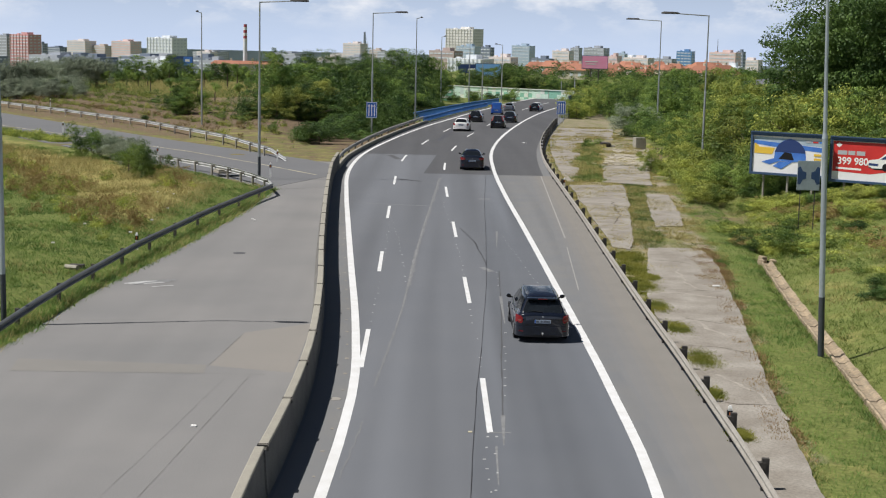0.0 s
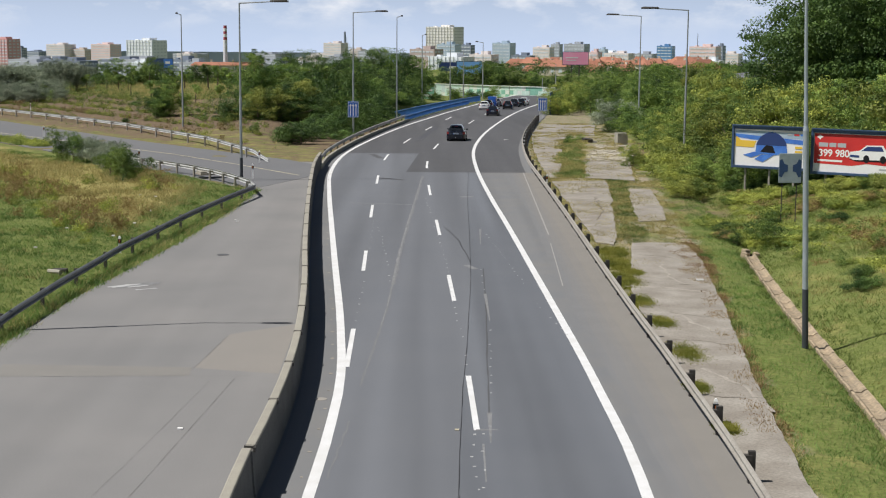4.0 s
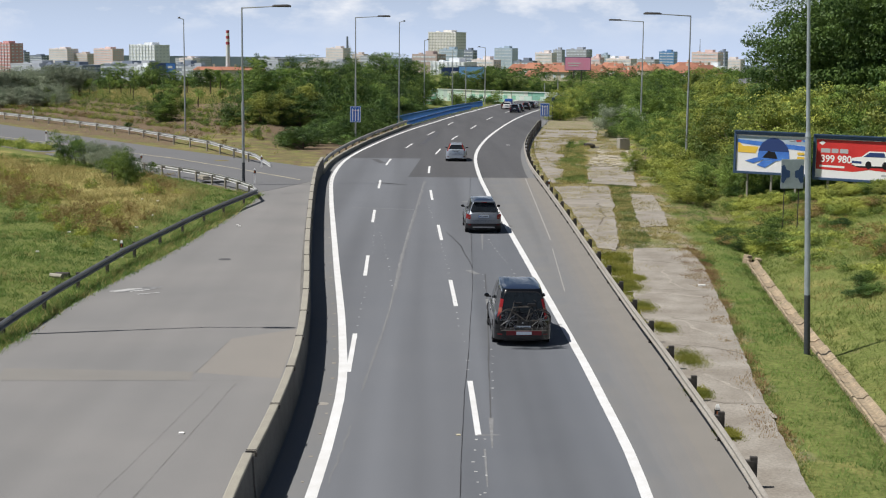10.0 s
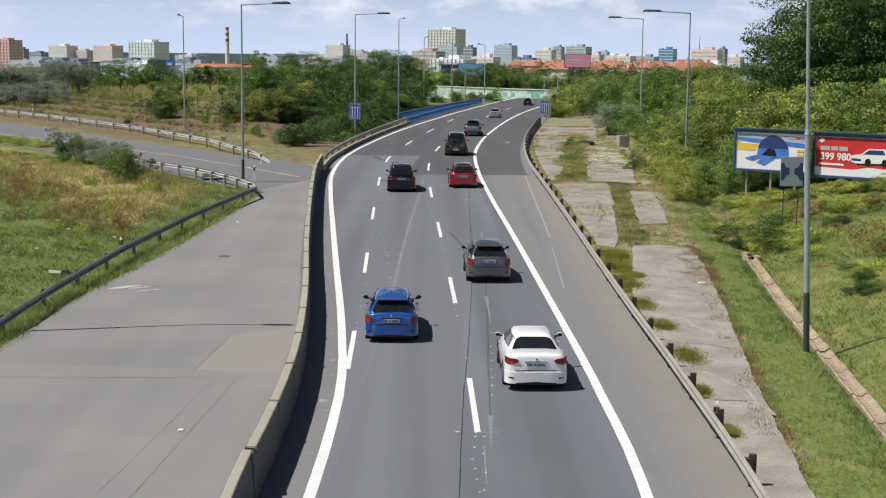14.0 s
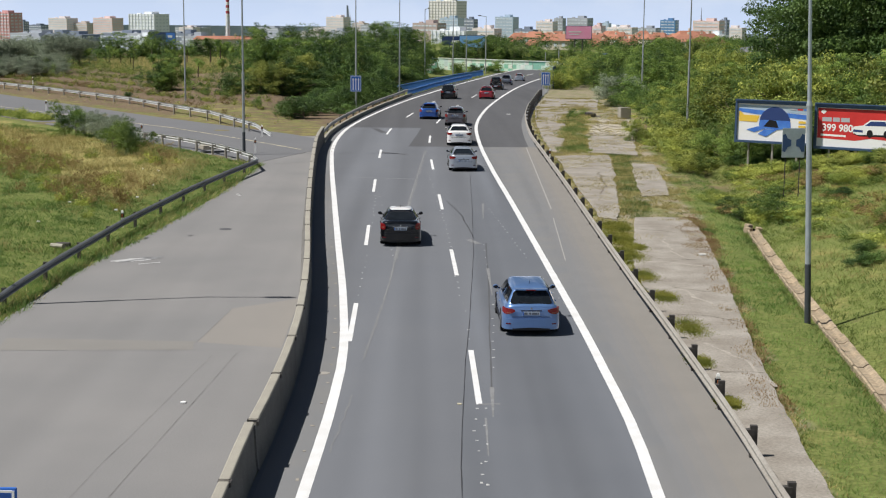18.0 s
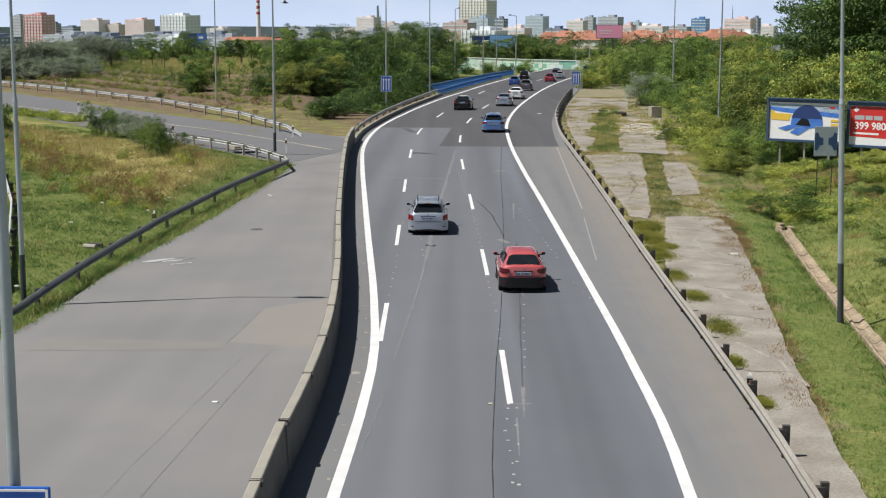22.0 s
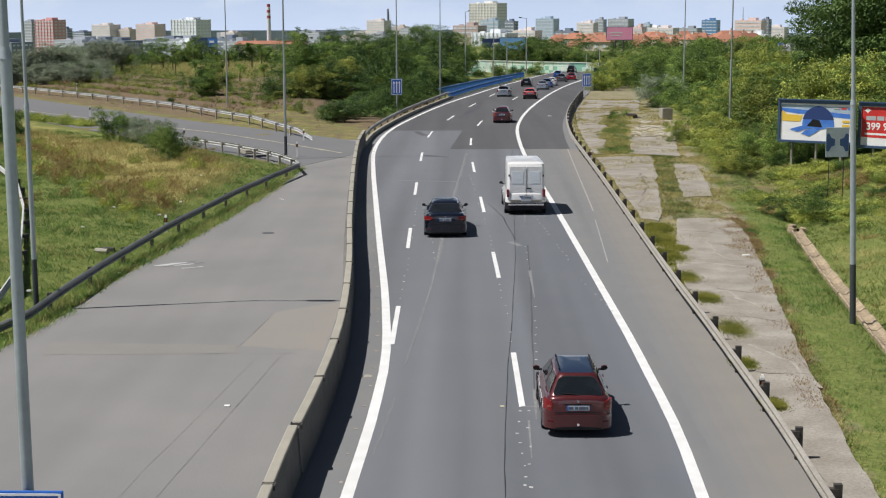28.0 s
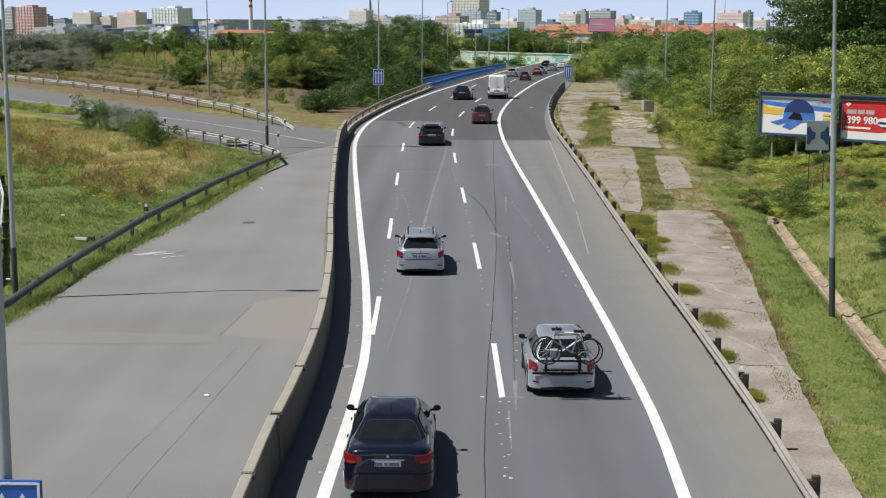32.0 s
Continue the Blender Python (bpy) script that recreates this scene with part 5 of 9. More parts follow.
    # rows of low planting on the mound
    for k, e in enumerate((11.0, 14.4, 17.8, 21.2, 24.4)):
        for y in np.arange(124, 206, 0.8):
            if r.random() < (0.06 if y > 160 else 0.42):
                continue
            base_x = float(side_road(y)) + e / 0.806
            if base_x < float(LINE_LEFT(y)) - 10:
                mass("mound", r.choice(["low", "rust", "low", "low"] if k < 2 else ["low", "low", "low", "low", "bush"]), base_x, y, (0.34, 0.50), (1.2, 1.9), 0.10)
    # shrubs on the meadow
    row("bush", [(-26.9, 107.6), (-26.0, 107.2)], (0.52, 0.62), (1.15, 1.3), 0.1)
    row("willow", [(-24.6, 107.0), (-23.2, 105.6), (-22.2, 102.8), (-21.6, 100.2)], (0.46, 0.54), (0.9, 1.05), 0.1)
    row("bush", [(-19.7, 95.0), (-18.9, 94.6), (-20.6, 97.6)], (0.42, 0.5), (1.15, 1.3), 0.1)
    row("bush", [(-20.9, 96.4)], (0.5, 0.55), (1.1, 1.2), 0.1)
    row("dark_bush", [(-36.2, 112.5), (-36.4, 109.5), (-35.6, 106)], (0.8, 0.95), (1.25, 1.45), 0.2)
    for _ in range(420):
        y = r.uniform(67, 104)
        x = r.uniform(-33, -13)
        off = (x + 23) * 0.867 + (y - 88.5) * 0.5
        if float(ramp_edge(y)) - x > 3.0 and (float(side_road(y)) - x) * -0.806 < -6 and (-4.6 + max(0, y - 80) * 0.12 < off < 1.2 or r.random() < 0.02):
            mass("meadow", r.choice(["rust", "rust", "low", "low"]), x, y, (0.26, 0.52), (1.2, 2.2))
    for _ in range(34):
        y = r.uniform(87.5, 100.5)
        mass("meadow", r.choice(["rust", "rust", "low"]), -15.7 - (y - 88) * 0.32 + r.gauss(0, 0.8), y, (0.25, 0.45), (0.8, 1.4))
    for _ in range(90):
        u = r.random()
        mass("meadow", "low", -44.5 + 11 * u + r.gauss(0, 0.5), 142.5 - 12.5 * u - 2.6 + r.gauss(0, 0.6), (0.35, 0.6), (0.9, 1.5))
    # woods towards the city
    far = []
    for i in range(1300):
        y = 236 + 240 * (i / 1300) ** 1.6
        x = r.uniform(-0.33 * y - 8, 0.33 * y + 20)
        if abs(x - float(LINE_MID(min(y, 420)))) < 13 or (x > 2 and x < 27 and y < 262):
            continue
        far.append((x, y))
    for x, y in far:
        h = 10.1 - (0.029 if x < 0 else 0.0285) * y - float(lie(x, y)) - r.uniform(0.2, 1.6)
        kind = r.choice(["mid_a", "mid_b", "mid_a", "mid_a", "mid_c"])
        if h > 1.0:
            wide = min(1.0, h / HEIGHTS[kind] * 1.5)
            mass("far", kind, x, y, (wide, wide), (h / HEIGHTS[kind] / wide,) * 2)
    belt(["mid_a", "mid_b", "mid_a"], [(-3, 262, 3.6), (4, 264, 3.8), (8, 267, 4.4), (11.5, 268, 5.2), (14, 268, 3.8), (19, 266, 3.0), (23, 262, 2.8)], 20, 0.8)
    belt(["mid_a", "mid_b"], [(-4, 300, 2.8), (5, 300, 3.2), (14, 300, 3.4), (24, 305, 2.4), (36, 310, 1.9), (50, 320, 1.6)], 22, 1.2)
    for _ in range(260):
        y = r.uniform(470, 880)
        mass("far", r.choice(["mid_a", "mid_b"]), r.uniform(-0.36, 0.0) * y, y, (1.3, 2.0), (0.12, 0.2))
    for _ in range(260):
        y = r.uniform(470, 900)
        mass("far", "mid_a", r.uniform(0.03, 0.22) * y, y, (0.8, 1.1), (0.45, 0.75))
    row(["bush", "dark_bush"], [(3.4, 222), (5.2, 223.5), (7.2, 225), (9.0, 226), (10.6, 227), (0.8, 219), (-1.6, 214), (-2.5, 208), (1.6, 221)], (0.55, 0.75), (0.7, 0.9), 0.2)
    scatter_plants(KINDS, spots)
    text = {"bank": ("bank_scrub", "tangled brambles and dock covering the bank", "scrub"), "mound": ("mound_planting", "rows of low shrubs planted on the earth mound", "shrubs"),
            "meadow": ("meadow_weeds", "rust-brown dock and thistles on the meadow", "weeds"), "far": ("far_woods", "belt of green woods before the city", "woods")}
    for (key, kind), where in joined.items():
        thicket(text[key][0], text[key][1], text[key][2], kind, where, *FINENESS[key], len(where))
    for k in KINDS.values():
        for o in list(k.children) + [k]:
            bpy.data.objects.remove(o)


plant_everything()


def grass_field(name, label, xs, ys, tall, mat, seed, blades=7, width=0.011):
    """Tufts of thin leaning blades as one cover."""
    rng = np.random.default_rng(seed)
    n = len(xs) * blades
    base = np.repeat(np.stack([xs, ys, lie(xs, ys) - 0.03], -1), blades, 0) + np.concatenate([rng.normal(0, 0.10, (n, 2)), np.zeros((n, 1))], 1)
    a, b = rng.uniform(0, 2 * math.pi, n), rng.uniform(0, 2 * math.pi, n)
    h = tall * rng.uniform(0.4, 1.3, n)
    out = np.stack([np.cos(a), np.sin(a), np.zeros_like(a)], -1)
    sid = np.stack([np.cos(b), np.sin(b), np.zeros_like(b)], -1) * width
    tip = base + out * (h * 0.75)[:, None] + np.array([0, 0, 1.0]) * h[:, None]
    v = np.stack([base - sid, base + sid, tip], 1).reshape(-1, 3)
    return tagged(new(name, bulk(name, v, np.arange(n * 3).reshape(-1, 3), mat)), label, "grass", kind="stuff")


def sow(seed, n, x0, x1, y0, y1, keep):
    rng = np.random.default_rng(seed)
    x, y = rng.uniform(x0, x1, n), rng.uniform(y0, y1, n)
    k = keep(x, y, rng.uniform(0, 1, n))
    return x[k], y[k]


def patchy(x, y, s):
    return np.array([noise.noise(Vector((a * s, b * s, 7.7))) for a, b in zip(x, y)])


def left_of_ramp(x, y):
    return ramp_edge(y) - x


def weed_row(x, y):
    return (x + 23) * 0.867 + (y - 88.5) * 0.5


in_meadow = lambda x, y: (left_of_ramp(x, y) > 0.05) & ((side_road(y) - x) * -0.806 < -5.6) & (x > -16 - 0.42 * (y - 47))
gx, gy = sow(21, 64000, -46, -10, 42, 126, lambda x, y, u: in_meadow(x, y) & (u < np.where((weed_row(x, y) > -1.5) & (left_of_ramp(x, y) > 4), 0.25, 0.95)))
mown = (weed_row(gx, gy) < -1.0) | (left_of_ramp(gx, gy) < 4.2)
grass_field("meadow_grass", "mown green meadow grass along the slip road", gx[mown], gy[mown], 0.15, GRASS_LUSH, 22, blades=8, width=0.014)
grass_field("unmown_grass", "pale unmown grass on the meadow", gx[~mown], gy[~mown], 0.17, GRASS_PALE, 62)
gx, gy = sow(33, 15000, -46, -10, 42, 126, lambda x, y, u: in_meadow(x, y) & (left_of_ramp(x, y) > 1.2) & (patchy(x, y, 0.45) + u * 0.5 > np.where(weed_row(x, y) < -1.5, 0.46, 0.2)))
grass_field("meadow_straw", "dry blades scattered through the meadow", gx, gy, 0.2, GRASS_DRY, 34)
gx, gy = sow(23, 34000, -46, -12, 62, 126, lambda x, y, u: in_meadow(x, y) & (left_of_ramp(x, y) > 3.0) & (weed_row(x, y) > -2.5) & (weed_row(x, y) < 10) & (patchy(x, y, 0.3) + u > 0.25))
grass_field("dry_grass", "straw-dry grass on the meadow", gx, gy, 0.36, GRASS_DRY, 24)
gx, gy = sow(25, 34000, 8, 22, 28, 105, lambda x, y, u: (x > SLAB_RIGHT(y) - 0.1) & (x < DITCH(y) + 0.1) & (u < 0.9))
grass_field("verge_grass", "green grass verge beside the stone channel", gx, gy, 0.12, GRASS_LUSH, 26)
gx, gy = sow(31, 2600, 8, 22, 28, 105, lambda x, y, u: (x > SLAB_RIGHT(y) - 0.2) & (x < DITCH(y) + 0.1) & (patchy(x, y, 0.5) + u * 0.5 > 0.35))
grass_field("verge_straw", "dry blades among the grass verge", gx, gy, 0.13, GRASS_DRY, 32)
gx, gy = sow(27, 36000, 11, 34, 30, 100, lambda x, y, u: (x > DITCH(y) + 1.0) & (u < 0.9))
grass_field("bank_grass", "unmown grass on the bank", gx, gy, 0.16, GRASS, 28)
gx, gy = sow(29, 12000, 11, 34, 30, 100, lambda x, y, u: (x > DITCH(y) + 1.0) & (patchy(x, y, 0.2) > 0.05))
grass_field("bank_dry_grass", "dry grass on the bank", gx, gy, 0.22, GRASS_DRY, 30)
gx, gy = sow(35, 9000, -14.6, -10.2, 42, 95, lambda x, y, u: (left_of_ramp(x, y) > -0.12) & (left_of_ramp(x, y) < 1.0) & (u < 0.9))
grass_field("edge_grass", "long bright grass grown over the edge of the slip road", gx, gy, 0.27, GRASS_LUSH, 36, width=0.014)
gx, gy = sow(37, 2200, -14.6, -10.2, 42, 95, lambda x, y, u: (left_of_ramp(x, y) > -0.1) & (left_of_ramp(x, y) < 0.9))
grass_field("edge_straw", "dry stalks among the long grass at the road's edge", gx, gy, 0.36, GRASS_DRY, 38)
in_gold = lambda x, y: ((side_road(y) - x) * -0.806 > 26.5) & ((side_road(y) - x) * -0.806 < 43) & (x < LINE_LEFT(y) - 14)
gx, gy = sow(39, 22000, -54, -14, 176, 214, lambda x, y, u: in_gold(x, y) & (patchy(x, y, 0.25) + u > 0.3))
grass_field("golden_weeds", "golden dry weeds along the crest of the mound", gx, gy, 0.55, GRASS_DRY, 40, blades=5, width=0.03)
gx, gy = sow(41, 9000, -54, -14, 176, 214, lambda x, y, u: in_gold(x, y))
grass_field("crest_weeds", "green weeds between the golden ones on the mound", gx, gy, 0.5, GRASS, 42, blades=5, width=0.03)
on_mound = lambda x, y: ((side_road(y) - x) * -0.806 > 8.5) & ((side_road(y) - x) * -0.806 < 27) & (x < LINE_LEFT(y) - 6)
gx, gy = sow(43, 5000, -58, -12, 124, 206, lambda x, y, u: on_mound(x, y) & (patchy(x, y, 0.35) + u * 0.5 > 0.5))
grass_field("mound_weeds", "patchy weeds over the bare earth of the mound", gx, gy, 0.34, GRASS, 44, blades=5, width=0.022)
gx, gy = sow(45, 2000, -58, -12, 124, 206, lambda x, y, u: on_mound(x, y) & (patchy(x, y, 0.5) + u * 0.5 > 0.42))
grass_field("mound_straw", "dry stalks over the bare earth of the mound", gx, gy, 0.36, GRASS_DRY, 46, blades=5, width=0.02)


MOSS = leaf_material("moss_mats", (0.150, 0.175, 0.024), (0.290, 0.290, 0.050), 0.3)
mat_spots = [(8.32, 45.6, 0.55, 1.5), (8.3, 50.6, 0.5, 1.2), (8.2, 54.7, 0.42, 1.3), (8.3, 59.3, 0.6, 2.0), (8.5, 64.0, 0.5, 1.9), (8.7, 67.4, 0.6, 1.3), (7.85, 41.0, 0.25, 0.8), (7.8, 36.6, 0.2, 0.6), (8.9, 61.4, 0.3, 0.8)]
mr = np.random.default_rng(51)
gx, gy = (np.concatenate(c) for c in zip(*[(x + rx * np.clip(mr.normal(0, 0.42, 900), -1.1, 1.3), y + ry * np.clip(mr.normal(0, 0.42, 900), -1.1, 1.1)) for x, y, rx, ry in mat_spots]))
moss = grass_field("moss_mats", "flat bright moss and weed mats at the rail's foot", gx, gy, 0.085, MOSS, 52, blades=9, width=0.022)
moss.location.z = 0.05
gx, gy = sow(53, 9000, 8.6, 13.2, 36, 71, lambda x, y, u: (x > SLAB_RIGHT(y) - 0.75) & (x < SLAB_RIGHT(y) + 0.15) & (patchy(x, y, 0.6) + u * 0.5 > 0.30))
edge_weeds = grass_field("edge_weeds", "rust-brown dry weeds on the edge of the slabs", gx, gy, 0.09, WEED_RUST, 54, blades=6, width=0.018)
edge_weeds.location.z = 0.06
gx, gy = sow(57, 26000, 8.0, 18.0, 69, 165, lambda x, y, u: (x > RAIL_RIGHT(y) + 0.6) & (x < SLAB_RIGHT(y) + 0.3) & (patchy(x, y, 0.35) * 0.8 + patchy(x, y, 1.1) * 0.6 + u * 0.45 > 0.34))
strip_weeds = grass_field("strip_weeds", "thin dry weeds rooted in the cracks of the slabs", gx, gy, 0.11, GRASS_DRY, 58, blades=5, width=0.02)
strip_weeds.location.z = 0.05
gx, gy = sow(55, 5200, 11.0, 12.9, 59, 70.4, lambda x, y, u: (x > 10.9 + (y - 59) * 0.085 + 0.3 * np.sin(y)) & (x < SLAB_RIGHT(y) + 0.2) & (patchy(x, y, 0.8) + u * 0.6 > 0.2))
slab_weeds = grass_field("slab_weeds", "thin brown weeds over the crumbled corner of a slab", gx, gy, 0.07, WEED_RUST, 56, blades=6, width=0.018)
slab_weeds.location.z = 0.06


# ------------------------------------------------------------------ the city on the skyline
# facade colours hold the distance haze: paler and bluer than the walls
WALLS = {
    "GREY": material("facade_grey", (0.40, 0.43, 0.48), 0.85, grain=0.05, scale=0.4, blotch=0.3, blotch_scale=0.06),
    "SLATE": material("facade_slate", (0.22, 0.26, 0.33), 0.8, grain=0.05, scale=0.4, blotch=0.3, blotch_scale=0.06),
    "SALMON": material("facade_salmon", (0.64, 0.37, 0.37), 0.85, grain=0.05, scale=0.4, blotch=0.3, blotch_scale=0.06),
    "CREAM": material("facade_cream", (0.76, 0.70, 0.69), 0.85, grain=0.05, scale=0.4, blotch=0.3, blotch_scale=0.06),
    "BEIGE": material("facade_beige", (0.62, 0.54, 0.50), 0.85, grain=0.05, scale=0.4, blotch=0.3, blotch_scale=0.06),
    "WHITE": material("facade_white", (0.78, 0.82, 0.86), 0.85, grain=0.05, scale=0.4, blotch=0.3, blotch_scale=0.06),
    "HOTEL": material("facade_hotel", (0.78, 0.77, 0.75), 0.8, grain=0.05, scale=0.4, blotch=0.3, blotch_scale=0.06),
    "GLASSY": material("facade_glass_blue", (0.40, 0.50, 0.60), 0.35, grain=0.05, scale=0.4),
    "BROWN": material("facade_brown", (0.46, 0.38, 0.36), 0.8, grain=0.05, scale=0.4),
    "PINKISH": material("facade_pink", (0.76, 0.60, 0.58), 0.85, grain=0.05, scale=0.4, blotch=0.3, blotch_scale=0.06),
    "BLUEGL": material("facade_blue", (0.12, 0.26, 0.48), 0.35, grain=0.05, scale=0.4),
}
# panes paled as well, since haze takes their contrast
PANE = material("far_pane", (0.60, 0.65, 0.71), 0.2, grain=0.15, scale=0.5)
PANE_WARM = material("far_pane_ochre", (0.48, 0.48, 0.45), 0.3, grain=0.15, scale=0.5)
TILE = material("roof_tile", (0.33, 0.145, 0.09), 0.85, grain=0.2, scale=1.5, blotch=0.5, blotch_scale=0.15, tint=(0.28, 0.12, 0.085), vary=0.2)
PLASTER = material("house_plaster", (0.58, 0.53, 0.44), 0.9, grain=0.1, scale=1, vary=0.2)
STACK_RED = material("stack_red", (0.36, 0.07, 0.09), 0.8, grain=0.1, scale=0.5)
STACK_WHITE = material("stack_white", (0.68, 0.68, 0.67), 0.8, grain=0.1, scale=0.5)

TOWERS = [  # x, y, width, top, storeys, bays, wall
    (-439, 1450, 14, -1.1, 13, 4, "GREY"), (-407, 1400, 24, 0.8, 13, 6, "SALMON"), (-472, 1700, 12, -11.1, 8, 4, "SLATE"),
    (-509, 1900, 23, -18.2, 6, 6, "SLATE"), (-454, 1800, 29, -7.9, 9, 7, "CREAM"), (-427, 1800, 22, -13.5, 7, 5, "BEIGE"),
    (-377, 1700, 28, -6.4, 10, 7, "PINKISH"), (-254, 1300, 29, 1.2, 12, 8, "WHITE"), (-244, 900, 17, -9.9, 4, 8, "GREY"),
    (-223, 905, 24, -8.8, 4, 10, "SLATE"), (-207, 950, 28, -9.5, 4, 12, "GREY"), (-157, 800, 12, -7.3, 3, 6, "WHITE"),
    (-129, 800, 15, -7.0, 3, 7, "GREY"), (-104, 1600, 22, -2.4, 9, 5, "CREAM"), (12, 1500, 32, 15.5, 18, 9, "HOTEL"),
    (14, 1150, 16, 0.8, 6, 6, "GLASSY"), (-4, 1000, 19, -1.3, 2, 6, "BROWN"), (9, 760, 20, -2.4, 2, 8, "WHITE"),
    (33, 1300, 11, -1.0, 3, 3, "SLATE"), (32, 900, 15, -3.2, 3, 6, "CREAM"), (67, 1350, 18, 0.8, 7, 5, "GLASSY"),
    (63, 1000, 14, -5.2, 3, 5, "SLATE"), (100, 1300, 16, -2.5, 6, 5, "CREAM"), (121, 1400, 9, -0.5, 8, 3, "GREY"),
    (134, 1350, 20, 0.3, 5, 6, "GREY"), (101, 900, 6, -1.3, 5, 3, "PINKISH"), (177, 1500, 8, -5.9, 4, 3, "GLASSY"),
    (241, 1500, 16, -2.2, 5, 4, "BLUEGL"), (224, 1200, 22, 0.0, 7, 8, "PINKISH"), (244, 1230, 6, 0.5, 7, 2, "SLATE"),
    (153, 800, 13, -4.2, 3, 6, "WHITE"), (-86, 1750, 16, -10.5, 4, 5, "BEIGE"), (-60, 1500, 26, -9.5, 3, 8, "GREY"),
    (160, 1250, 22, -6.5, 3, 6, "CREAM"), (190, 1300, 18, -7.5, 3, 6, "GREY"), (205, 1700, 30, -11.5, 4, 9, "WHITE"), (285, 1400, 22, -8.0, 4, 6, "CREAM"),
    (-330, 2000, 40, -21.0, 4, 9, "GREY"), (-290, 1750, 20, -17.0, 3, 6, "CREAM"), (-190, 1700, 34, -16.0, 3, 9, "GREY"), (-150, 2100, 40, -21.5, 3, 9, "CREAM"),
    (-292, 900, 26, -9.5, 4, 9, "SLATE"), (-262, 960, 30, -9.3, 4, 10, "GREY"), (-236, 920, 22, -8.6, 4, 8, "SLATE"), (-190, 900, 26, -8.0, 4, 9, "SLATE"), (-170, 860, 20, -7.0, 3, 7, "GREY"), (-143, 850, 16, -6.5, 3, 6, "SLATE"),
    (-90, 820, 18, -6.3, 3, 7, "GREY"), (-72, 860, 16, -6.0, 3, 6, "CREAM"), (-58, 900, 14, -5.6, 3, 5, "GREY"),
]
LOOKS = {"GREY": "grey concrete panel", "SLATE": "slate-grey", "SALMON": "salmon-red panel", "CREAM": "cream panel", "BEIGE": "beige", "WHITE": "pale white panel", "HOTEL": "tall cream ribbed", "GLASSY": "blue-grey glazed", "BROWN": "low brown", "PINKISH": "pinkish panel", "BLUEGL": "dark blue glass"}


def tower(x, y, w, top, storeys, bays, wall):
    ground_z = float(lie(x, y))
    h = max(storeys * 2.9 + 1, top - ground_z + 3)
    d = max(8.0, w * 0.7)
    turn = -28
    b = thing("apartment_building" if storeys > 4 else "city_building", (x, y, top - h), turn, LOOKS[wall] + " building with rows of windows on the skyline", "building", "city buildings")
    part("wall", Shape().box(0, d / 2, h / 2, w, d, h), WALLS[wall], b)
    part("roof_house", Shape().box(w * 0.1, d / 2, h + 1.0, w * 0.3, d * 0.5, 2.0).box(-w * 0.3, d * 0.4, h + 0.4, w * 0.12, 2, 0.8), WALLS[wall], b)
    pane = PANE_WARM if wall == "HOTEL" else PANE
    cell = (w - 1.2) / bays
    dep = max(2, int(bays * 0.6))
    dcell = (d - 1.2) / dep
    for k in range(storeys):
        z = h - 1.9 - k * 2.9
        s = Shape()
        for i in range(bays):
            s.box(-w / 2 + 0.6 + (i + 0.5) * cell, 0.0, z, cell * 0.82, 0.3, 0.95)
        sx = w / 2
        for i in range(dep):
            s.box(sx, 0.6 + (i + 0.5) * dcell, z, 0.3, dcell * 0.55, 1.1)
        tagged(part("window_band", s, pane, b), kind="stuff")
    if wall in ("HOTEL", "SALMON", "WHITE"):
        for i in range(bays + 1):
            part("pier", Shape().box(-w / 2 + 0.6 + i * cell, -0.25, h / 2, cell * 0.16, 0.5, h), WALLS[wall], b)
    return b


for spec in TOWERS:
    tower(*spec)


def row_house(x, y, w, d, h, rise, turn, z=None):
    z = float(lie(x, y)) if z is None else z
    b = thing("town_house", (x, y, z), turn, "plastered town house with an orange tiled roof", "house", "town houses")
    part("wall", Shape().box(0, 0, h / 2 - 2, w, d, h + 4), PLASTER, b)
    e = 0.5
    p = [(-w / 2 - e, -d / 2 - e, h - 0.1), (w / 2 + e, -d / 2 - e, h - 0.1), (w / 2 + e, d / 2 + e, h - 0.1), (-w / 2 - e, d / 2 + e, h - 0.1), (-w / 2 + 1.5, 0, h + rise), (w / 2 - 1.5, 0, h + rise)]
    part("roof", Shape().add(p, [(0, 1, 5, 4), (1, 2, 5), (2, 3, 4, 5), (3, 0, 4), (3, 2, 1, 0)]), TILE, b)
    part("chimney", Shape().box(w * 0.2, 0.6, h + rise * 0.8 + 0.5, 0.9, 0.7, 1.8), PLASTER, b)
    for i in range(3):
        part("window", Shape().box(-w * 0.3 + i * w * 0.3, -d / 2, h - 1.5, 1.1, 0.2, 1.4), PANE, b)
    return b


hr = random.Random(3)
for k in range(80):
    y = hr.uniform(520, 980)
    x = hr.uniform(0.058, 0.195) * y
    row_house(x, y, hr.uniform(6, 11), hr.uniform(6, 8.5), hr.uniform(3.6, 5.2), hr.uniform(2.0, 3.0), hr.uniform(-40, 40), -0.05 - 0.0162 * (y - 225) - hr.uniform(0.5, 3.5))
for k in range(3):
    row_house(-104 + k * 9, 690 + 8 * k, 13, 8, 2.4, 1.4, 4, -8.3 - 0.13 * k)


STACK_PALE = material("stack_pale", (0.66, 0.70, 0.74), 0.8, grain=0.1, scale=0.5)


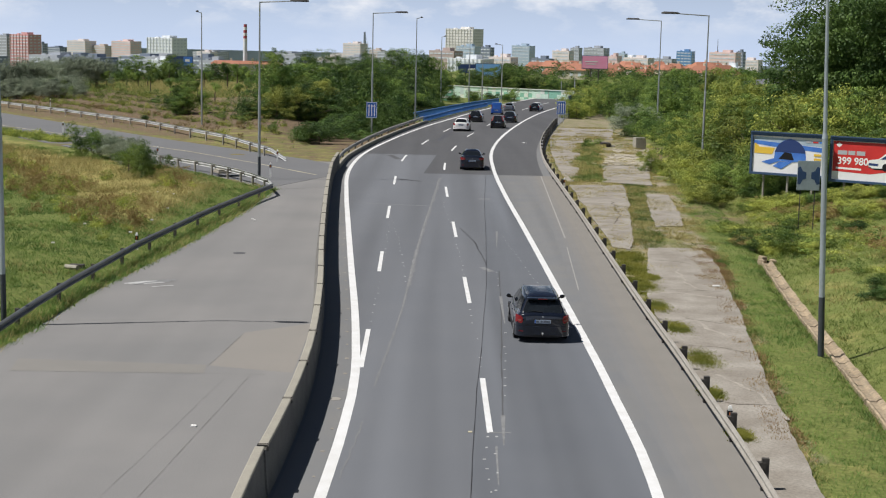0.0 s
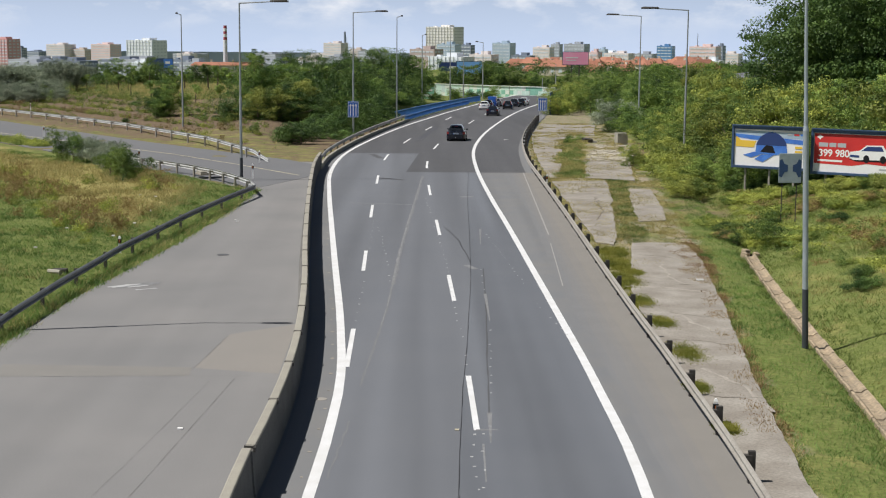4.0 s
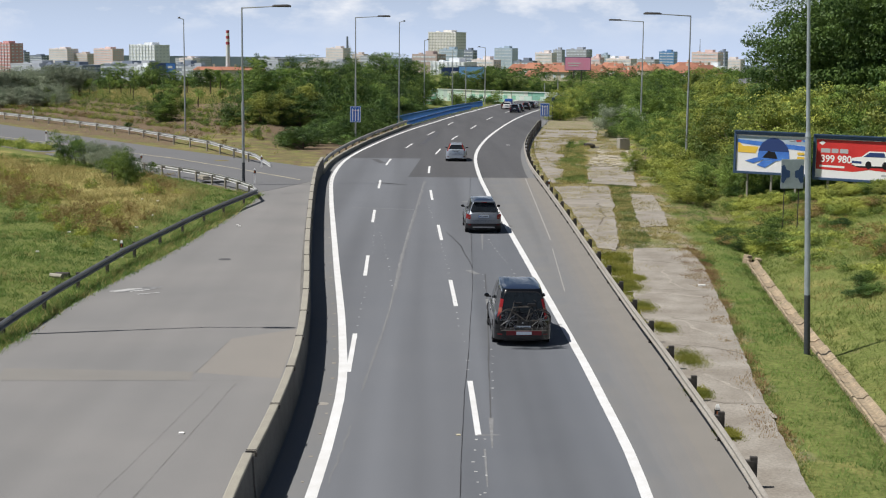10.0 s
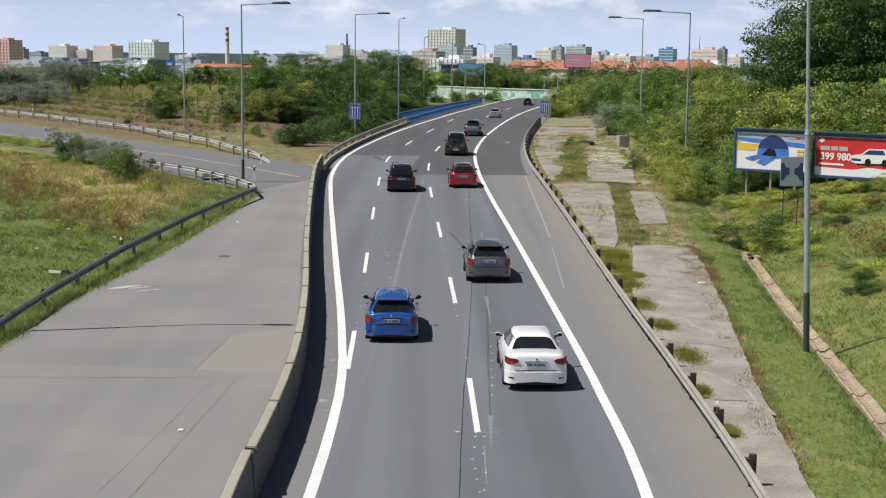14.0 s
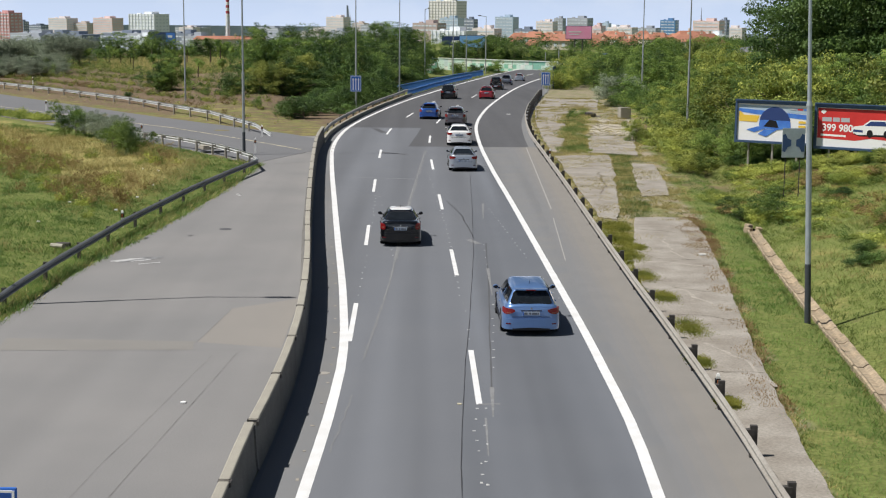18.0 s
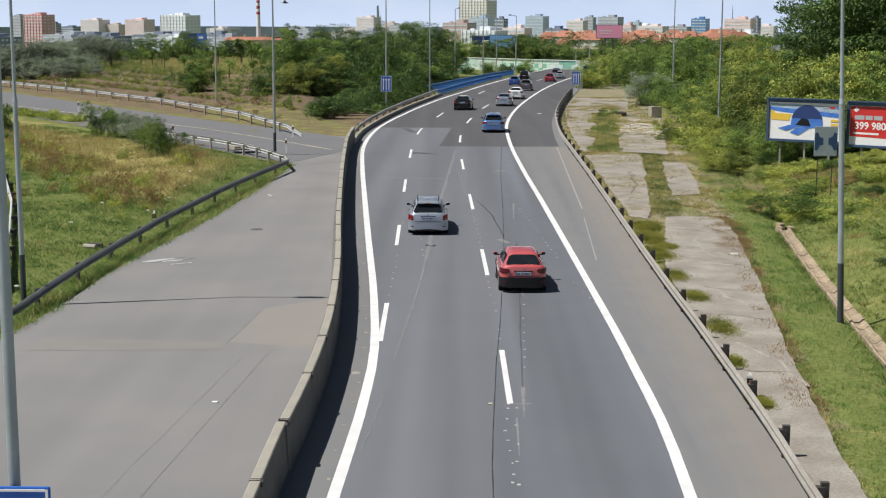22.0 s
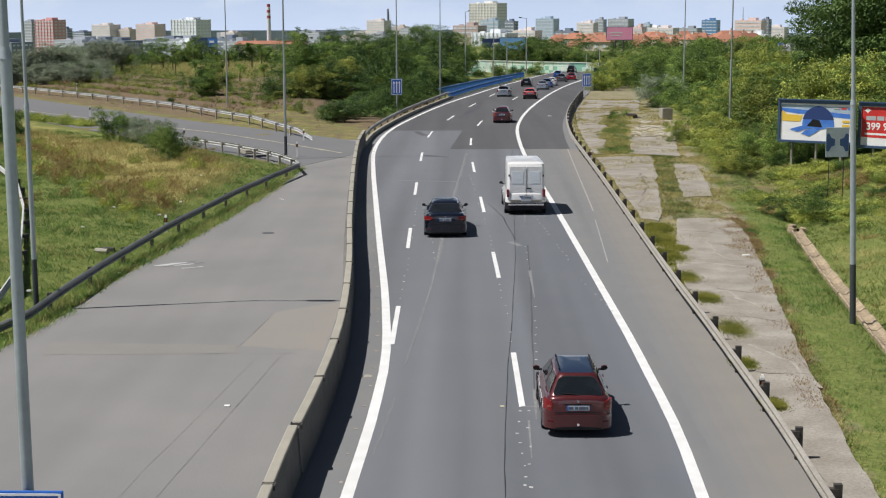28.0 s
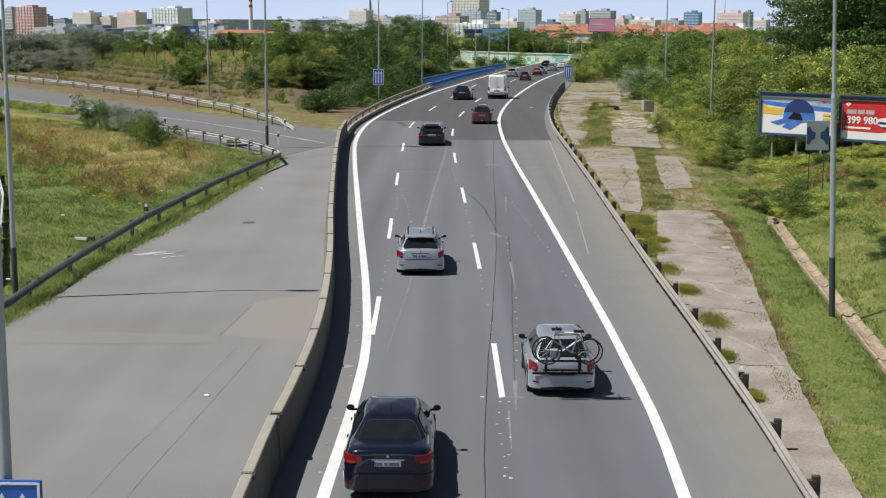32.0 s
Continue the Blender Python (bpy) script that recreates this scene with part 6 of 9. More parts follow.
def chimney_stack():
    c = thing("chimney_stack", (-96.1, 700, -12), 0, "tall slim chimney with red and white bands", "chimney")
    part("shaft", Shape().tube((0, 0, 0), (0, 0, 16.4), 1.15, 0.95, 14), STACK_PALE, c, smooth=True)
    for k in range(6):
        z = 16.4 + k * 1.35
        part("band", Shape().tube((0, 0, z), (0, 0, z + 1.35), 0.96 - 0.03 * k, 0.93 - 0.03 * k, 14), STACK_RED if k % 2 else STACK_WHITE, c, "red band" if k % 2 else "white band", smooth=True)
    return c


chimney_stack()


def pylon():
    p = thing("bridge_pylon", (-106.3, 1900, -45), 0, "slender grey cable-stayed bridge pylon", "pylon")
    part("mast", Shape().tube((0, 0, 0), (-0.8, 0, 55), 2.6, 1.2, 8), WALLS["SLATE"], p, smooth=True)
    for k in range(6):
        part("cable", Shape().tube((-0.7, 0, 52 - 5 * k), (14 - 1.2 * k, 0, 14), 0.16, 0.16, 4), STACK_WHITE, p)
    return p


pylon()


def far_board(x, y, z, w, h, mat, label, bars, posts):
    b = thing("billboard", (x, y, z), 0, label, "billboard", "distant billboards")
    part("frame", Shape().box(0, 0.1, h / 2, w + 0.3, 0.3, h + 0.3), BOARD_FRAME, b)
    part("poster", Shape().box(0, -0.06, h / 2, w, 0.04, h), mat, b)
    for u, v, a, c, m in bars:
        part("poster_bar", Shape().box(u * w / 2, -0.10, v * h, a * w, 0.03, c * h), m, b)
    for u in posts:
        part("leg", Shape().box(u * w / 2, 0.15, -3.9, 0.35, 0.35, 8.0), STEEL_BLACK, b)
    return b


AD_PINK = material("poster_pink", (0.93, 0.34, 0.56), 0.5, blotch=0.4, blotch_scale=0.5, tint=(0.85, 0.45, 0.62))
AD_SKY = material("poster_sky", (0.17, 0.40, 0.80), 0.5, blotch=0.6, blotch_scale=0.5, tint=(0.26, 0.46, 0.74))
far_board(9.3, 330, 0.4, 5.6, 3.15, AD_SKY, "blue billboard on a single post behind the noise wall", [(0.0, 0.08, 0.96, 0.1, AD_GREY), (0.2, 0.6, 0.4, 0.12, AD_HAZE)], (0.0,))
far_board(42.2, 420, 1.2, 7.2, 3.5, AD_PINK, "large pink billboard among the roofs", [(-0.3, 0.55, 0.5, 0.08, AD_WHITE), (-0.35, 0.35, 0.4, 0.06, AD_WHITE)], (-0.3, 0.3))
far_board(-74.0, 420, -0.6, 2.6, 2.6, AD_BLUE, "dark billboard with a blue square", [(-0.1, 0.6, 0.5, 0.25, AD_WHITE)], (0,))
far_board(-77.3, 420.4, -0.5, 3.8, 2.5, AD_NIGHT, "dark billboard seen beside trees", [], (0,))
far_board(6.0, 345, 1.2, 6.5, 1.8, AD_NIGHT, "dark blue arched sign board behind the bend", [(0.2, 0.4, 0.5, 0.3, AD_WHITE)], (-0.5, 0.5))
mast = thing("antenna_mast", (220.5, 1203, -2), 0, "thin antenna mast on a roof", "antenna")
part("pole", Shape().tube((0, 0, 0), (0, 0, 12.5), 0.35, 0.12, 6), STEEL_BLACK, mast)
direction = thing("direction_sign", (0.0, 225.0, -1.4), 0, "green and white direction sign seen beside the noise wall", "road sign")
part("plate", Shape().box(0, 0, 2.2, 1.9, 0.08, 2.6), PANEL_GREENS[2], direction)
part("bar", Shape().box(0, -0.05, 2.7, 1.5, 0.04, 0.3).box(0, -0.05, 1.9, 1.5, 0.04, 0.3), SIGN_WHITE, direction)
part("post", Shape().tube((-0.6, 0.08, -0.2), (-0.6, 0.08, 3.4), 0.05).tube((0.6, 0.08, -0.2), (0.6, 0.08, 3.4), 0.05), STEEL, direction)
# hills that close the view, the haze put into their blue-grey colour
hill = Shape()
hr = random.Random(8)
ring = []
for k in range(61):
    a = -1.2 + 2.4 * k / 60
    top = -52 + 12 * noise.noise(Vector((k * 0.23, 0.5, 0)))
    ring.append([(3900 * math.sin(a), 3900 * math.cos(a), -160), (3900 * math.sin(a), 3900 * math.cos(a), top), (4300 * math.sin(a), 4300 * math.cos(a), -160)])
hill.loft(ring, closed=False)
tagged(new("backdrop_hills", hill.mesh("backdrop_hills", material("far_hills", (0.26, 0.32, 0.40), 1.0, grain=0.1, scale=0.02, blotch=0.5, blotch_scale=0.01, tint=(0.30, 0.36, 0.42)), True)), "distant bluish hills behind the city", "hills", kind="structure")


PAINT_OLD = material("old_white_paint", (0.30, 0.295, 0.28), 0.85, grain=0.25, scale=30, blotch=0.7, blotch_scale=3, tint=(0.24, 0.235, 0.225))
# ------------------------------------------------------------------ marks, cracks and wear on the roads
def wander(name, pts, width, mat, parent, z=0.0108, seed=0, d=0.8, wob=0.05):
    """A thin irregular seam through some points."""
    rr = random.Random(seed)
    s, rings = Shape(), []
    dense = polyline([(p[0], p[1], 0) for p in pts], d)
    for i, p in enumerate(dense):
        q, r = dense[max(i - 1, 0)], dense[min(i + 1, len(dense) - 1)]
        t = Vector((r[0] - q[0], r[1] - q[1])).normalized()
        o = wob * noise.noise(Vector((i * 0.45, seed * 3.1, 0)))
        w = width * rr.uniform(0.55, 1.3) / 2
        x, y = p[0] + t.y * o, p[1] - t.x * o
        rings.append([(x - t.y * w, y + t.x * w, z), (x + t.y * w, y - t.x * w, z)])
    s.loft(rings, closed=False)
    return part(name, s, mat, parent)


wander("tar_seam", [(0.73, 31), (0.84, 34.6), (1.03, 40.2), (1.31, 46.2), (1.82, 59.3), (2.15, 72.9), (2.44, 87.8), (3.0, 106)], 0.019, TAR, road, seed=1, wob=0.02)
wander("tar_seam", [(0.73, 31), (0.6, 20), (0.7, 5)], 0.019, TAR, road, seed=2, wob=0.02)
wander("tar_seam", [(1.68, 37.4), (1.91, 44.6), (2.17, 52), (2.45, 62.3)], 0.05, ASPHALT_DARK, road, z=0.0034, seed=3, wob=0.02)
wander("tar_seam", [(0.9, 76), (1.54, 70.8), (1.97, 63.8)], 0.045, TAR, road, seed=4)
joint = curve((40.6, -1.91), (53.3, -1.46), (66.7, -1.27), (84.3, -0.84), (103, -0.35))
jr = random.Random(12)
FAINT = material("scoured_asphalt", (0.172, 0.177, 0.184), 0.85, grain=0.3, scale=18, blotch=0.6, blotch_scale=1.5, tint=(0.140, 0.147, 0.157))
wander("pale_joint", [(float(joint(q)), q) for q in range(41, 104, 3)], 0.085, FAINT, road, z=0.0046, seed=31, d=0.5, wob=0.04)
wander("pale_joint", [(float(joint(q)) + 0.05, q) for q in range(58, 104, 3)], 0.16, FAINT, road, z=0.0049, seed=32, d=0.5, wob=0.10)
y = 50.0
while y < 101:                       # the brightest scrapes along it
    d = jr.uniform(1.5, 4.5)
    wander("pale_joint", [(float(joint(q)) + jr.gauss(0, 0.015), q) for q in (y, y + d / 2, y + d)], jr.uniform(0.03, 0.06) * (1.5 if 56 < y < 78 else 0.8), PAINT_WORN, road, z=0.0053, seed=int(y * 7), d=0.25, wob=0.03)
    y += d + jr.uniform(0.1, 1.0)
for a, b, w in (((2.77, 75.1), (2.58, 69.4), 0.06), ((2.29, 56.1), (2.24, 50.7), 0.065), ((1.71, 38.1), (1.62, 35.2), 0.065), ((1.43, 35.1), (1.38, 32.0), 0.03)):
    a, b = Vector(a), Vector(b)          # worn to a wedge by the traffic
    part("old_dash", Shape().add([(a.x - w, a.y, 0.0052), (a.x + w, a.y, 0.0052), (b.x + 0.015, b.y, 0.0052), (b.x - 0.015, b.y, 0.0052)], [(0, 1, 2, 3)]), PAINT_WORN, road)
strip_between("chalk_mark", (1.29, 36.37), (1.86, 36.41), 0.10, PAINT_WORN, road, 0.0058)
wander("pale_scuff", [(-2.0, 37.2), (-2.1, 35), (-2.26, 32.2)], 0.05, FAINT, road, z=0.005, seed=71, d=0.25, wob=0.06)
strip_between("pale_scuff", (-4.6, 86.5), (-0.86, 85.75), 0.16, PAINT_WORN, road, 0.005)
strip_between("pale_scuff", (2.1, 90.0), (2.9, 90.2), 0.5, PAINT_WORN, road, 0.005)
strip_between("pale_scuff", (1.78, 62.6), (2.05, 62.7), 1.2, PAINT_WORN, road, 0.006)
strip_between("dark_scuff", (-3.7, 117.5), (-4.6, 121.5), 0.55, ASPHALT_DARK, road, 0.005)
strip_between("dark_scuff", (-1.6, 100.2), (-3.6, 101.8), 0.4, ASPHALT_DARK, road, 0.005)
wander("oil_stain", [(-0.7, 138), (0.1, 148), (0.9, 157)], 0.5, OIL, road, z=0.005, seed=77, wob=0.2)
strip_between("faded_line", (7.0, 105.9), (6.16, 73.1), 0.08, PAINT_OLD, shoulder)
strip_between("faded_line", (6.0, 70), (5.5, 58), 0.05, PAINT_OLD, shoulder)
strip_between("pale_spot", (7.3, 138.9), (7.65, 139.0), 0.5, PAINT_WHITE, shoulder, 0.006)
# scraped-off temporary dots
dots, rr = Shape(), random.Random(9)
for pts, gap in (([(-0.1, 89), (0.21, 82), (0.7, 68.8), (0.86, 63.6), (1.06, 52), (1.22, 48), (1.22, 43.8)], 1.15), ([(1.24, 36), (1.1, 34), (1.19, 31.5), (1.2, 27)], 0.75), ([(1.45, 36), (1.35, 33), (1.3, 30)], 1.1),
                 ([(2.17, 49), (2.02, 44.7), (1.84, 40.3)], 1.0), ([(-3.0, 81), (-2.24, 72), (-1.7, 63), (-1.5, 58.9)], 1.05), ([(-2.52, 60), (-2.53, 53.7), (-2.47, 50.5)], 1.1),
                 ([(3.0, 74), (3.27, 69), (3.91, 59.6), (4.3, 52.3), (4.76, 48.4)], 0.9), ([(-2.9, 78), (-2.7, 68), (-2.62, 62)], 1.2), ([(2.3, 62), (2.25, 57)], 1.4)):
    for p in polyline([(q[0], q[1], 0) for q in pts], gap):
        if rr.random() < 0.88:
            dots.box(p[0] + rr.uniform(-0.04, 0.04), p[1] + rr.uniform(-0.1, 0.1), 0.0065, rr.uniform(0.04, 0.085), rr.uniform(0.05, 0.11), 0.003)
tagged(part("paint_dots", dots, PAINT_DOT, road), kind="stuff")
part("leaf_litter", Shape().box(0.8, 36.38, 0.010, 0.11, 0.13, 0.012), PAINT_YELLOW, road)
# side road and slip road
CRACK = material("asphalt_crack", (0.150, 0.145, 0.136), 0.95, grain=0.2, scale=30)
wander("faded_line", [(-44.9, 147.2), (-29.6, 129.9), (-21.4, 120.8), (-15.1, 112.1), (-9.1, 103.06)], 0.2, PAINT_YELLOW, side, z=0.018, seed=6, wob=0.02)
wander("crack", [(-5.63, 41.85), (-6.1, 35.6), (-6.45, 31.2), (-6.6, 29.2), (-7.0, 22)], 0.009, CRACK, ramp, seed=9, wob=0.02)
wander("crack", [(-6.32, 41.5), (-6.75, 36.5), (-7.29, 30.85), (-7.6, 26)], 0.006, CRACK, ramp, seed=10, wob=0.02)
wander("crack", [(-12.72, 41.95), (-9.0, 42.1), (-5.17, 42.19)], 0.012, CRACK, ramp, seed=11, wob=0.03)
wander("crack", [(-6.62, 48.0), (-7.03, 43.2)], 0.010, CRACK, ramp, seed=14, wob=0.02)
wander("crack", [(-10.7, 93.3), (-9.2, 94.0), (-7.8, 94.9)], 0.06, CRACK, ramp, seed=12)
LIGHT_PATCH = material("asphalt_bleached", (0.228, 0.215, 0.198), 0.9, grain=0.14, scale=45, blotch=0.5, blotch_scale=0.5, tint=(0.205, 0.196, 0.182), bump=0.1)
DIM_PATCH = material("asphalt_stained", (0.192, 0.186, 0.175), 0.9, grain=0.14, scale=45, blotch=0.6, blotch_scale=0.6, tint=(0.215, 0.208, 0.194), bump=0.1)
for lvl, (pts, m) in enumerate((([(-7.0, 43.2), (-4.4, 42.5), (-4.5, 50.0), (-6.6, 48.2)], LIGHT_PATCH), ([(-12.7, 42.0), (-7.0, 42.2), (-7.1, 43.3), (-12.9, 43.6)], DIM_PATCH))):
    part("worn_patch", Shape().add([(x, y, 0.0024 + 0.0012 * lvl) for x, y in pts], [(0, 1, 2, 3)]), m, ramp)
for k in range(11):                  # remains of a worn arrow
    x, y, d = -11.6 + rr.gauss(0, 0.42), 57.6 + rr.gauss(0, 0.42), rr.uniform(0.25, 0.75)
    wander("paint_scuff", [(x - d, y - d * rr.uniform(0.5, 0.9)), (x, y), (x + d, y + d * rr.uniform(0.3, 0.7))], rr.uniform(0.14, 0.34), PAINT_DOT if k % 3 else PAINT_WORN, ramp, z=0.006 + 0.0004 * k, seed=60 + k, d=0.18, wob=0.12)
part("manhole_cover", Shape().tube((-9.28, 65.8, -0.02), (-9.28, 65.8, 0.008), 0.29, 0.29, 16), ASPHALT_DARK, ramp)
for x, y in ((-6.29, 36.34), (-10.14, 77.5), (-10.3, 78.0),):
    part("litter", Shape().box(x, y, 0.02, 0.14, 0.12, 0.03), SIGN_WHITE, ramp)
# drain and dirt at the barrier's foot
grit = Shape()
for y in np.arange(20, 108, 2.05):
    grit.box(float(WALL(y)) + 0.98 + rr.uniform(-0.05, 0.05), y, 0.006, rr.uniform(0.06, 0.12), rr.uniform(0.08, 0.18), 0.006)
tagged(part("grit", grit, SLAB, road), kind="stuff")
patch("edge_dust", offset(WALL, 0.22), lambda y: LINE_LEFT(y) - 0.14, 0, 122, SHOULDER, road, 0.0021)


# ------------------------------------------------------------------ broken slabs, channel and posts on the right
def ragged_slab(corners, mat, parent, seed, z=0.02, fray=1.0):
    """A broken slab: its edges frayed at two scales."""
    ring = []
    n = len(corners)
    for i in range(n):
        a, b = Vector(corners[i]), Vector(corners[(i + 1) % n])
        m = max(2, int((b - a).length / 0.22))
        for k in range(m):
            p = a.lerp(b, k / m)
            f = noise.noise(Vector((p.x * 0.5, p.y * 0.5, seed))) * 0.17 * fray + noise.noise(Vector((p.x * 2.3, p.y * 2.3, seed + 7))) * 0.05
            q = noise.noise(Vector((p.x * 0.6, p.y * 0.6, seed + 3))) * 0.22 * fray + noise.noise(Vector((p.x * 2.9, p.y * 2.9, seed + 9))) * 0.06
            ring.append((p.x + f, p.y + q))
    k = len(ring)
    v = [(x, y, z) for x, y in ring] + [(x, y, z - 0.12) for x, y in ring]
    return part("slab", Shape().add(v, [tuple(range(k))] + [(i, (i + 1) % k, k + (i + 1) % k, k + i) for i in range(k)]), mat, parent)


slabs = thing("old_pavement", label="strip of broken pale pavement slabs with weeds behind the guard rail", category="pavement", kind="structure")
slab_list = (
    [(7.5, 14), (8.2, 14), (8.6, 31.2), (8.95, 34.5), (9.25, 37.8), (9.55, 40.5), (10.05, 44.6), (10.75, 50.5), (11.6, 57.8), (12.3, 64), (12.6, 69.5), (12.4, 70.4), (10.0, 70.3), (9.5, 66.9), (8.8, 62), (8.1, 57), (7.75, 48), (7.6, 36)],
    [(11.5, 78.4), (13.1, 79.0), (13.9, 86), (14.6, 94.8), (13.2, 95.2), (12.3, 87)],
    [(8.3, 70.5), (9.1, 69.6), (9.7, 74), (10.4, 80.3), (11.4, 90), (12.4, 100.6), (8.6, 100.0), (8.45, 86)],
    [(8.7, 102.0), (9.4, 102.4), (10.2, 111), (11.8, 127.4), (13.6, 144), (14.6, 149), (16.6, 145.5), (18.6, 162), (12.9, 165), (10.9, 152), (9.4, 130), (8.7, 112)],
    [(11.2, 102.6), (14.4, 100.8), (16.1, 115.4), (12.6, 116.0)],
)
for i, c in enumerate(slab_list):
    ragged_slab(c, SLAB, slabs, 40 + i, fray=0.5 if i == 0 else 0.85)
CREVICE = material("slab_crevice", (0.125, 0.105, 0.080), 0.95, grain=0.3, scale=12)
SCOUR = material("slab_scour", (0.345, 0.318, 0.275), 0.95, grain=0.25, scale=16, blotch=0.8, blotch_scale=1.2, tint=(0.27, 0.25, 0.22))
for i, (pts, w, m) in enumerate((([(8.0, 57.9), (9.5, 57.7), (11.2, 56.6)], 0.16, SCOUR), ([(9.2, 58.6), (11.3, 58.2)], 0.04, CREVICE), ([(9.1, 52.1), (9.5, 50.2), (9.9, 49.0)], 0.14, SCOUR), ([(8.9, 52.4), (10.0, 51.4), (10.7, 52.0), (11.0, 52.1)], 0.05, CREVICE),
        ([(8.2, 47.6), (9.4, 47.2), (10.3, 46.4)], 0.05, CREVICE), ([(9.8, 66.4), (11.2, 65.4), (12.2, 65.7)], 0.06, CREVICE), ([(8.4, 43.4), (9.2, 41.0), (9.3, 38.2)], 0.12, SCOUR), ([(10.4, 63.8), (10.1, 60.5), (10.6, 58.4)], 0.10, SCOUR), ([(8.0, 40.0), (9.4, 39.7)], 0.04, CREVICE), ([(9.3, 79), (10.1, 83), (10.4, 90)], 0.08, CREVICE), ([(8.7, 88.0), (11.0, 87.4)], 0.08, CREVICE))):
    wander("slab_crack", pts, w, m, slabs, z=0.024 + 0.0006 * i, seed=90 + i, d=0.3, wob=0.22)
part("litter", Shape().box(11.3, 59.4, 0.05, 0.3, 0.16, 0.05), SIGN_WHITE, slabs, "scrap of white litter")
rubble = thing("rubble_patch", label="bleached rubble and concrete crumbs on bare earth", category="rubble", kind="stuff")
rs = Shape()
rr = random.Random(15)
for _ in range(420):
    u, w = rr.random(), rr.random()
    y = 115 + 18 * u
    x = 12.3 + 3.1 * u + w * (4.2 - 1.0 * u)
    s = rr.uniform(0.08, 0.42)
    rs.box(x, y, 0.0, s, s * rr.uniform(0.6, 1.4), rr.uniform(0.08, 0.2), None)
part("crumbs", rs, DEBRIS, rubble)
for i, c in enumerate(([(12.7, 118.5), (16.4, 116.4), (17.4, 124), (14.0, 124.5)], [(14.6, 126), (17.6, 125.2), (18.6, 133), (15.6, 133)])):
    ragged_slab(c, DEBRIS, slabs, 60 + i, 0.03)
block = thing("concrete_block", (17.75, 133.6, 0.0), 12, "grey concrete block standing on the old pavement", "concrete block")
part("cube", Shape().box(0, 0, 0.5, 1.0, 0.9, 1.2), CONCRETE, block, bevel=0.05)
heap = thing("rubble_heap", (14.9, 136.2, 0.0), 0, "dark heap of broken concrete beside the pavement", "rubble")
part("stone", Shape().box(0, 0, 0.15, 0.9, 0.6, 0.5, pose(0, 0, 0, 8, 4, 20)), STEEL_BLACK, heap, bevel=0.06)
part("stone", Shape().box(0.6, 0.5, 0.1, 0.6, 0.5, 0.4, pose(0, 0, 0, -6, 9, -15)), CONCRETE, heap, bevel=0.05)

channel = thing("drain_channel", label="sunken drain channel of pale stone blocks along the verge", category="drain channel", kind="structure")
y = 24.0
k = 0
while y < 92:
    ring = []
    for v in (y + 0.01, y + 0.985):
        x = float(DITCH(v)) + 0.1
        prof = [(0.0, -0.07), (0.06, -0.05), (0.15, -0.12), (0.32, -0.125), (0.42, -0.04), (0.50, -0.03), (0.50, -0.35), (0.0, -0.35)]
        ring.append([(x + u + 0.014 * math.sin(k * 1.7), v, w + 0.012 * math.sin(k * 2.3)) for u, w in prof])
    if y < 66.5 or 71 < y < 75:
        part("channel_block", Shape().loft(ring), CHANNEL, channel)
    y += 1.0
    k += 1

culvert = thing("culvert_head", (float(DITCH(67.3)) + 0.35, 67.3, -0.25), 20, "broken pale stone head of a culvert in the ditch", "culvert")
for a, b, c, d in ((-0.34, 0.0, 0.16, 24), (0.34, 0.1, 0.18, -18), (0.0, 0.3, 0.26, 4)):
    part("stone", Shape().box(a, b, c / 2, 0.28, 0.36, c + 0.2, pose(0, 0, 0, 4, 6, d)), CHANNEL, culvert, bevel=0.05)
part("pipe_mouth", Shape().tube((0, -0.1, 0.06), (0, 0.2, 0.06), 0.17, 0.17, 12), BLACK, culvert, "dark pipe mouth")

REFLECT = material("orange_reflector", (0.45, 0.14, 0.05), 0.3)


def delineator(x, y, tall=1.0, tilt=0.0):
    d = thing("marker_post", (x, y, float(lie(x, y))), 0, "white roadside marker post with a black band", "marker post", "marker posts")
    d.matrix_basis = d.matrix_basis @ Matrix.Rotation(tilt, 4, "Y")
    prof = [(-0.06, -0.04), (0.06, -0.04), (0.045, 0.05), (-0.045, 0.05)]
    part("post", Shape().loft([[(a, b, -0.2) for a, b in prof], [(a, b, tall) for a, b in prof], [(a * 0.5, b * 0.5, tall + 0.08) for a, b in prof]]), SIGN_WHITE, d)
    part("band", Shape().box(0, 0.0, tall - 0.16, 0.135, 0.11, 0.2), BLACK, d, "black band")
    part("reflector", Shape().box(0, -0.055, tall - 0.16, 0.05, 0.012, 0.13), REFLECT, d, "orange reflector")
    return d


for x, y, t in ((7.6, 37.2, 0.62), (-14.0, 66.0, 0.72), (-12.05, 100.6, 1.0), (-21.9, 111.0, 1.1), (-36.4, 139, 1.0), (-13.0, 113.0, 0.9), (7.95, 96.5, 0.8), (-46.5, 172, 1.1)):
    delineator(x, y, t)
part("drain_lid", Shape().tube((-2.91, 39.5, -0.02), (-2.91, 39.5, 0.007), 0.17, 0.17, 14), STEEL_DULL, road)
drain_cover = thing("concrete_cover", (-15.1, 100.9, 0.3), 25, "pale concrete drain cover lying in the grass", "drain cover")
part("lid", Shape().box(0, 0, 0.1, 1.5, 1.1, 0.2), CONCRETE, drain_cover, bevel=0.03)
part("frame", Shape().box(0.1, 0.0, 0.0, 1.8, 1.3, 0.12), SLAB, drain_cover, bevel=0.02)
junk = thing("broken_pipe", (-15.6, 59.8, 0.05), 0, "broken concrete pipe pieces lying in the meadow grass", "rubble")
part("piece", Shape().tube((-0.1, 0.2, 0.1), (0.5, -0.2, 0.14), 0.11, 0.10, 8), CONCRETE, junk)
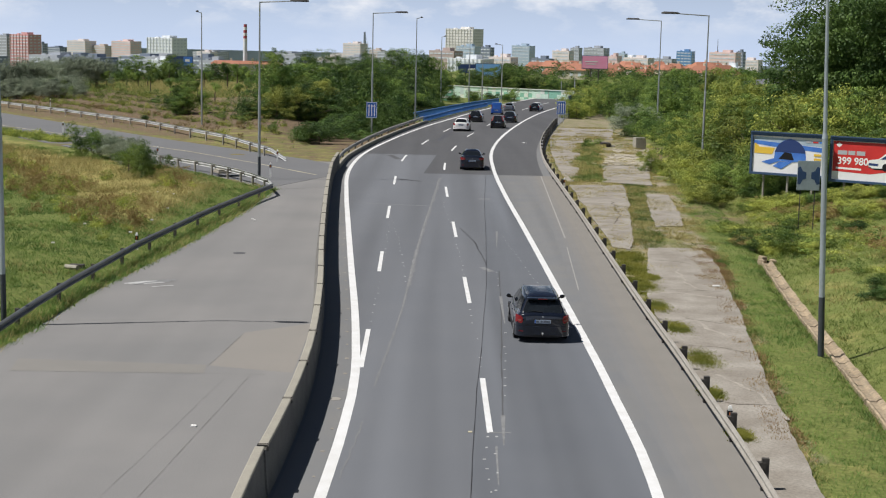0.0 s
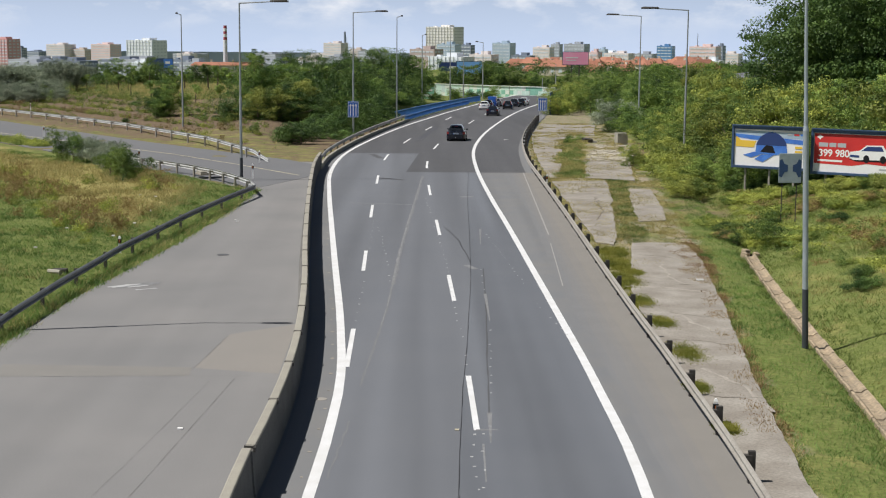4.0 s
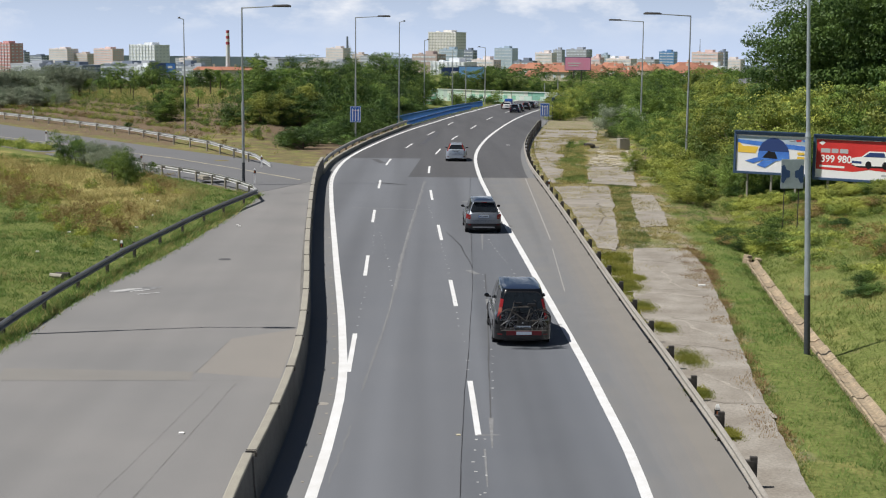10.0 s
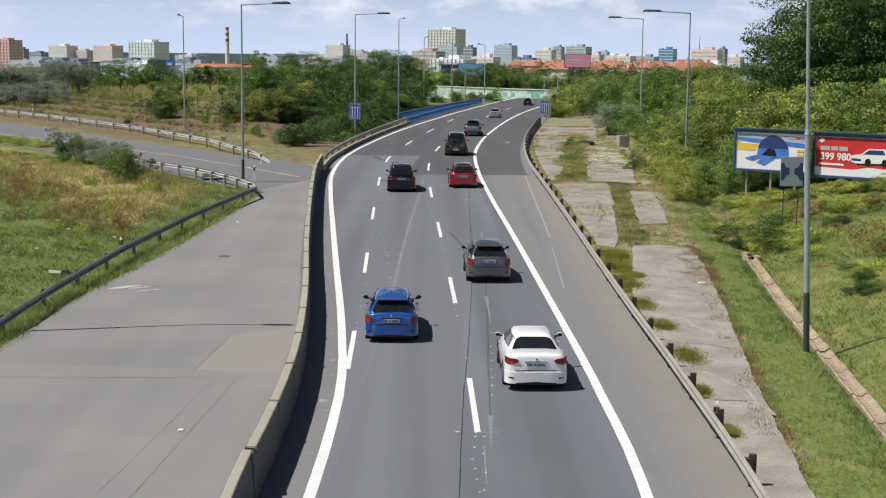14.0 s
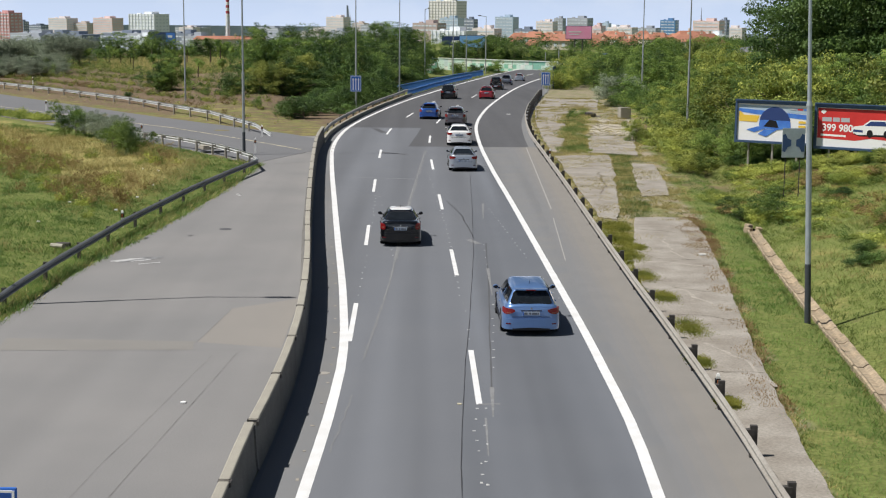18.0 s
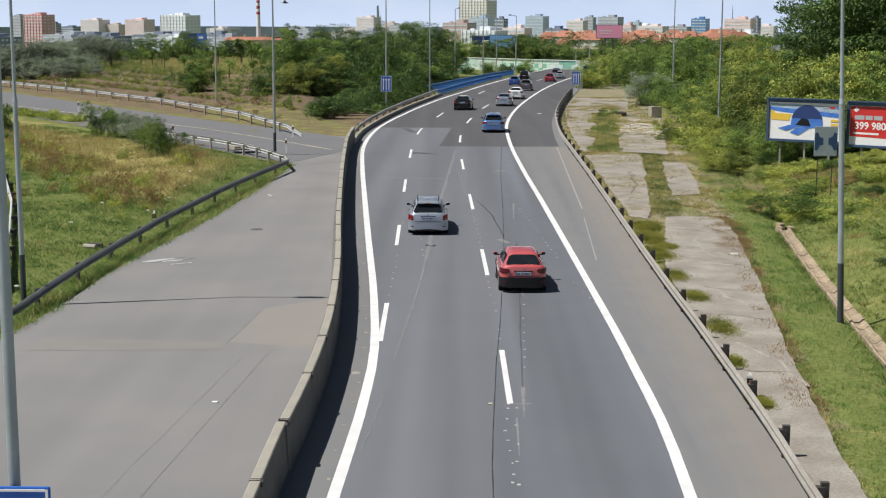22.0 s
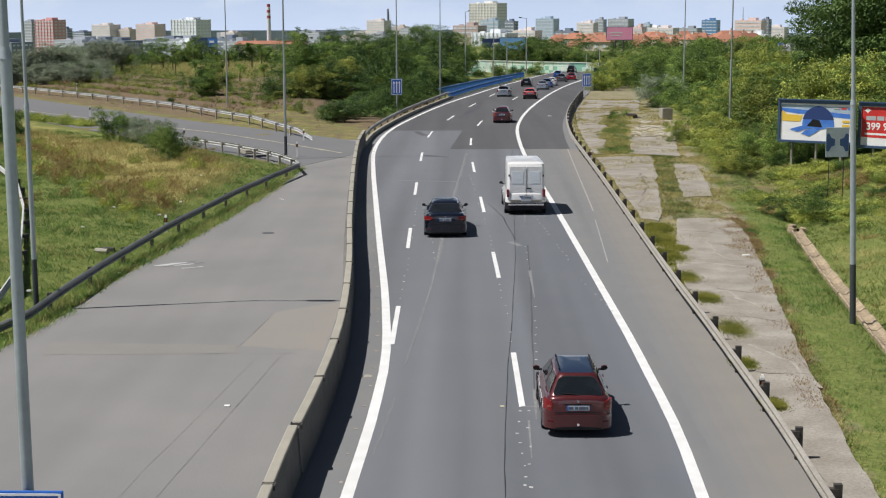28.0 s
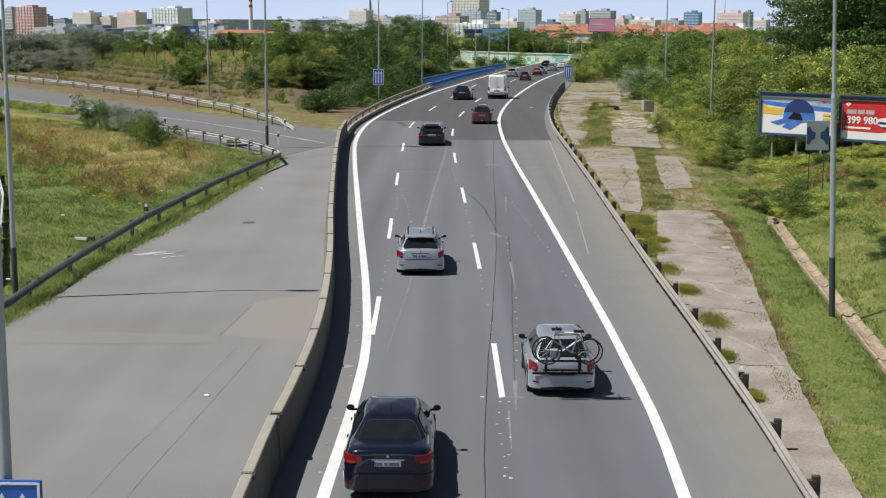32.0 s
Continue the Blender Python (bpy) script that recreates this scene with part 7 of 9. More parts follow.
part("piece", Shape().box(0.3, 0.5, 0.08, 0.6, 0.3, 0.2), STEEL_BLACK, junk, bevel=0.03)
part("piece", Shape().box(-0.9, -0.1, 0.08, 0.22, 0.34, 0.12), CONCRETE, junk, bevel=0.03)
litter = Shape()
for _ in range(12):
    y = rr.uniform(48, 95)
    litter.box(float(ramp_edge(y)) - rr.uniform(1.5, 10), y, 0.48, 0.14, 0.10, 0.05)
tagged(new("litter_scraps", litter.mesh("litter_scraps", SIGN_WHITE)), "scraps of pale litter in the meadow", "litter", kind="stuff")

# weeds fringing the slabs
for fringe, (mat_, seed_, share, label_) in enumerate(((GRASS_PALE, 81, 1.0, "olive weeds fringing the broken slabs"), (GRASS_DRY, 83, 0.8, "dry stalks fringing the broken slabs"), (WEED_RUST, 85, 0.18, "rust-red weeds fringing the broken slabs"))):
    rng = np.random.default_rng(seed_)
    fx, fy = [], []
    for c in slab_list:
        for (xa, ya), (xb, yb) in zip(c, c[1:] + c[:1]):
            m = int(math.hypot(xb - xa, yb - ya) * 34 * share)
            u = rng.uniform(0, 1, m)
            fx.append(xa + (xb - xa) * u + rng.normal(0, 0.16, m))
            fy.append(ya + (yb - ya) * u + rng.normal(0, 0.30, m))
    fx, fy = np.concatenate(fx), np.concatenate(fy)
    ok = (fx > RAIL_RIGHT(fy) + 0.45) & (fy > 26) & (patchy(fx, fy + 11 * fringe, 0.8) > -0.08)
    grass_field("slab_fringe", label_, fx[ok], fy[ok], 0.085, mat_, seed_ + 1, 7, 0.016)

# weeds in the joints and along the rail's foot
weed_x, weed_y = [], []
rng = np.random.default_rng(51)
for cx, cy, r_, n in ((8.35, 51.2, 0.9, 260), (8.5, 46, 0.9, 320), (8.1, 36.4, 0.5, 120), (8.3, 54.6, 0.6, 120), (8.5, 61, 0.8, 240), (8.7, 66, 0.7, 160), (8.2, 72, 0.5, 120), (8.2, 41.5, 0.4, 90), (8.15, 33, 0.35, 70)):
    weed_x += list(cx - 0.15 + rng.normal(0, r_ * 0.30, n * 6))
    weed_y += list(cy + rng.normal(0, r_ * 0.75, n * 6))
weed_x, weed_y = np.array(weed_x), np.array(weed_y)
behind = (weed_x > RAIL_RIGHT(weed_y) + 0.3) & (patchy(weed_x, weed_y, 1.6) > -0.12)
grass_field("rail_weeds", "green weeds sprouting along the guard rail", weed_x[behind], weed_y[behind], 0.065, GRASS_PALE, 52, 9, 0.018)
gx, gy = sow(53, 24000, 8.0, 15, 58, 103, lambda x, y, u: (y > 70) & (np.abs(x - (10.3 + (y - 71) * 0.096)) < 0.6 + 0.12 * np.sin(y * 0.7)))
grass_field("strip_grass", "green grass strip growing between the slabs", gx, gy, 0.11, GRASS, 54, 7, 0.016)
gx, gy = sow(55, 20000, 8.2, 21, 60, 165, lambda x, y, u: (x > RAIL_RIGHT(y) + 0.6) & (x < SLAB_RIGHT(y) + 0.6) & (patchy(x, y, 0.35) > 0.16))
grass_field("slab_straw", "dry straw-coloured weeds between the slabs", gx, gy, 0.16, GRASS_DRY, 56)
gx, gy = sow(65, 100000, 8.0, 20, 30, 165, lambda x, y, u: (x > RAIL_RIGHT(y) + 0.5) & (x < SLAB_RIGHT(y) + 0.4) & (patchy(x, y, 0.7) + 0.5 * patchy(x, y, 2.1) > 0.33))
grass_field("joint_weeds", "olive weeds in cracks and along the edges of the slabs", gx, gy, 0.08, GRASS_PALE, 66, 6, 0.014)
gx, gy = sow(67, 90000, 8.0, 20, 30, 165, lambda x, y, u: (x > RAIL_RIGHT(y) + 0.5) & (x < SLAB_RIGHT(y) + 0.4) & (patchy(x, y + 40, 0.8) + 0.5 * patchy(x, y, 2.4) > 0.44))
grass_field("joint_straw", "dry stalks in cracks and along the edges of the slabs", gx, gy, 0.09, GRASS_DRY, 68, 6, 0.014)
gx, gy = sow(69, 30000, 10.5, 20, 28, 110, lambda x, y, u: (np.abs(np.abs(x - DITCH(y) - 0.38) - 0.42) < 0.18 + 0.3 * patchy(x, y, 0.9)) & (u < 0.8))
grass_field("channel_grass", "grass hanging over the edges of the stone channel", gx, gy, 0.17, GRASS, 70, 7, 0.012)
gx, gy = sow(71, 12000, 10.5, 20, 28, 110, lambda x, y, u: (np.abs(x - DITCH(y) - 0.38) < 0.5) & (patchy(x, y, 0.6) > 0.22))
grass_field("channel_weeds", "weeds rooted in the silt of the stone channel", gx, gy, 0.16, GRASS_DRY, 72, 6, 0.012)
gx, gy = sow(73, 40000, 8.4, 13.5, 30, 71, lambda x, y, u: (np.abs(x - SLAB_RIGHT(y)) < 0.18 + 0.55 * patchy(x, y, 0.55)) & (u < 0.7))
grass_field("slab_edge_weeds", "low weeds creeping over the edge of the pavement", gx, gy, 0.09, GRASS, 74, 6, 0.013)
in_olive = lambda x, y: (np.abs(x - (10.1 + (y - 102.4) * 0.103)) < 0.95 + 1.1 * patchy(x, y, 0.5)) & (y < 138)
gx, gy = sow(61, 16000, 8.5, 15.5, 102.6, 138, lambda x, y, u: in_olive(x, y) & (patchy(x, y, 0.4) + u * 0.8 > 0.3))
grass_field("olive_weeds", "olive weeds grown through a broken seam of the pavement", gx, gy, 0.26, GRASS, 62, 6, 0.02)
gx, gy = sow(63, 13000, 8.5, 15.5, 102.6, 138, lambda x, y, u: in_olive(x, y) & (patchy(x, y, 0.6) > -0.05))
grass_field("olive_straw", "dry stalks among the olive weeds", gx, gy, 0.3, GRASS_DRY, 64, 6, 0.018)
gx, gy = sow(57, 9000, 8.5, 13.5, 34, 72, lambda x, y, u: (x > SLAB_RIGHT(y) - 0.45) & (x < SLAB_RIGHT(y) + 0.25) & (patchy(x, y, 0.45) > 0.05))
grass_field("rust_weeds", "rust-red dock growing at the edge of the slabs", gx, gy, 0.1, WEED_RUST, 58)
gx, gy = sow(59, 9000, -15.5, -9, 40, 94, lambda x, y, u: (left_of_ramp(x, y) > -0.12) & (left_of_ramp(x, y) < 0.9))
grass_field("edge_grass", "bright green grass between guard rail and slip road", gx, gy, 0.12, GRASS, 60)


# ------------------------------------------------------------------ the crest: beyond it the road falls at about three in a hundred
# scale factors about EYE by distance; the view from EYE stays as drawn
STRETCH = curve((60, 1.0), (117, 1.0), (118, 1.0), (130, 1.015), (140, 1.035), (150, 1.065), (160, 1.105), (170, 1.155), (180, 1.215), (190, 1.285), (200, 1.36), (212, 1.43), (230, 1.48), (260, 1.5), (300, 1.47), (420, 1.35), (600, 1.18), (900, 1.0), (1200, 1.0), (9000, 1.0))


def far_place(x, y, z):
    """The plan is drawn level. Past the crest a spot is scaled outwards from EYE: farther and lower, on a falling road.
    """
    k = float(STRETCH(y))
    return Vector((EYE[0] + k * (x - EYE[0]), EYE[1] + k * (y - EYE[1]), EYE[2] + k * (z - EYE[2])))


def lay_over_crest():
    """Lays all that is built on the level plan over the crest, scaled up from EYE: sheets and rails corner by corner,
    whole things by their foot.
    """
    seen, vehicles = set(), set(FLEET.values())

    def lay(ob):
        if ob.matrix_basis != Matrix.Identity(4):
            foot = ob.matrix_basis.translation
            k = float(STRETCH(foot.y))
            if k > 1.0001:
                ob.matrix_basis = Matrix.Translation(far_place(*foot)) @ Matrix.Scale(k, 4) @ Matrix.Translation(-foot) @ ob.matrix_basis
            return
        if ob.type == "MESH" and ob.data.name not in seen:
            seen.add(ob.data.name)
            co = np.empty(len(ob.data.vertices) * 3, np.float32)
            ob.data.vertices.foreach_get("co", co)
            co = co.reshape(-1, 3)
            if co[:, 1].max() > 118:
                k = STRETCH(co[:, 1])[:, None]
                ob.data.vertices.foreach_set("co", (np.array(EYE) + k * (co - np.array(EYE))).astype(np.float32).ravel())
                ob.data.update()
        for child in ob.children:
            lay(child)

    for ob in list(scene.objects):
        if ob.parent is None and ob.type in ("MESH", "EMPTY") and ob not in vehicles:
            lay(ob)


# ------------------------------------------------------------------ vehicles
def paint(name, c, rough=0.28, metal=0.25):
    return material(name, c, rough, metal, grain=0.03, scale=6, coat=1.0, spec=0.15 if max(c) < 0.05 else 0.5)


PAINTS = {
    "midnight": paint("paint_midnight", (0.006, 0.009, 0.018), 0.25, 0.0), "black": paint("paint_black", (0.004, 0.0045, 0.006), 0.25, 0.1), "navy": paint("paint_navy", (0.005, 0.007, 0.017), 0.25, 0.0),
    "silver": paint("paint_silver", (0.34, 0.38, 0.44), 0.3, 0.35), "grey": paint("paint_grey", (0.15, 0.17, 0.20), 0.35, 0.45), "taupe": paint("paint_taupe", (0.115, 0.105, 0.118), 0.3, 0.5),
    "red": paint("paint_red", (0.31, 0.008, 0.020)), "tomato": paint("paint_faded_red", (0.47, 0.085, 0.088), 0.4, 0.0), "wine": paint("paint_wine", (0.080, 0.010, 0.019)), "rust": paint("paint_brick_red", (0.090, 0.015, 0.016)),
    # the last one has the sky's blue reflection painted in, for roofs only
    "blue": paint("paint_royal_blue", (0.014, 0.085, 0.36)), "sky": paint("paint_light_blue", (0.12, 0.23, 0.47), 0.32, 0.45), "white": paint("paint_white", (0.78, 0.78, 0.78), 0.35, 0.0), "roof_sky": paint("paint_dark_blue", (0.022, 0.038, 0.08)),
}
GLASS = material("tinted_glass", (0.011, 0.014, 0.017), 0.07, 0.0, grain=0.3, scale=3, spec=0.5)
LAMP_RED = material("tail_lamp_red", (0.20, 0.010, 0.012), 0.22, 0.0, spec=0.5)
LAMP_DARK = material("tail_lamp_smoked", (0.09, 0.006, 0.010), 0.2, 0.0, spec=0.5)
LAMP_CLEAR = material("tail_lamp_clear", (0.24, 0.07, 0.05), 0.25, 0.0, spec=0.5)
LAMP_ORANGE = material("tail_lamp_orange_red", (0.27, 0.030, 0.012), 0.22, 0.0, spec=0.5)
TYRE = material("tyre_rubber", (0.016, 0.016, 0.017), 0.85, grain=0.2, scale=30)
RIM = material("alloy_rim", (0.35, 0.36, 0.37), 0.35, 0.8)
CHROME = material("chrome_trim", (0.62, 0.63, 0.64), 0.15, 1.0)
# white plates, with the blue-grey of shade put into their colour
PLATE = material("plate_white", (0.40, 0.46, 0.55), 0.4)
PLATE_BAR = material("plate_bar", (0.10, 0.115, 0.14), 0.5)


def car(kind_name, label, style, size, color, roof=None, rails=None, lamps="block", plate_z=0.72, bumper=None, mirror=None, extras=(), glass_low=0.14, lamp_mat=None, plate_low=False, bumper_top=0.35):
    """A car whose rear axle stands over the origin, nose towards +y. size: length, width, height. style: hatch, estate, sedan, coupe, suv, mpv or van."""
    L, W, H = size
    hw = W / 2
    over = {"sedan": 1.02, "coupe": 0.95, "estate": 0.95, "hatch": 0.72, "suv": 0.82, "mpv": 0.85, "van": 0.95}[style]
    y0, y1 = -over, L - over
    c = PAINTS[color]
    v = thing(kind_name, (0, 0, 0), 0, label, "van" if style == "van" else "car", "vehicles on the carriageway")
    lift = {"suv": 0.27, "van": 0.26}.get(style, 0.21)
    belt = {"suv": 1.06, "mpv": 1.04, "van": 1.08, "estate": 0.96, "hatch": 0.96, "sedan": 0.97, "coupe": 0.95}[style]
    hood = belt - (0.02 if style in ("suv", "van", "mpv") else 0.07)
    rear_deck = belt + (0.09 if style in ("sedan", "coupe") else 0.02)
    # the rear's plan: how far the skin falls back towards its corners
    back_f, back_d = (0.0, 0.60, 0.74, 0.84, 0.92, 0.97, 1.0), (0.0, 0.0, 0.02, 0.055, 0.12, 0.21, 0.36)

    def skin(f):
        return y0 + float(np.interp(abs(f), back_f, back_d))

    def rear_piece(name, cols, mat, out=0.02, deep=0.07, label=""):
        """A piece that follows the rear's plan. cols: share of the half width, low z, high z."""
        rr_ = []
        for f, za, zb in cols:
            x, y = f * hw * 0.985, skin(f)
            o = out * (1 if abs(f) < 0.9 else 0.8)
            side = 0.02 * abs(f) ** 6 * (1 if f > 0 else -1)
            rr_.append([(x + side, y - o, za), (x + side, y - o, zb), (x - side, y + deep, zb), (x - side, y + deep, za)])
        return part(name, Shape().loft(rr_), mat, v, label, smooth=True)

    # lower body: rings along the length
    rings = []
    deck = rear_deck if style in ("sedan", "coupe") else belt
    for y, sc, top, low in ((y0, 0.70, rear_deck - 0.10, lift + 0.16), (y0 + 0.02, 0.79, rear_deck - 0.05, lift + 0.10), (y0 + 0.055, 0.865, rear_deck - 0.02, lift + 0.06), (y0 + 0.12, 0.935, rear_deck, lift + 0.03), (y0 + 0.21, 0.975, rear_deck + 0.005, lift), (y0 + 0.36, 0.995, rear_deck + 0.005, lift), (y0 + 0.9, 1.0, deck, lift),
                            (y0 + L * 0.45, 1.0, belt, lift), (y1 - 1.45, 0.995, belt - 0.01, lift), (y1 - 0.85, 0.98, hood - 0.05, lift), (y1 - 0.3, 0.93, hood - 0.17, lift + 0.02), (y1 - 0.06, 0.84, hood - 0.3, lift + 0.06), (y1, 0.74, hood - 0.38, lift + 0.15)):
        w = hw * sc
        mid = low + (top - low) * 0.52
        half = [(w * 0.88, low), (w * 0.965, low + 0.06), (w * 0.995, mid - 0.12), (w, mid + 0.02), (w * 0.98, top - 0.22), (w * 0.94, top - 0.11), (w * 0.88, top - 0.035), (w * 0.78, top), (w * 0.42, top + 0.022)]
        rings.append([(x, y, z) for x, z in half] + [(-x, y, z) for x, z in reversed(half)])
    part("body", Shape().loft(rings), c, v, smooth=True)
    # cabin
    top_in = {"van": 0.10, "mpv": 0.25, "suv": 0.31, "estate": 0.31, "hatch": 0.29, "sedan": 0.34, "coupe": 0.33}[style]
    ra, rb = {"hatch": (0.10, 0.55), "estate": (0.08, 0.50), "suv": (0.08, 0.46), "mpv": (0.06, 0.40), "van": (0.05, 0.14), "sedan": (0.64, 1.28), "coupe": (0.30, 1.30)}[style]
    fa, fb = {"van": (1.05, 1.75), "mpv": (1.05, 1.95)}.get(style, (1.25, 1.98))
    wb, wt = hw * 0.92, hw - top_in
    nb = 0.99 if style == "van" else 0.925
    z0, z1 = belt - 0.03, H - 0.075
    if style in ("sedan", "coupe"):
        z0 = belt + 0.02
    yra, yrb, yfa, yfb = y0 + ra, y0 + rb, y1 - fa, y1 - fb

    def hoop(w_, ya, yb, z, r, nr=nb):
        """A closed ring of the cabin: rounded corners, narrower at the rear, fullest amidships."""
        n_, pts_ = 4, []
        mid_y = ya + (yb - ya) * 0.5
        for s_, cy, a0, k_ in ((1, yb - r, 0, 0.95), (-1, yb - r, 90, 0.95), (-1, ya + r, 180, nr), (1, ya + r, 270, nr)):
            for q in range(n_ + 1):
                a = radians(a0 + 90 * q / n_)
                pts_.append((s_ * (w_ * k_ - r) + r * math.cos(a), cy + r * math.sin(a), z))
            if (s_, a0) == (-1, 90):
                pts_.append((-w_, mid_y, z))
        pts_.append((w_, mid_y, z))
        return pts_

    crown = [hoop(wb, yra, yfa, z0, 0.16), hoop(wb + (wt - wb) * 0.55, yra + (yrb - yra) * 0.57, yfa + (yfb - yfa) * 0.55, z0 + (z1 - z0) * 0.55, 0.17), hoop(wt + (wb - wt) * 0.04, yrb - (yrb - yra) * 0.05, yfb + (yfa - yfb) * 0.05, z1 - 0.035, 0.18),
             hoop(wt - 0.035, yrb + 0.035, yfb - 0.02, z1 + 0.012, 0.17), hoop(wt - 0.13, yrb + 0.2, yfb - 0.22, z1 + 0.05, 0.16), hoop(wt - 0.35, yrb + 0.65, yfb - 0.55, H, 0.12)]
    part("cabin", Shape().loft(crown), c, v, smooth=True)
    if roof:
        # a skin over the roof: glass, a second paint, or painted sky reflection
        shell = [hoop(wt - 0.05, yrb + 0.06, yfb - 0.05, z1 + 0.020, 0.16), hoop(wt - 0.135, yrb + 0.205, yfb - 0.225, z1 + 0.060, 0.15), hoop(wt - 0.35, yrb + 0.65, yfb - 0.55, H + 0.012, 0.12)]
        part("roof_panel", Shape().loft(shell), PAINTS.get(roof, GLASS), v, "dark glass roof" if roof == "glass" else "", smooth=True)

    def level(u):
        """Half width, rear y and front y of the cabin at the share u of its height."""
        return wb + (wt - wb) * u, yra + (yrb - yra) * u, yfa + (yfb - yfa) * u, z0 + (z1 - z0) * u

    lo, hi = glass_low, 0.90
    yl_ = level(lo)[1]
    g = 0.008
    if style != "van":
        outline, rad_u, rad_x = [], 0.17, 0.14
        for sx_, u_, a0 in ((1, hi - rad_u, 0), (-1, hi - rad_u, 90), (-1, lo + rad_u, 180), (1, lo + rad_u, 270)):
            for q in range(6):
                a = radians(a0 + 18 * q)
                u = u_ + rad_u * math.sin(a)
                w_, yr_, _, z_ = level(u)
                outline.append((sx_ * (w_ * nb - 0.075 - rad_x) + rad_x * math.cos(a), yr_ - 0.020, z_))
        gasket = []
        for sx_, u_, a0 in ((1, hi - rad_u, 0), (-1, hi - rad_u, 90), (-1, lo + rad_u, 180), (1, lo + rad_u, 270)):
            for q in range(6):
                a = radians(a0 + 18 * q)
                w_, yr_, _, z_ = level(u_ + (rad_u + 0.035) * math.sin(a))
                gasket.append((sx_ * (w_ * nb - 0.075 - rad_x) + (rad_x + 0.02) * math.cos(a), yr_ - 0.012, z_))
        part("window_seal", Shape().add(gasket, [tuple(range(len(gasket)))]), BLACK, v)
        part("rear_window", Shape().add(outline, [tuple(range(len(outline)))]), GLASS, v)
    for s in (-1, 1):
        f0 = 0.10 if style in ("sedan", "coupe") else 0.05
        spans = ((f0, 0.36), (0.385, 0.64), (0.665, 0.93)) if style in ("estate", "suv", "mpv", "van") else ((f0 + 0.04, 0.47), (0.495, 0.91))
        if style == "van":
            spans = ((0.74, 0.94),)
        for a, b in spans:
            def at_(u, q):
                w_, r_, f_, z_ = level(u)
                k_ = nb + (1 - nb) * q / 0.5 if q < 0.5 else 1 - 0.05 * (q - 0.5) / 0.5
                return (s * (w_ * k_ + g), r_ + (f_ - r_) * q, z_)
            part("side_window", Shape().add([at_(lo + 0.02, a), at_(lo + 0.02, b), at_(hi - 0.02, b), at_(hi - 0.02, a)], [(0, 1, 2, 3)]), GLASS, v)
    wl_, _, fl_, zl_ = level(0.08)
    wh_, _, fh_, zh_ = level(0.92)
    part("windscreen", Shape().add([(-wl_ + 0.08, fl_ + g, zl_), (wl_ - 0.08, fl_ + g, zl_), (wh_ - 0.1, fh_ + g, zh_), (-wh_ + 0.1, fh_ + g, zh_)], [(0, 1, 2, 3)]), GLASS, v)
    # rear: bumper, boot, lamps, plate
    bm_ = bumper or c
    rear_piece("rear_bumper", [(f, lift + 0.015, lift + bumper_top) for f in (-1.0, -0.97, -0.92, -0.84, -0.72, -0.4, 0.0, 0.4, 0.72, 0.84, 0.92, 0.97, 1.0)], bm_, 0.055, 0.12)
    # black trim strip, also standing in for shade under the bumper
    rear_piece("valance", [(f, lift - 0.01, lift + 0.075 - 0.05 * abs(f)) for f in (-0.66, -0.5, -0.25, 0.0, 0.25, 0.5, 0.66)], BLACK, 0.057, 0.12)
    part("diffuser", Shape().box(0, y0 + 0.08, lift + 0.03, W * 0.5, 0.10, 0.08), BLACK, v)
    part("underbody", Shape().box(0, (y0 + y1) / 2, lift + 0.0, W * 0.82, L * 0.9, 0.12), BLACK, v)
    sill = rear_deck - 0.05
    part("boot_seam", Shape().box(0, y0 + 0.0, lift + 0.40, W * 0.66, 0.03, 0.014), BLACK, v)
    lm = lamp_mat or LAMP_RED
    for s in (-1, 1):
        if lamps == "tall":        # upright lamps beside the rear window
            for (za, zb, m) in ((sill + 0.26, sill + 0.52, LAMP_RED), (sill + 0.10, sill + 0.255, LAMP_CLEAR), (sill - 0.12, sill + 0.095, LAMP_RED)):
                segs = []
                for z_ in (za, (za + zb) / 2, zb):
                    u = min(1.0, max(0.0, (z_ - z0) / (z1 - z0)))
                    w_, yr_ = level(u)[0] * nb, level(u)[1] if z_ > z0 else y0 + 0.06
                    segs.append([(s * (w_ - 0.085), yr_ - 0.028, z_), (s * (w_ - 0.03), yr_ - 0.010, z_), (s * (w_ + 0.018), yr_ + 0.06, z_), (s * (w_ + 0.016), yr_ + 0.15, z_), (s * (w_ - 0.07), yr_ + 0.15, z_), (s * (w_ - 0.085), yr_ + 0.06, z_)])
                part("tail_lamp", Shape().loft(segs), m, v, smooth=True)
        elif lamps == "wide":
            rear_piece("tail_lamp", [(s * f, sill - 0.23 + d, sill - 0.055 + e) for f, d, e in ((0.58, 0.08, -0.04), (0.66, 0.03, -0.01), (0.76, 0.0, 0.0), (0.86, -0.01, 0.005), (0.93, 0.0, 0.01), (0.985, 0.04, 0.01))], lm, 0.022, 0.06)
            rear_piece("lamp_lens", [(s * f, sill - 0.215, sill - 0.175) for f in (0.72, 0.80, 0.90)], LAMP_CLEAR if lm is LAMP_RED else LAMP_DARK, 0.030, 0.03)
        elif lamps == "block":
            rear_piece("tail_lamp", [(s * f, sill - 0.29 + d, sill - 0.04 + e) for f, d, e in ((0.75, 0.05, -0.05), (0.80, 0.01, 0.0), (0.87, 0.0, 0.012), (0.94, 0.0, 0.02), (0.985, 0.02, 0.02))], lm, 0.020, 0.06)
            rear_piece("lamp_lens", [(s * f, sill - 0.20, sill - 0.155) for f in (0.79, 0.84, 0.90)], LAMP_CLEAR, 0.027, 0.03)
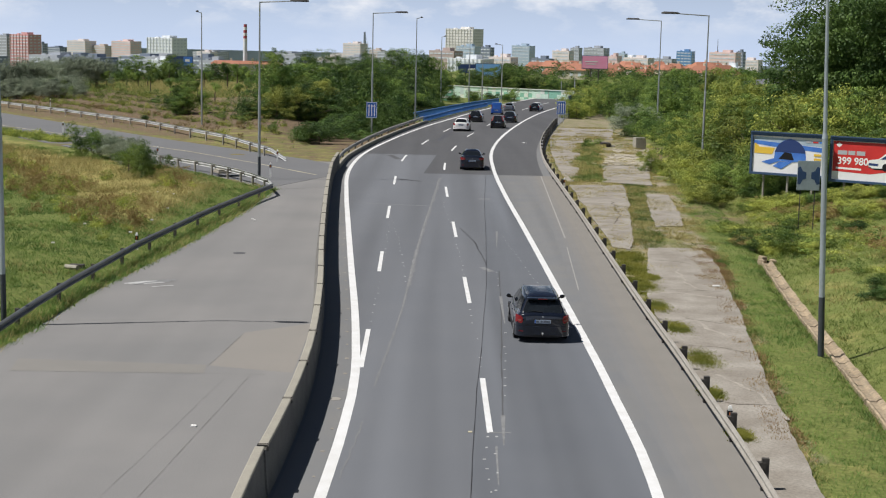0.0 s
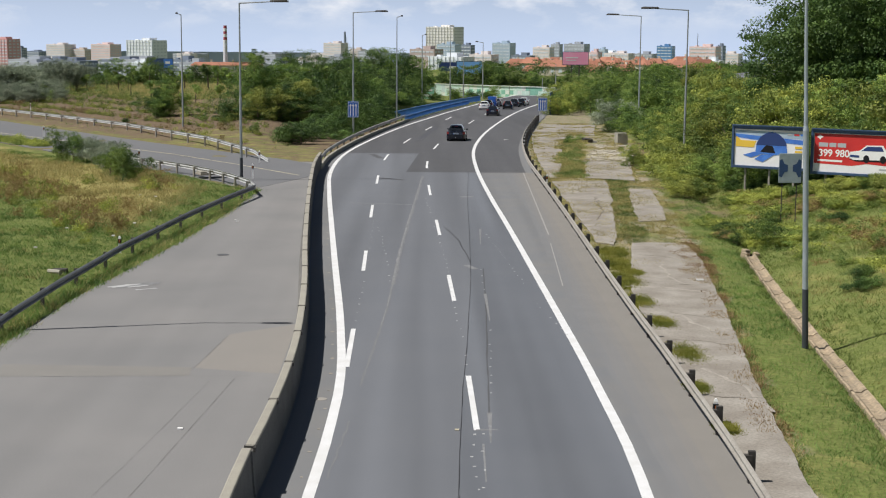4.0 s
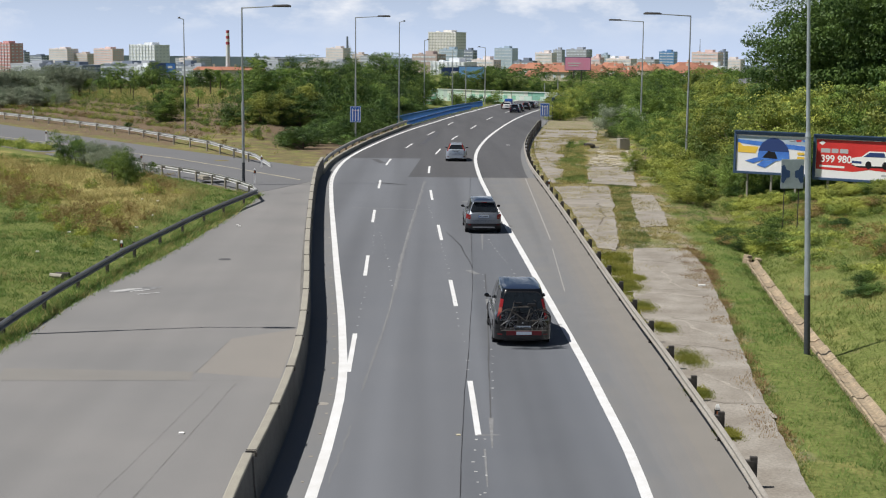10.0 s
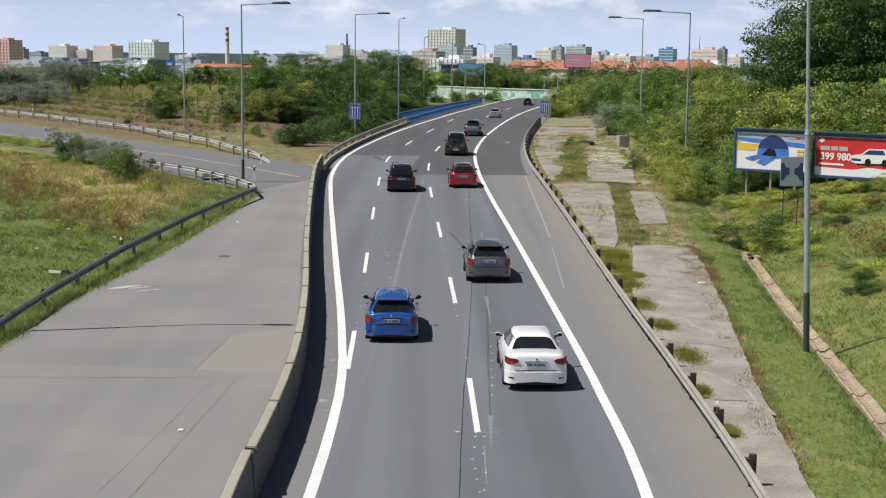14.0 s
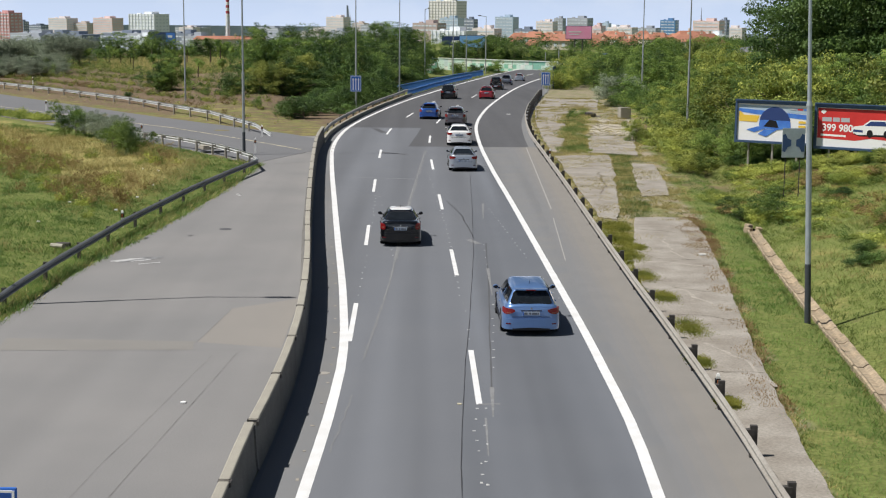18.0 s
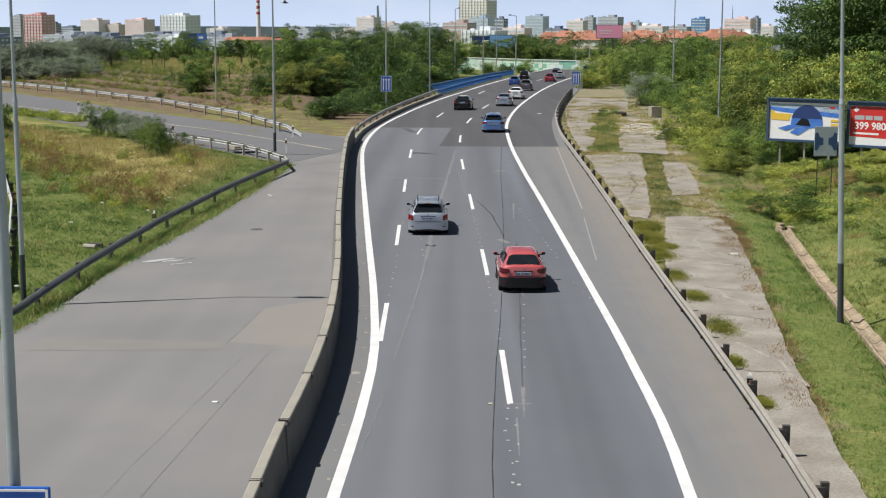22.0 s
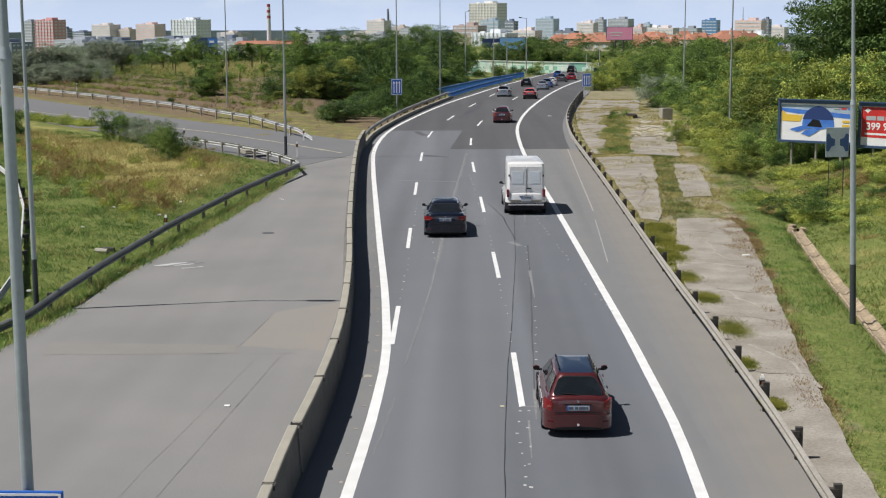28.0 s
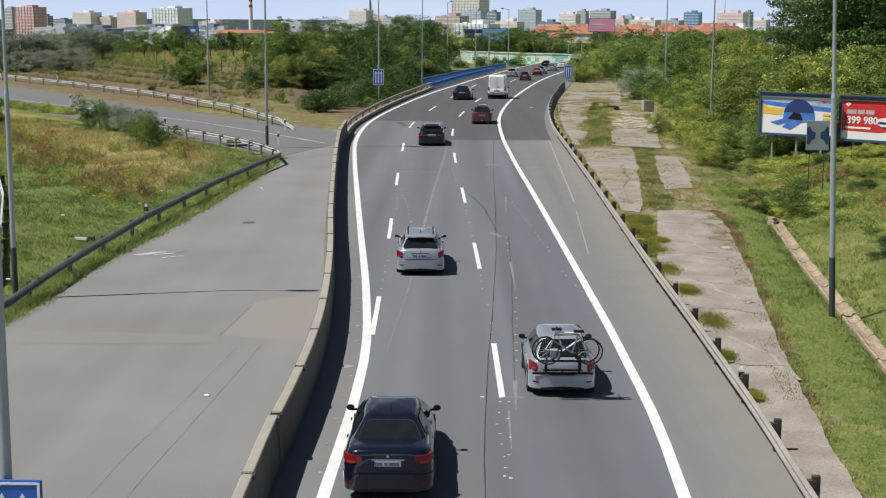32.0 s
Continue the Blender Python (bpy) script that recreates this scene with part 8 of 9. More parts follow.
        rear_piece("bumper_reflector", [(s * f, lift + 0.17, lift + 0.21) for f in (0.72, 0.80, 0.88)], LAMP_DARK, 0.064, 0.02)
        # door mirrors
        mz, my = belt + 0.06, y1 - fa - 0.35
        shell = []
        for d, k in ((-0.065, 0.55), (-0.045, 0.92), (0.0, 1.0), (0.05, 0.75), (0.075, 0.3)):      # an oval shell, blunt towards the rear
            shell.append([(s * (hw + 0.045) + 0.095 * k * math.cos(a), my + d, mz + 0.068 * k * math.sin(a)) for a in np.linspace(0, 2 * math.pi, 12, endpoint=False)])
        arm = part("mirror", Shape().loft(shell), mirror or c, v, smooth=True)
        part("mirror_glass", Shape().add([(s * (hw + 0.045) + 0.078 * math.cos(a), my - 0.067, mz + 0.052 * math.sin(a)) for a in np.linspace(0, 2 * math.pi, 12, endpoint=False)], [tuple(range(12))]), BLACK, arm)
        part("mirror_arm", Shape().box(s * (hw - 0.035), my, mz - 0.05, 0.14, 0.06, 0.04), BLACK, arm)
        for q in (0.36, 0.62):
            part("door_handle", Shape().box(s * (hw + 0.005), y0 + L * q, belt - 0.14, 0.03, 0.17, 0.03), c, v)
        part("sill_trim", Shape().box(s * hw * 0.97, y0 + L * 0.5, lift + 0.03, 0.05, L * 0.46, 0.09), BLACK, v)
    pz = lift + 0.24 if plate_low else plate_z
    pl = part("number_plate", Shape().box(0, y0 - 0.012, pz, 0.54, 0.02, 0.12), PLATE, v, bevel=0.006)
    for k, (u, w_) in enumerate(((-0.17, 0.10), (-0.04, 0.07), (0.10, 0.16), (0.21, 0.04))):
        part("plate_bar", Shape().box(u, y0 - 0.024, pz, w_, 0.004, 0.065), PLATE_BAR, pl)
    part("plate_band", Shape().box(-0.25, y0 - 0.024, pz, 0.035, 0.004, 0.11), SIGN_BLUE, pl)
    if "skid" in extras:
        part("skid_plate", Shape().box(0, y0 - 0.045, lift + 0.07, W * 0.62, 0.05, 0.06), RIM, v, "silver skid plate", bevel=0.015)
    part("badge", Shape().tube((0, y0 - 0.0, pz + 0.16), (0, y0 - 0.03, pz + 0.16), 0.036, 0.030, 10), CHROME, v)
    part("boot_trim", Shape().box(0, y0 - 0.005, pz + 0.085, 0.66, 0.03, 0.028), CHROME if "chrome" in extras else BLACK, v)
    part("exhaust", Shape().tube((-hw * 0.55, y0 + 0.2, lift + 0.02), (-hw * 0.55, y0 - 0.02, lift + 0.02), 0.03, 0.03, 8), STEEL_BLACK, v)
    if "wiper" in extras and style != "van":
        part("rear_wiper", Shape().tube((0.0, yl_ - 0.03, level(lo)[3] + 0.02), (-0.38, level(lo + 0.08)[1] - 0.03, level(lo + 0.1)[3]), 0.014, 0.01, 5), BLACK, v)
    if "spoiler" in extras:
        part("spoiler", Shape().box(0, level(0.94)[1] - 0.08, level(0.97)[3], wt * 1.75, 0.24, 0.045), c, v, bevel=0.015)
        part("brake_light", Shape().box(0, level(0.94)[1] - 0.205, level(0.96)[3], 0.30, 0.012, 0.026), LAMP_RED, v)
    if "lip" in extras:
        part("boot_lip", Shape().box(0, y0 + 0.12, rear_deck + 0.03, W * 0.72, 0.14, 0.04), c if style != "coupe" else BLACK, v, bevel=0.012)
    if "antenna" in extras:
        part("antenna", Shape().tube((0, yrb + 0.45, H - 0.02), (0, yrb + 0.38, H + 0.12), 0.010, 0.005, 5), BLACK, v)
    if "towbar" in extras:
        part("tow_ball", Shape().tube((0, y0 + 0.05, lift + 0.06), (0, y0 - 0.12, lift + 0.13), 0.025, 0.03, 8), STEEL, v)
    if "hatch_glass" in extras:
        part("sunroof", Shape().box(0, (yrb + yfb) / 2 + 0.6, H + 0.004, wt * 1.35, 0.5, 0.02), GLASS, v)
    if rails:
        for s in (-1, 1):
            part("roof_rail", Shape().tube((s * (wt - 0.10), yrb + 0.2, z1 + 0.075), (s * (wt - 0.10), yfb - 0.25, z1 + 0.075), 0.022, 0.022, 6), CHROME if rails == "chrome" else BLACK, v)
    # wheels
    base = L * 0.59
    wr = 0.335 if style in ("suv", "van", "mpv") else 0.31
    for s in (-1, 1):
        for y in (0.0, base):
            x = s * (hw - 0.095)
            part("wheel_arch", Shape().tube((x + s * 0.02, y, wr + 0.02), (x + s * 0.097, y, wr + 0.02), wr + 0.055, wr + 0.055, 18), BLACK, v)
            w = part("wheel", Shape().loft([[(x + s * d, y + r_ * math.cos(a), wr + r_ * math.sin(a)) for a in np.linspace(0, 2 * math.pi, 18, endpoint=False)] for d, r_ in ((-0.10, wr - 0.03), (-0.08, wr), (0.08, wr), (0.104, wr - 0.035))]), TYRE, v, "black tyre", smooth=True)
            part("rim", Shape().tube((x + s * 0.09, y, wr), (x + s * 0.108, y, wr), wr * 0.66, wr * 0.62, 14), RIM, w)
    return v


def bicycle(parent, x, y, z, mirror=1, frame_mat=None):
    """A bicycle on a rear carrier, seen from its side; lies across the back of the vehicle."""
    fm = frame_mat or STEEL
    s = Shape()
    wr = 0.33
    A, B = (-0.52, wr), (0.52, wr)
    crank, seat, head = (-0.08, 0.30), (-0.22, 0.78), (0.36, 0.76)
    pts = {"A": A, "B": B, "c": crank, "s": seat, "h": head, "h2": (0.39, 0.62)}
    for p, q, r in (("A", "c", 0.016), ("A", "s", 0.016), ("c", "s", 0.022), ("s", "h", 0.022), ("c", "h2", 0.026), ("h", "B", 0.020)):
        a, e = pts[p], pts[q]
        s.tube((x + mirror * a[0], y, z + a[1]), (x + mirror * e[0], y, z + e[1]), r, r, 6)
    s.tube((x + mirror * 0.36, y, z + 0.76), (x + mirror * 0.34, y, z + 0.92), 0.018, 0.018, 6)
    fr = part("bicycle_frame", s, fm, parent, "bicycle frame strapped to the carrier")
    part("handlebar", Shape().tube((x + mirror * 0.34, y - 0.22, z + 0.95), (x + mirror * 0.30, y + 0.22, z + 0.93), 0.016, 0.016, 6), BLACK, fr)
    part("saddle", Shape().box(x + mirror * -0.24, y, z + 0.86, 0.26, 0.13, 0.06), BLACK, fr, bevel=0.02)
    for (cx, cz) in (A, B):
        n = 20
        ringsw = []
        for k in range(n + 1):
            a = 2 * math.pi * k / n
            ringsw.append([(x + mirror * (cx + (wr + 0.022 * math.cos(t)) * math.cos(a)), y + 0.022 * math.sin(t), z + cz + (wr + 0.022 * math.cos(t)) * math.sin(a)) for t in np.linspace(0, 2 * math.pi, 5, endpoint=False)])
        w = part("bicycle_wheel", Shape().loft(ringsw, caps=False), TYRE, parent)
        sp = Shape()
        for k in range(10):
            a = 2 * math.pi * k / 10
            sp.tube((x + mirror * cx, y, z + cz), (x + mirror * (cx + wr * math.cos(a)), y, z + cz + wr * math.sin(a)), 0.004, 0.004, 3, caps=False)
        part("spokes", sp, RIM, w)
    return fr


def white_van():
    v = car("van", "white panel van with two rear doors", "van", (5.5, 2.04, 2.62), "white", lamps="none", plate_low=False, plate_z=0.86, bumper=BLACK, mirror=BLACK)
    y0 = -0.95
    for s in (-1, 1):
        part("rear_door", Shape().box(s * 0.415, y0 + 0.075, 1.55, 0.80, 0.06, 1.72), PAINTS["white"], v, bevel=0.02)
        part("door_panel", Shape().box(s * 0.415, y0 + 0.045, 1.86, 0.56, 0.02, 0.62), WALLS["WHITE"], v, bevel=0.008)
        part("tail_lamp", Shape().box(s * 0.90, y0 + 0.03, 1.08, 0.11, 0.10, 0.38), LAMP_RED, v, bevel=0.015)
        part("hinge", Shape().box(s * 0.84, y0 + 0.05, 1.95, 0.06, 0.05, 0.10), BLACK, v)
        part("rust_stain", Shape().box(s * 0.52, y0 + 0.002, 0.70, 0.52, 0.02, 0.11), PAINT_OCHRE, v)
    part("door_gap", Shape().box(0, y0 + 0.04, 1.55, 0.014, 0.03, 1.7), AD_GREY, v)
    part("door_lever", Shape().box(0.14, y0 + 0.03, 1.32, 0.24, 0.03, 0.05), BLACK, v)
    part("step_bumper", Shape().box(0, y0 - 0.05, 0.52, 1.75, 0.12, 0.07), STEEL, v, "bright steel step")
    return v


def bike_van():
    v = car("van", "black people-carrier van with bicycles on a rear rack", "mpv", (4.9, 1.90, 1.90), "black", roof="roof_sky", lamps="tall", plate_z=0.62, extras=("wiper",), glass_low=0.10)
    part("rack", Shape().tube((-0.75, -1.05, 0.62), (0.75, -1.05, 0.62), 0.02, 0.02, 6).tube((-0.75, -1.35, 0.62), (0.75, -1.35, 0.62), 0.02, 0.02, 6).tube((0.3, -0.85, 0.6), (0.3, -1.4, 0.62), 0.02).tube((-0.3, -0.85, 0.6), (-0.3, -1.4, 0.62), 0.02), STEEL_BLACK, v, "dark steel bicycle rack")
    bicycle(v, 0.05, -1.08, 0.62, 1, BLACK)
    bicycle(v, 0.0, -1.30, 0.62, -1, STEEL_BLACK)
    part("rack_lamps", Shape().box(0, -1.42, 0.55, 1.15, 0.03, 0.14), LAMP_DARK, v)
    part("rack_plate", Shape().box(0, -1.445, 0.55, 0.5, 0.015, 0.10), PLATE, v)
    return v


def bike_hatch():
    v = car("car", "silver hatchback with two pale bicycles strapped to its tailgate", "hatch", (4.1, 1.73, 1.52), "silver", lamps="block", plate_z=0.50, mirror=BLACK, extras=("antenna",))
    part("dark_strip", Shape().box(0, -0.765, 0.63, 1.56, 0.03, 0.06), BLACK, v, bevel=0.01)
    part("rack_strap", Shape().box(0.42, -0.80, 0.86, 0.05, 0.02, 0.42).box(-0.42, -0.80, 0.86, 0.05, 0.02, 0.42).box(0.0, -0.86, 0.98, 1.25, 0.05, 0.05).box(0.0, -0.79, 0.72, 1.0, 0.04, 0.04), BLACK, v, "dark straps of the rack")
    part("bag", Shape().box(-0.22, -0.90, 1.18, 0.24, 0.14, 0.26), AD_HAZE, v, "pale bag hung on a bicycle", bevel=0.05)
    part("rack", Shape().tube((-0.6, -0.95, 1.0), (0.6, -0.95, 1.0), 0.025, 0.025, 6).tube((-0.45, -0.75, 0.7), (-0.45, -0.98, 1.0), 0.02).tube((0.45, -0.75, 0.7), (0.45, -0.98, 1.0), 0.02).tube((0.45, -0.98, 1.0), (0.4, -0.3, 1.5), 0.012).tube((-0.45, -0.98, 1.0), (-0.4, -0.3, 1.5), 0.012), BLACK, v, "dark tailgate rack")
    bicycle(v, 0.05, -0.98, 0.98, 1, AD_WHITE)
    bicycle(v, 0.12, -1.12, 0.96, -1, RIM)
    return v


FLEET = {
    "V1": car("car", "dark blue-black estate car with roof rails", "estate", (4.75, 1.80, 1.52), "midnight", roof="navy", rails="chrome", lamps="block", extras=("wiper", "towbar", "spoiler")),
    "V2": car("car", "dark blue saloon car in traffic", "sedan", (4.6, 1.78, 1.46), "navy", lamps="wide", extras=("antenna",)),
    "V3": car("car", "white hatchback car far down the road", "hatch", (4.2, 1.78, 1.48), "white", lamps="block"),
    "V4": car("car", "black estate car far down the road", "estate", (4.7, 1.80, 1.5), "black", lamps="block"),
    "V5": car("car", "dark compact hatchback in traffic", "hatch", (4.0, 1.70, 1.5), "black", lamps="tall"),
    "V6": car("car", "dark blue estate car in traffic", "estate", (4.6, 1.78, 1.5), "midnight", lamps="block"),
    "V7": car("van", "blue delivery van at the far bend", "van", (4.6, 1.80, 1.95), "blue", lamps="tall"),
    "V8": car("car", "dark grey car at the far bend", "hatch", (4.2, 1.75, 1.48), "grey", lamps="block"),
    "V9": car("car", "dark car at the far bend", "sedan", (4.5, 1.78, 1.46), "black", lamps="block"),
    "V10": car("car", "white car at the far bend", "estate", (4.5, 1.78, 1.5), "white", lamps="block"),
    "S1": car("car", "silver compact hatchback with tall red tail lamps", "hatch", (4.15, 1.70, 1.45), "silver", lamps="tall", plate_z=0.80, extras=("wiper",)),
    "S2": car("car", "grey metallic sport utility car with roof rails", "suv", (4.58, 1.85, 1.72), "grey", rails="chrome", lamps="block", plate_z=0.90, bumper=BLACK, bumper_top=0.25, roof="roof_sky", mirror=BLACK, extras=("wiper", "spoiler", "antenna", "chrome", "skid")),
    "S3": bike_van(),
    "S4": car("car", "black people carrier with a sunroof", "mpv", (4.65, 1.82, 1.74), "black", roof="roof_sky", rails="black", lamps="wide", plate_z=0.84, extras=("wiper", "antenna", "hatch_glass")),
    "S5": car("car", "red estate car with a dark glass roof and silver rails", "estate", (4.5, 1.82, 1.55), "red", roof="glass", rails="chrome", lamps="block", plate_z=0.76, extras=("wiper", "chrome", "antenna")),
    "S6": car("car", "grey-brown crossover car in traffic", "suv", (4.25, 1.79, 1.60), "taupe", lamps="block", plate_z=0.90, extras=("wiper", "spoiler", "chrome")),
    "S7": car("car", "royal blue estate car in traffic", "estate", (4.5, 1.76, 1.48), "blue", lamps="block", plate_z=0.74, mirror=BLACK, lamp_mat=LAMP_ORANGE, extras=("wiper", "antenna", "spoiler")),
    "S8": car("car", "white saloon car with slanted red tail lamps", "sedan", (4.7, 1.81, 1.44), "white", lamps="wide", plate_z=0.78, extras=("chrome",)),
    "S9": car("car", "silver coupe with a dark rear spoiler", "coupe", (4.35, 1.73, 1.40), "silver", lamps="wide", plate_z=0.66, extras=("lip", "antenna")),
    "S10": car("car", "dark saloon car with a white roof", "sedan", (4.55, 1.73, 1.45), "black", roof="white", lamps="block", plate_z=0.76, extras=("antenna", "chrome")),
    "S11": car("car", "light blue metallic estate car", "estate", (4.5, 1.79, 1.50), "sky", lamps="wide", plate_z=0.72, extras=("wiper", "spoiler", "antenna")),
    "S12": car("car", "silver estate car with red block tail lamps", "estate", (4.57, 1.77, 1.48), "silver", rails="black", lamps="block", plate_z=0.76, extras=("wiper", "spoiler", "antenna")),
    "S13": car("car", "faded red hatchback with a black bumper", "hatch", (4.1, 1.69, 1.41), "tomato", lamps="wide", plate_z=0.70, bumper=BLACK, extras=("wiper",), lamp_mat=LAMP_DARK),
    "S14": car("car", "dark wine-red estate car with a tow bar", "estate", (4.25, 1.62, 1.46), "wine", lamps="block", plate_z=0.76, bumper_top=0.28, mirror=BLACK, extras=("wiper", "towbar", "chrome"), lamp_mat=LAMP_ORANGE),
    "S15": white_van(),
    "S16": car("car", "navy saloon car with chrome boot trim", "sedan", (5.1, 1.90, 1.49), "navy", lamps="wide", plate_z=0.80, extras=("chrome",)),
    "S17": car("car", "brick-red estate car with roof rails", "estate", (4.4, 1.65, 1.50), "rust", roof="roof_sky", rails="black", lamps="block", plate_z=0.72, extras=("wiper", "towbar")),
    "S18": car("car", "black estate car with silver roof rails", "estate", (4.7, 1.83, 1.46), "black", roof="roof_sky", rails="chrome", lamps="wide", plate_z=0.76, extras=("wiper", "spoiler", "antenna")),
    "S19": car("car", "silver estate car with dark roof rails", "estate", (4.57, 1.77, 1.48), "silver", rails="black", lamps="block", plate_z=0.74, extras=("wiper", "spoiler", "antenna")),
    "S20": bike_hatch(),
    "S21": car("car", "black saloon car with wide red tail lamps", "sedan", (4.9, 1.86, 1.47), "navy", lamps="wide", plate_z=0.78, extras=("antenna", "chrome")),
}


def bird():
    b = thing("bird", (0, 60, 20), 0, "small dark bird flying over the meadow", "bird", "flying birds")
    feather = material("bird_feathers", (0.05, 0.05, 0.055), 0.8, grain=0.2, scale=40)
    ring = lambda x, r: [(x, r * math.cos(a), 0.9 * r * math.sin(a)) for a in np.linspace(0, 2 * math.pi, 8, endpoint=False)]
    part("body", Shape().loft([ring(-0.12, 0.006), ring(-0.05, 0.028), ring(0.03, 0.034), ring(0.09, 0.022), ring(0.13, 0.006)]), feather, b, smooth=True)
    part("tail", Shape().add([(-0.10, -0.01, 0), (-0.10, 0.01, 0), (-0.21, 0.04, 0.005), (-0.21, -0.04, 0.005), (-0.15, 0, 0.008)], [(0, 1, 4), (1, 2, 4), (2, 3, 4), (3, 0, 4), (0, 3, 2, 1)]), feather, b)
    for k in (-1, 1):
        part("wing", Shape().add([(0.06, k * 0.02, 0.01), (-0.05, k * 0.02, 0.01), (-0.07, k * 0.13, 0.06), (0.03, k * 0.13, 0.065), (-0.08, k * 0.24, 0.09), (0.0, k * 0.02, -0.004), (-0.02, k * 0.13, 0.05)], [(0, 1, 2, 3), (3, 2, 4), (1, 0, 5), (5, 0, 3, 6), (1, 5, 6, 2), (6, 3, 4), (2, 6, 4)]), feather, b)
    return b


BIRDS = [bird(), bird()]
BIRD_WAYS = (
    [(0, -80, 90, 45), (20.6, -12.76, 60.0, 11.76), (20.8, -11.85, 60.0, 10.43), (21.0, -10.94, 60.0, 10.0), (21.2, -9.93, 60.0, 10.22), (21.4, -9.0, 60.0, 10.16), (21.6, -8.28, 60.0, 9.99), (21.8, -7.61, 60.0, 9.79), (22.0, -7.13, 60.0, 10.2), (22.3, -6.3, 60.0, 11.61), (32, 40, 90, 45)],
    [(0, -80, 90, 45), (20.7, -12.67, 60.0, 11.77), (21.0, -11.57, 60.0, 10.77), (21.2, -10.75, 60.0, 9.69), (21.4, -9.95, 60.0, 9.77), (21.6, -9.14, 60.0, 9.72), (21.8, -8.41, 60.0, 10.02), (22.0, -7.69, 60.0, 10.65), (22.3, -6.75, 60.0, 11.83), (32, 40, 90, 45)],
)


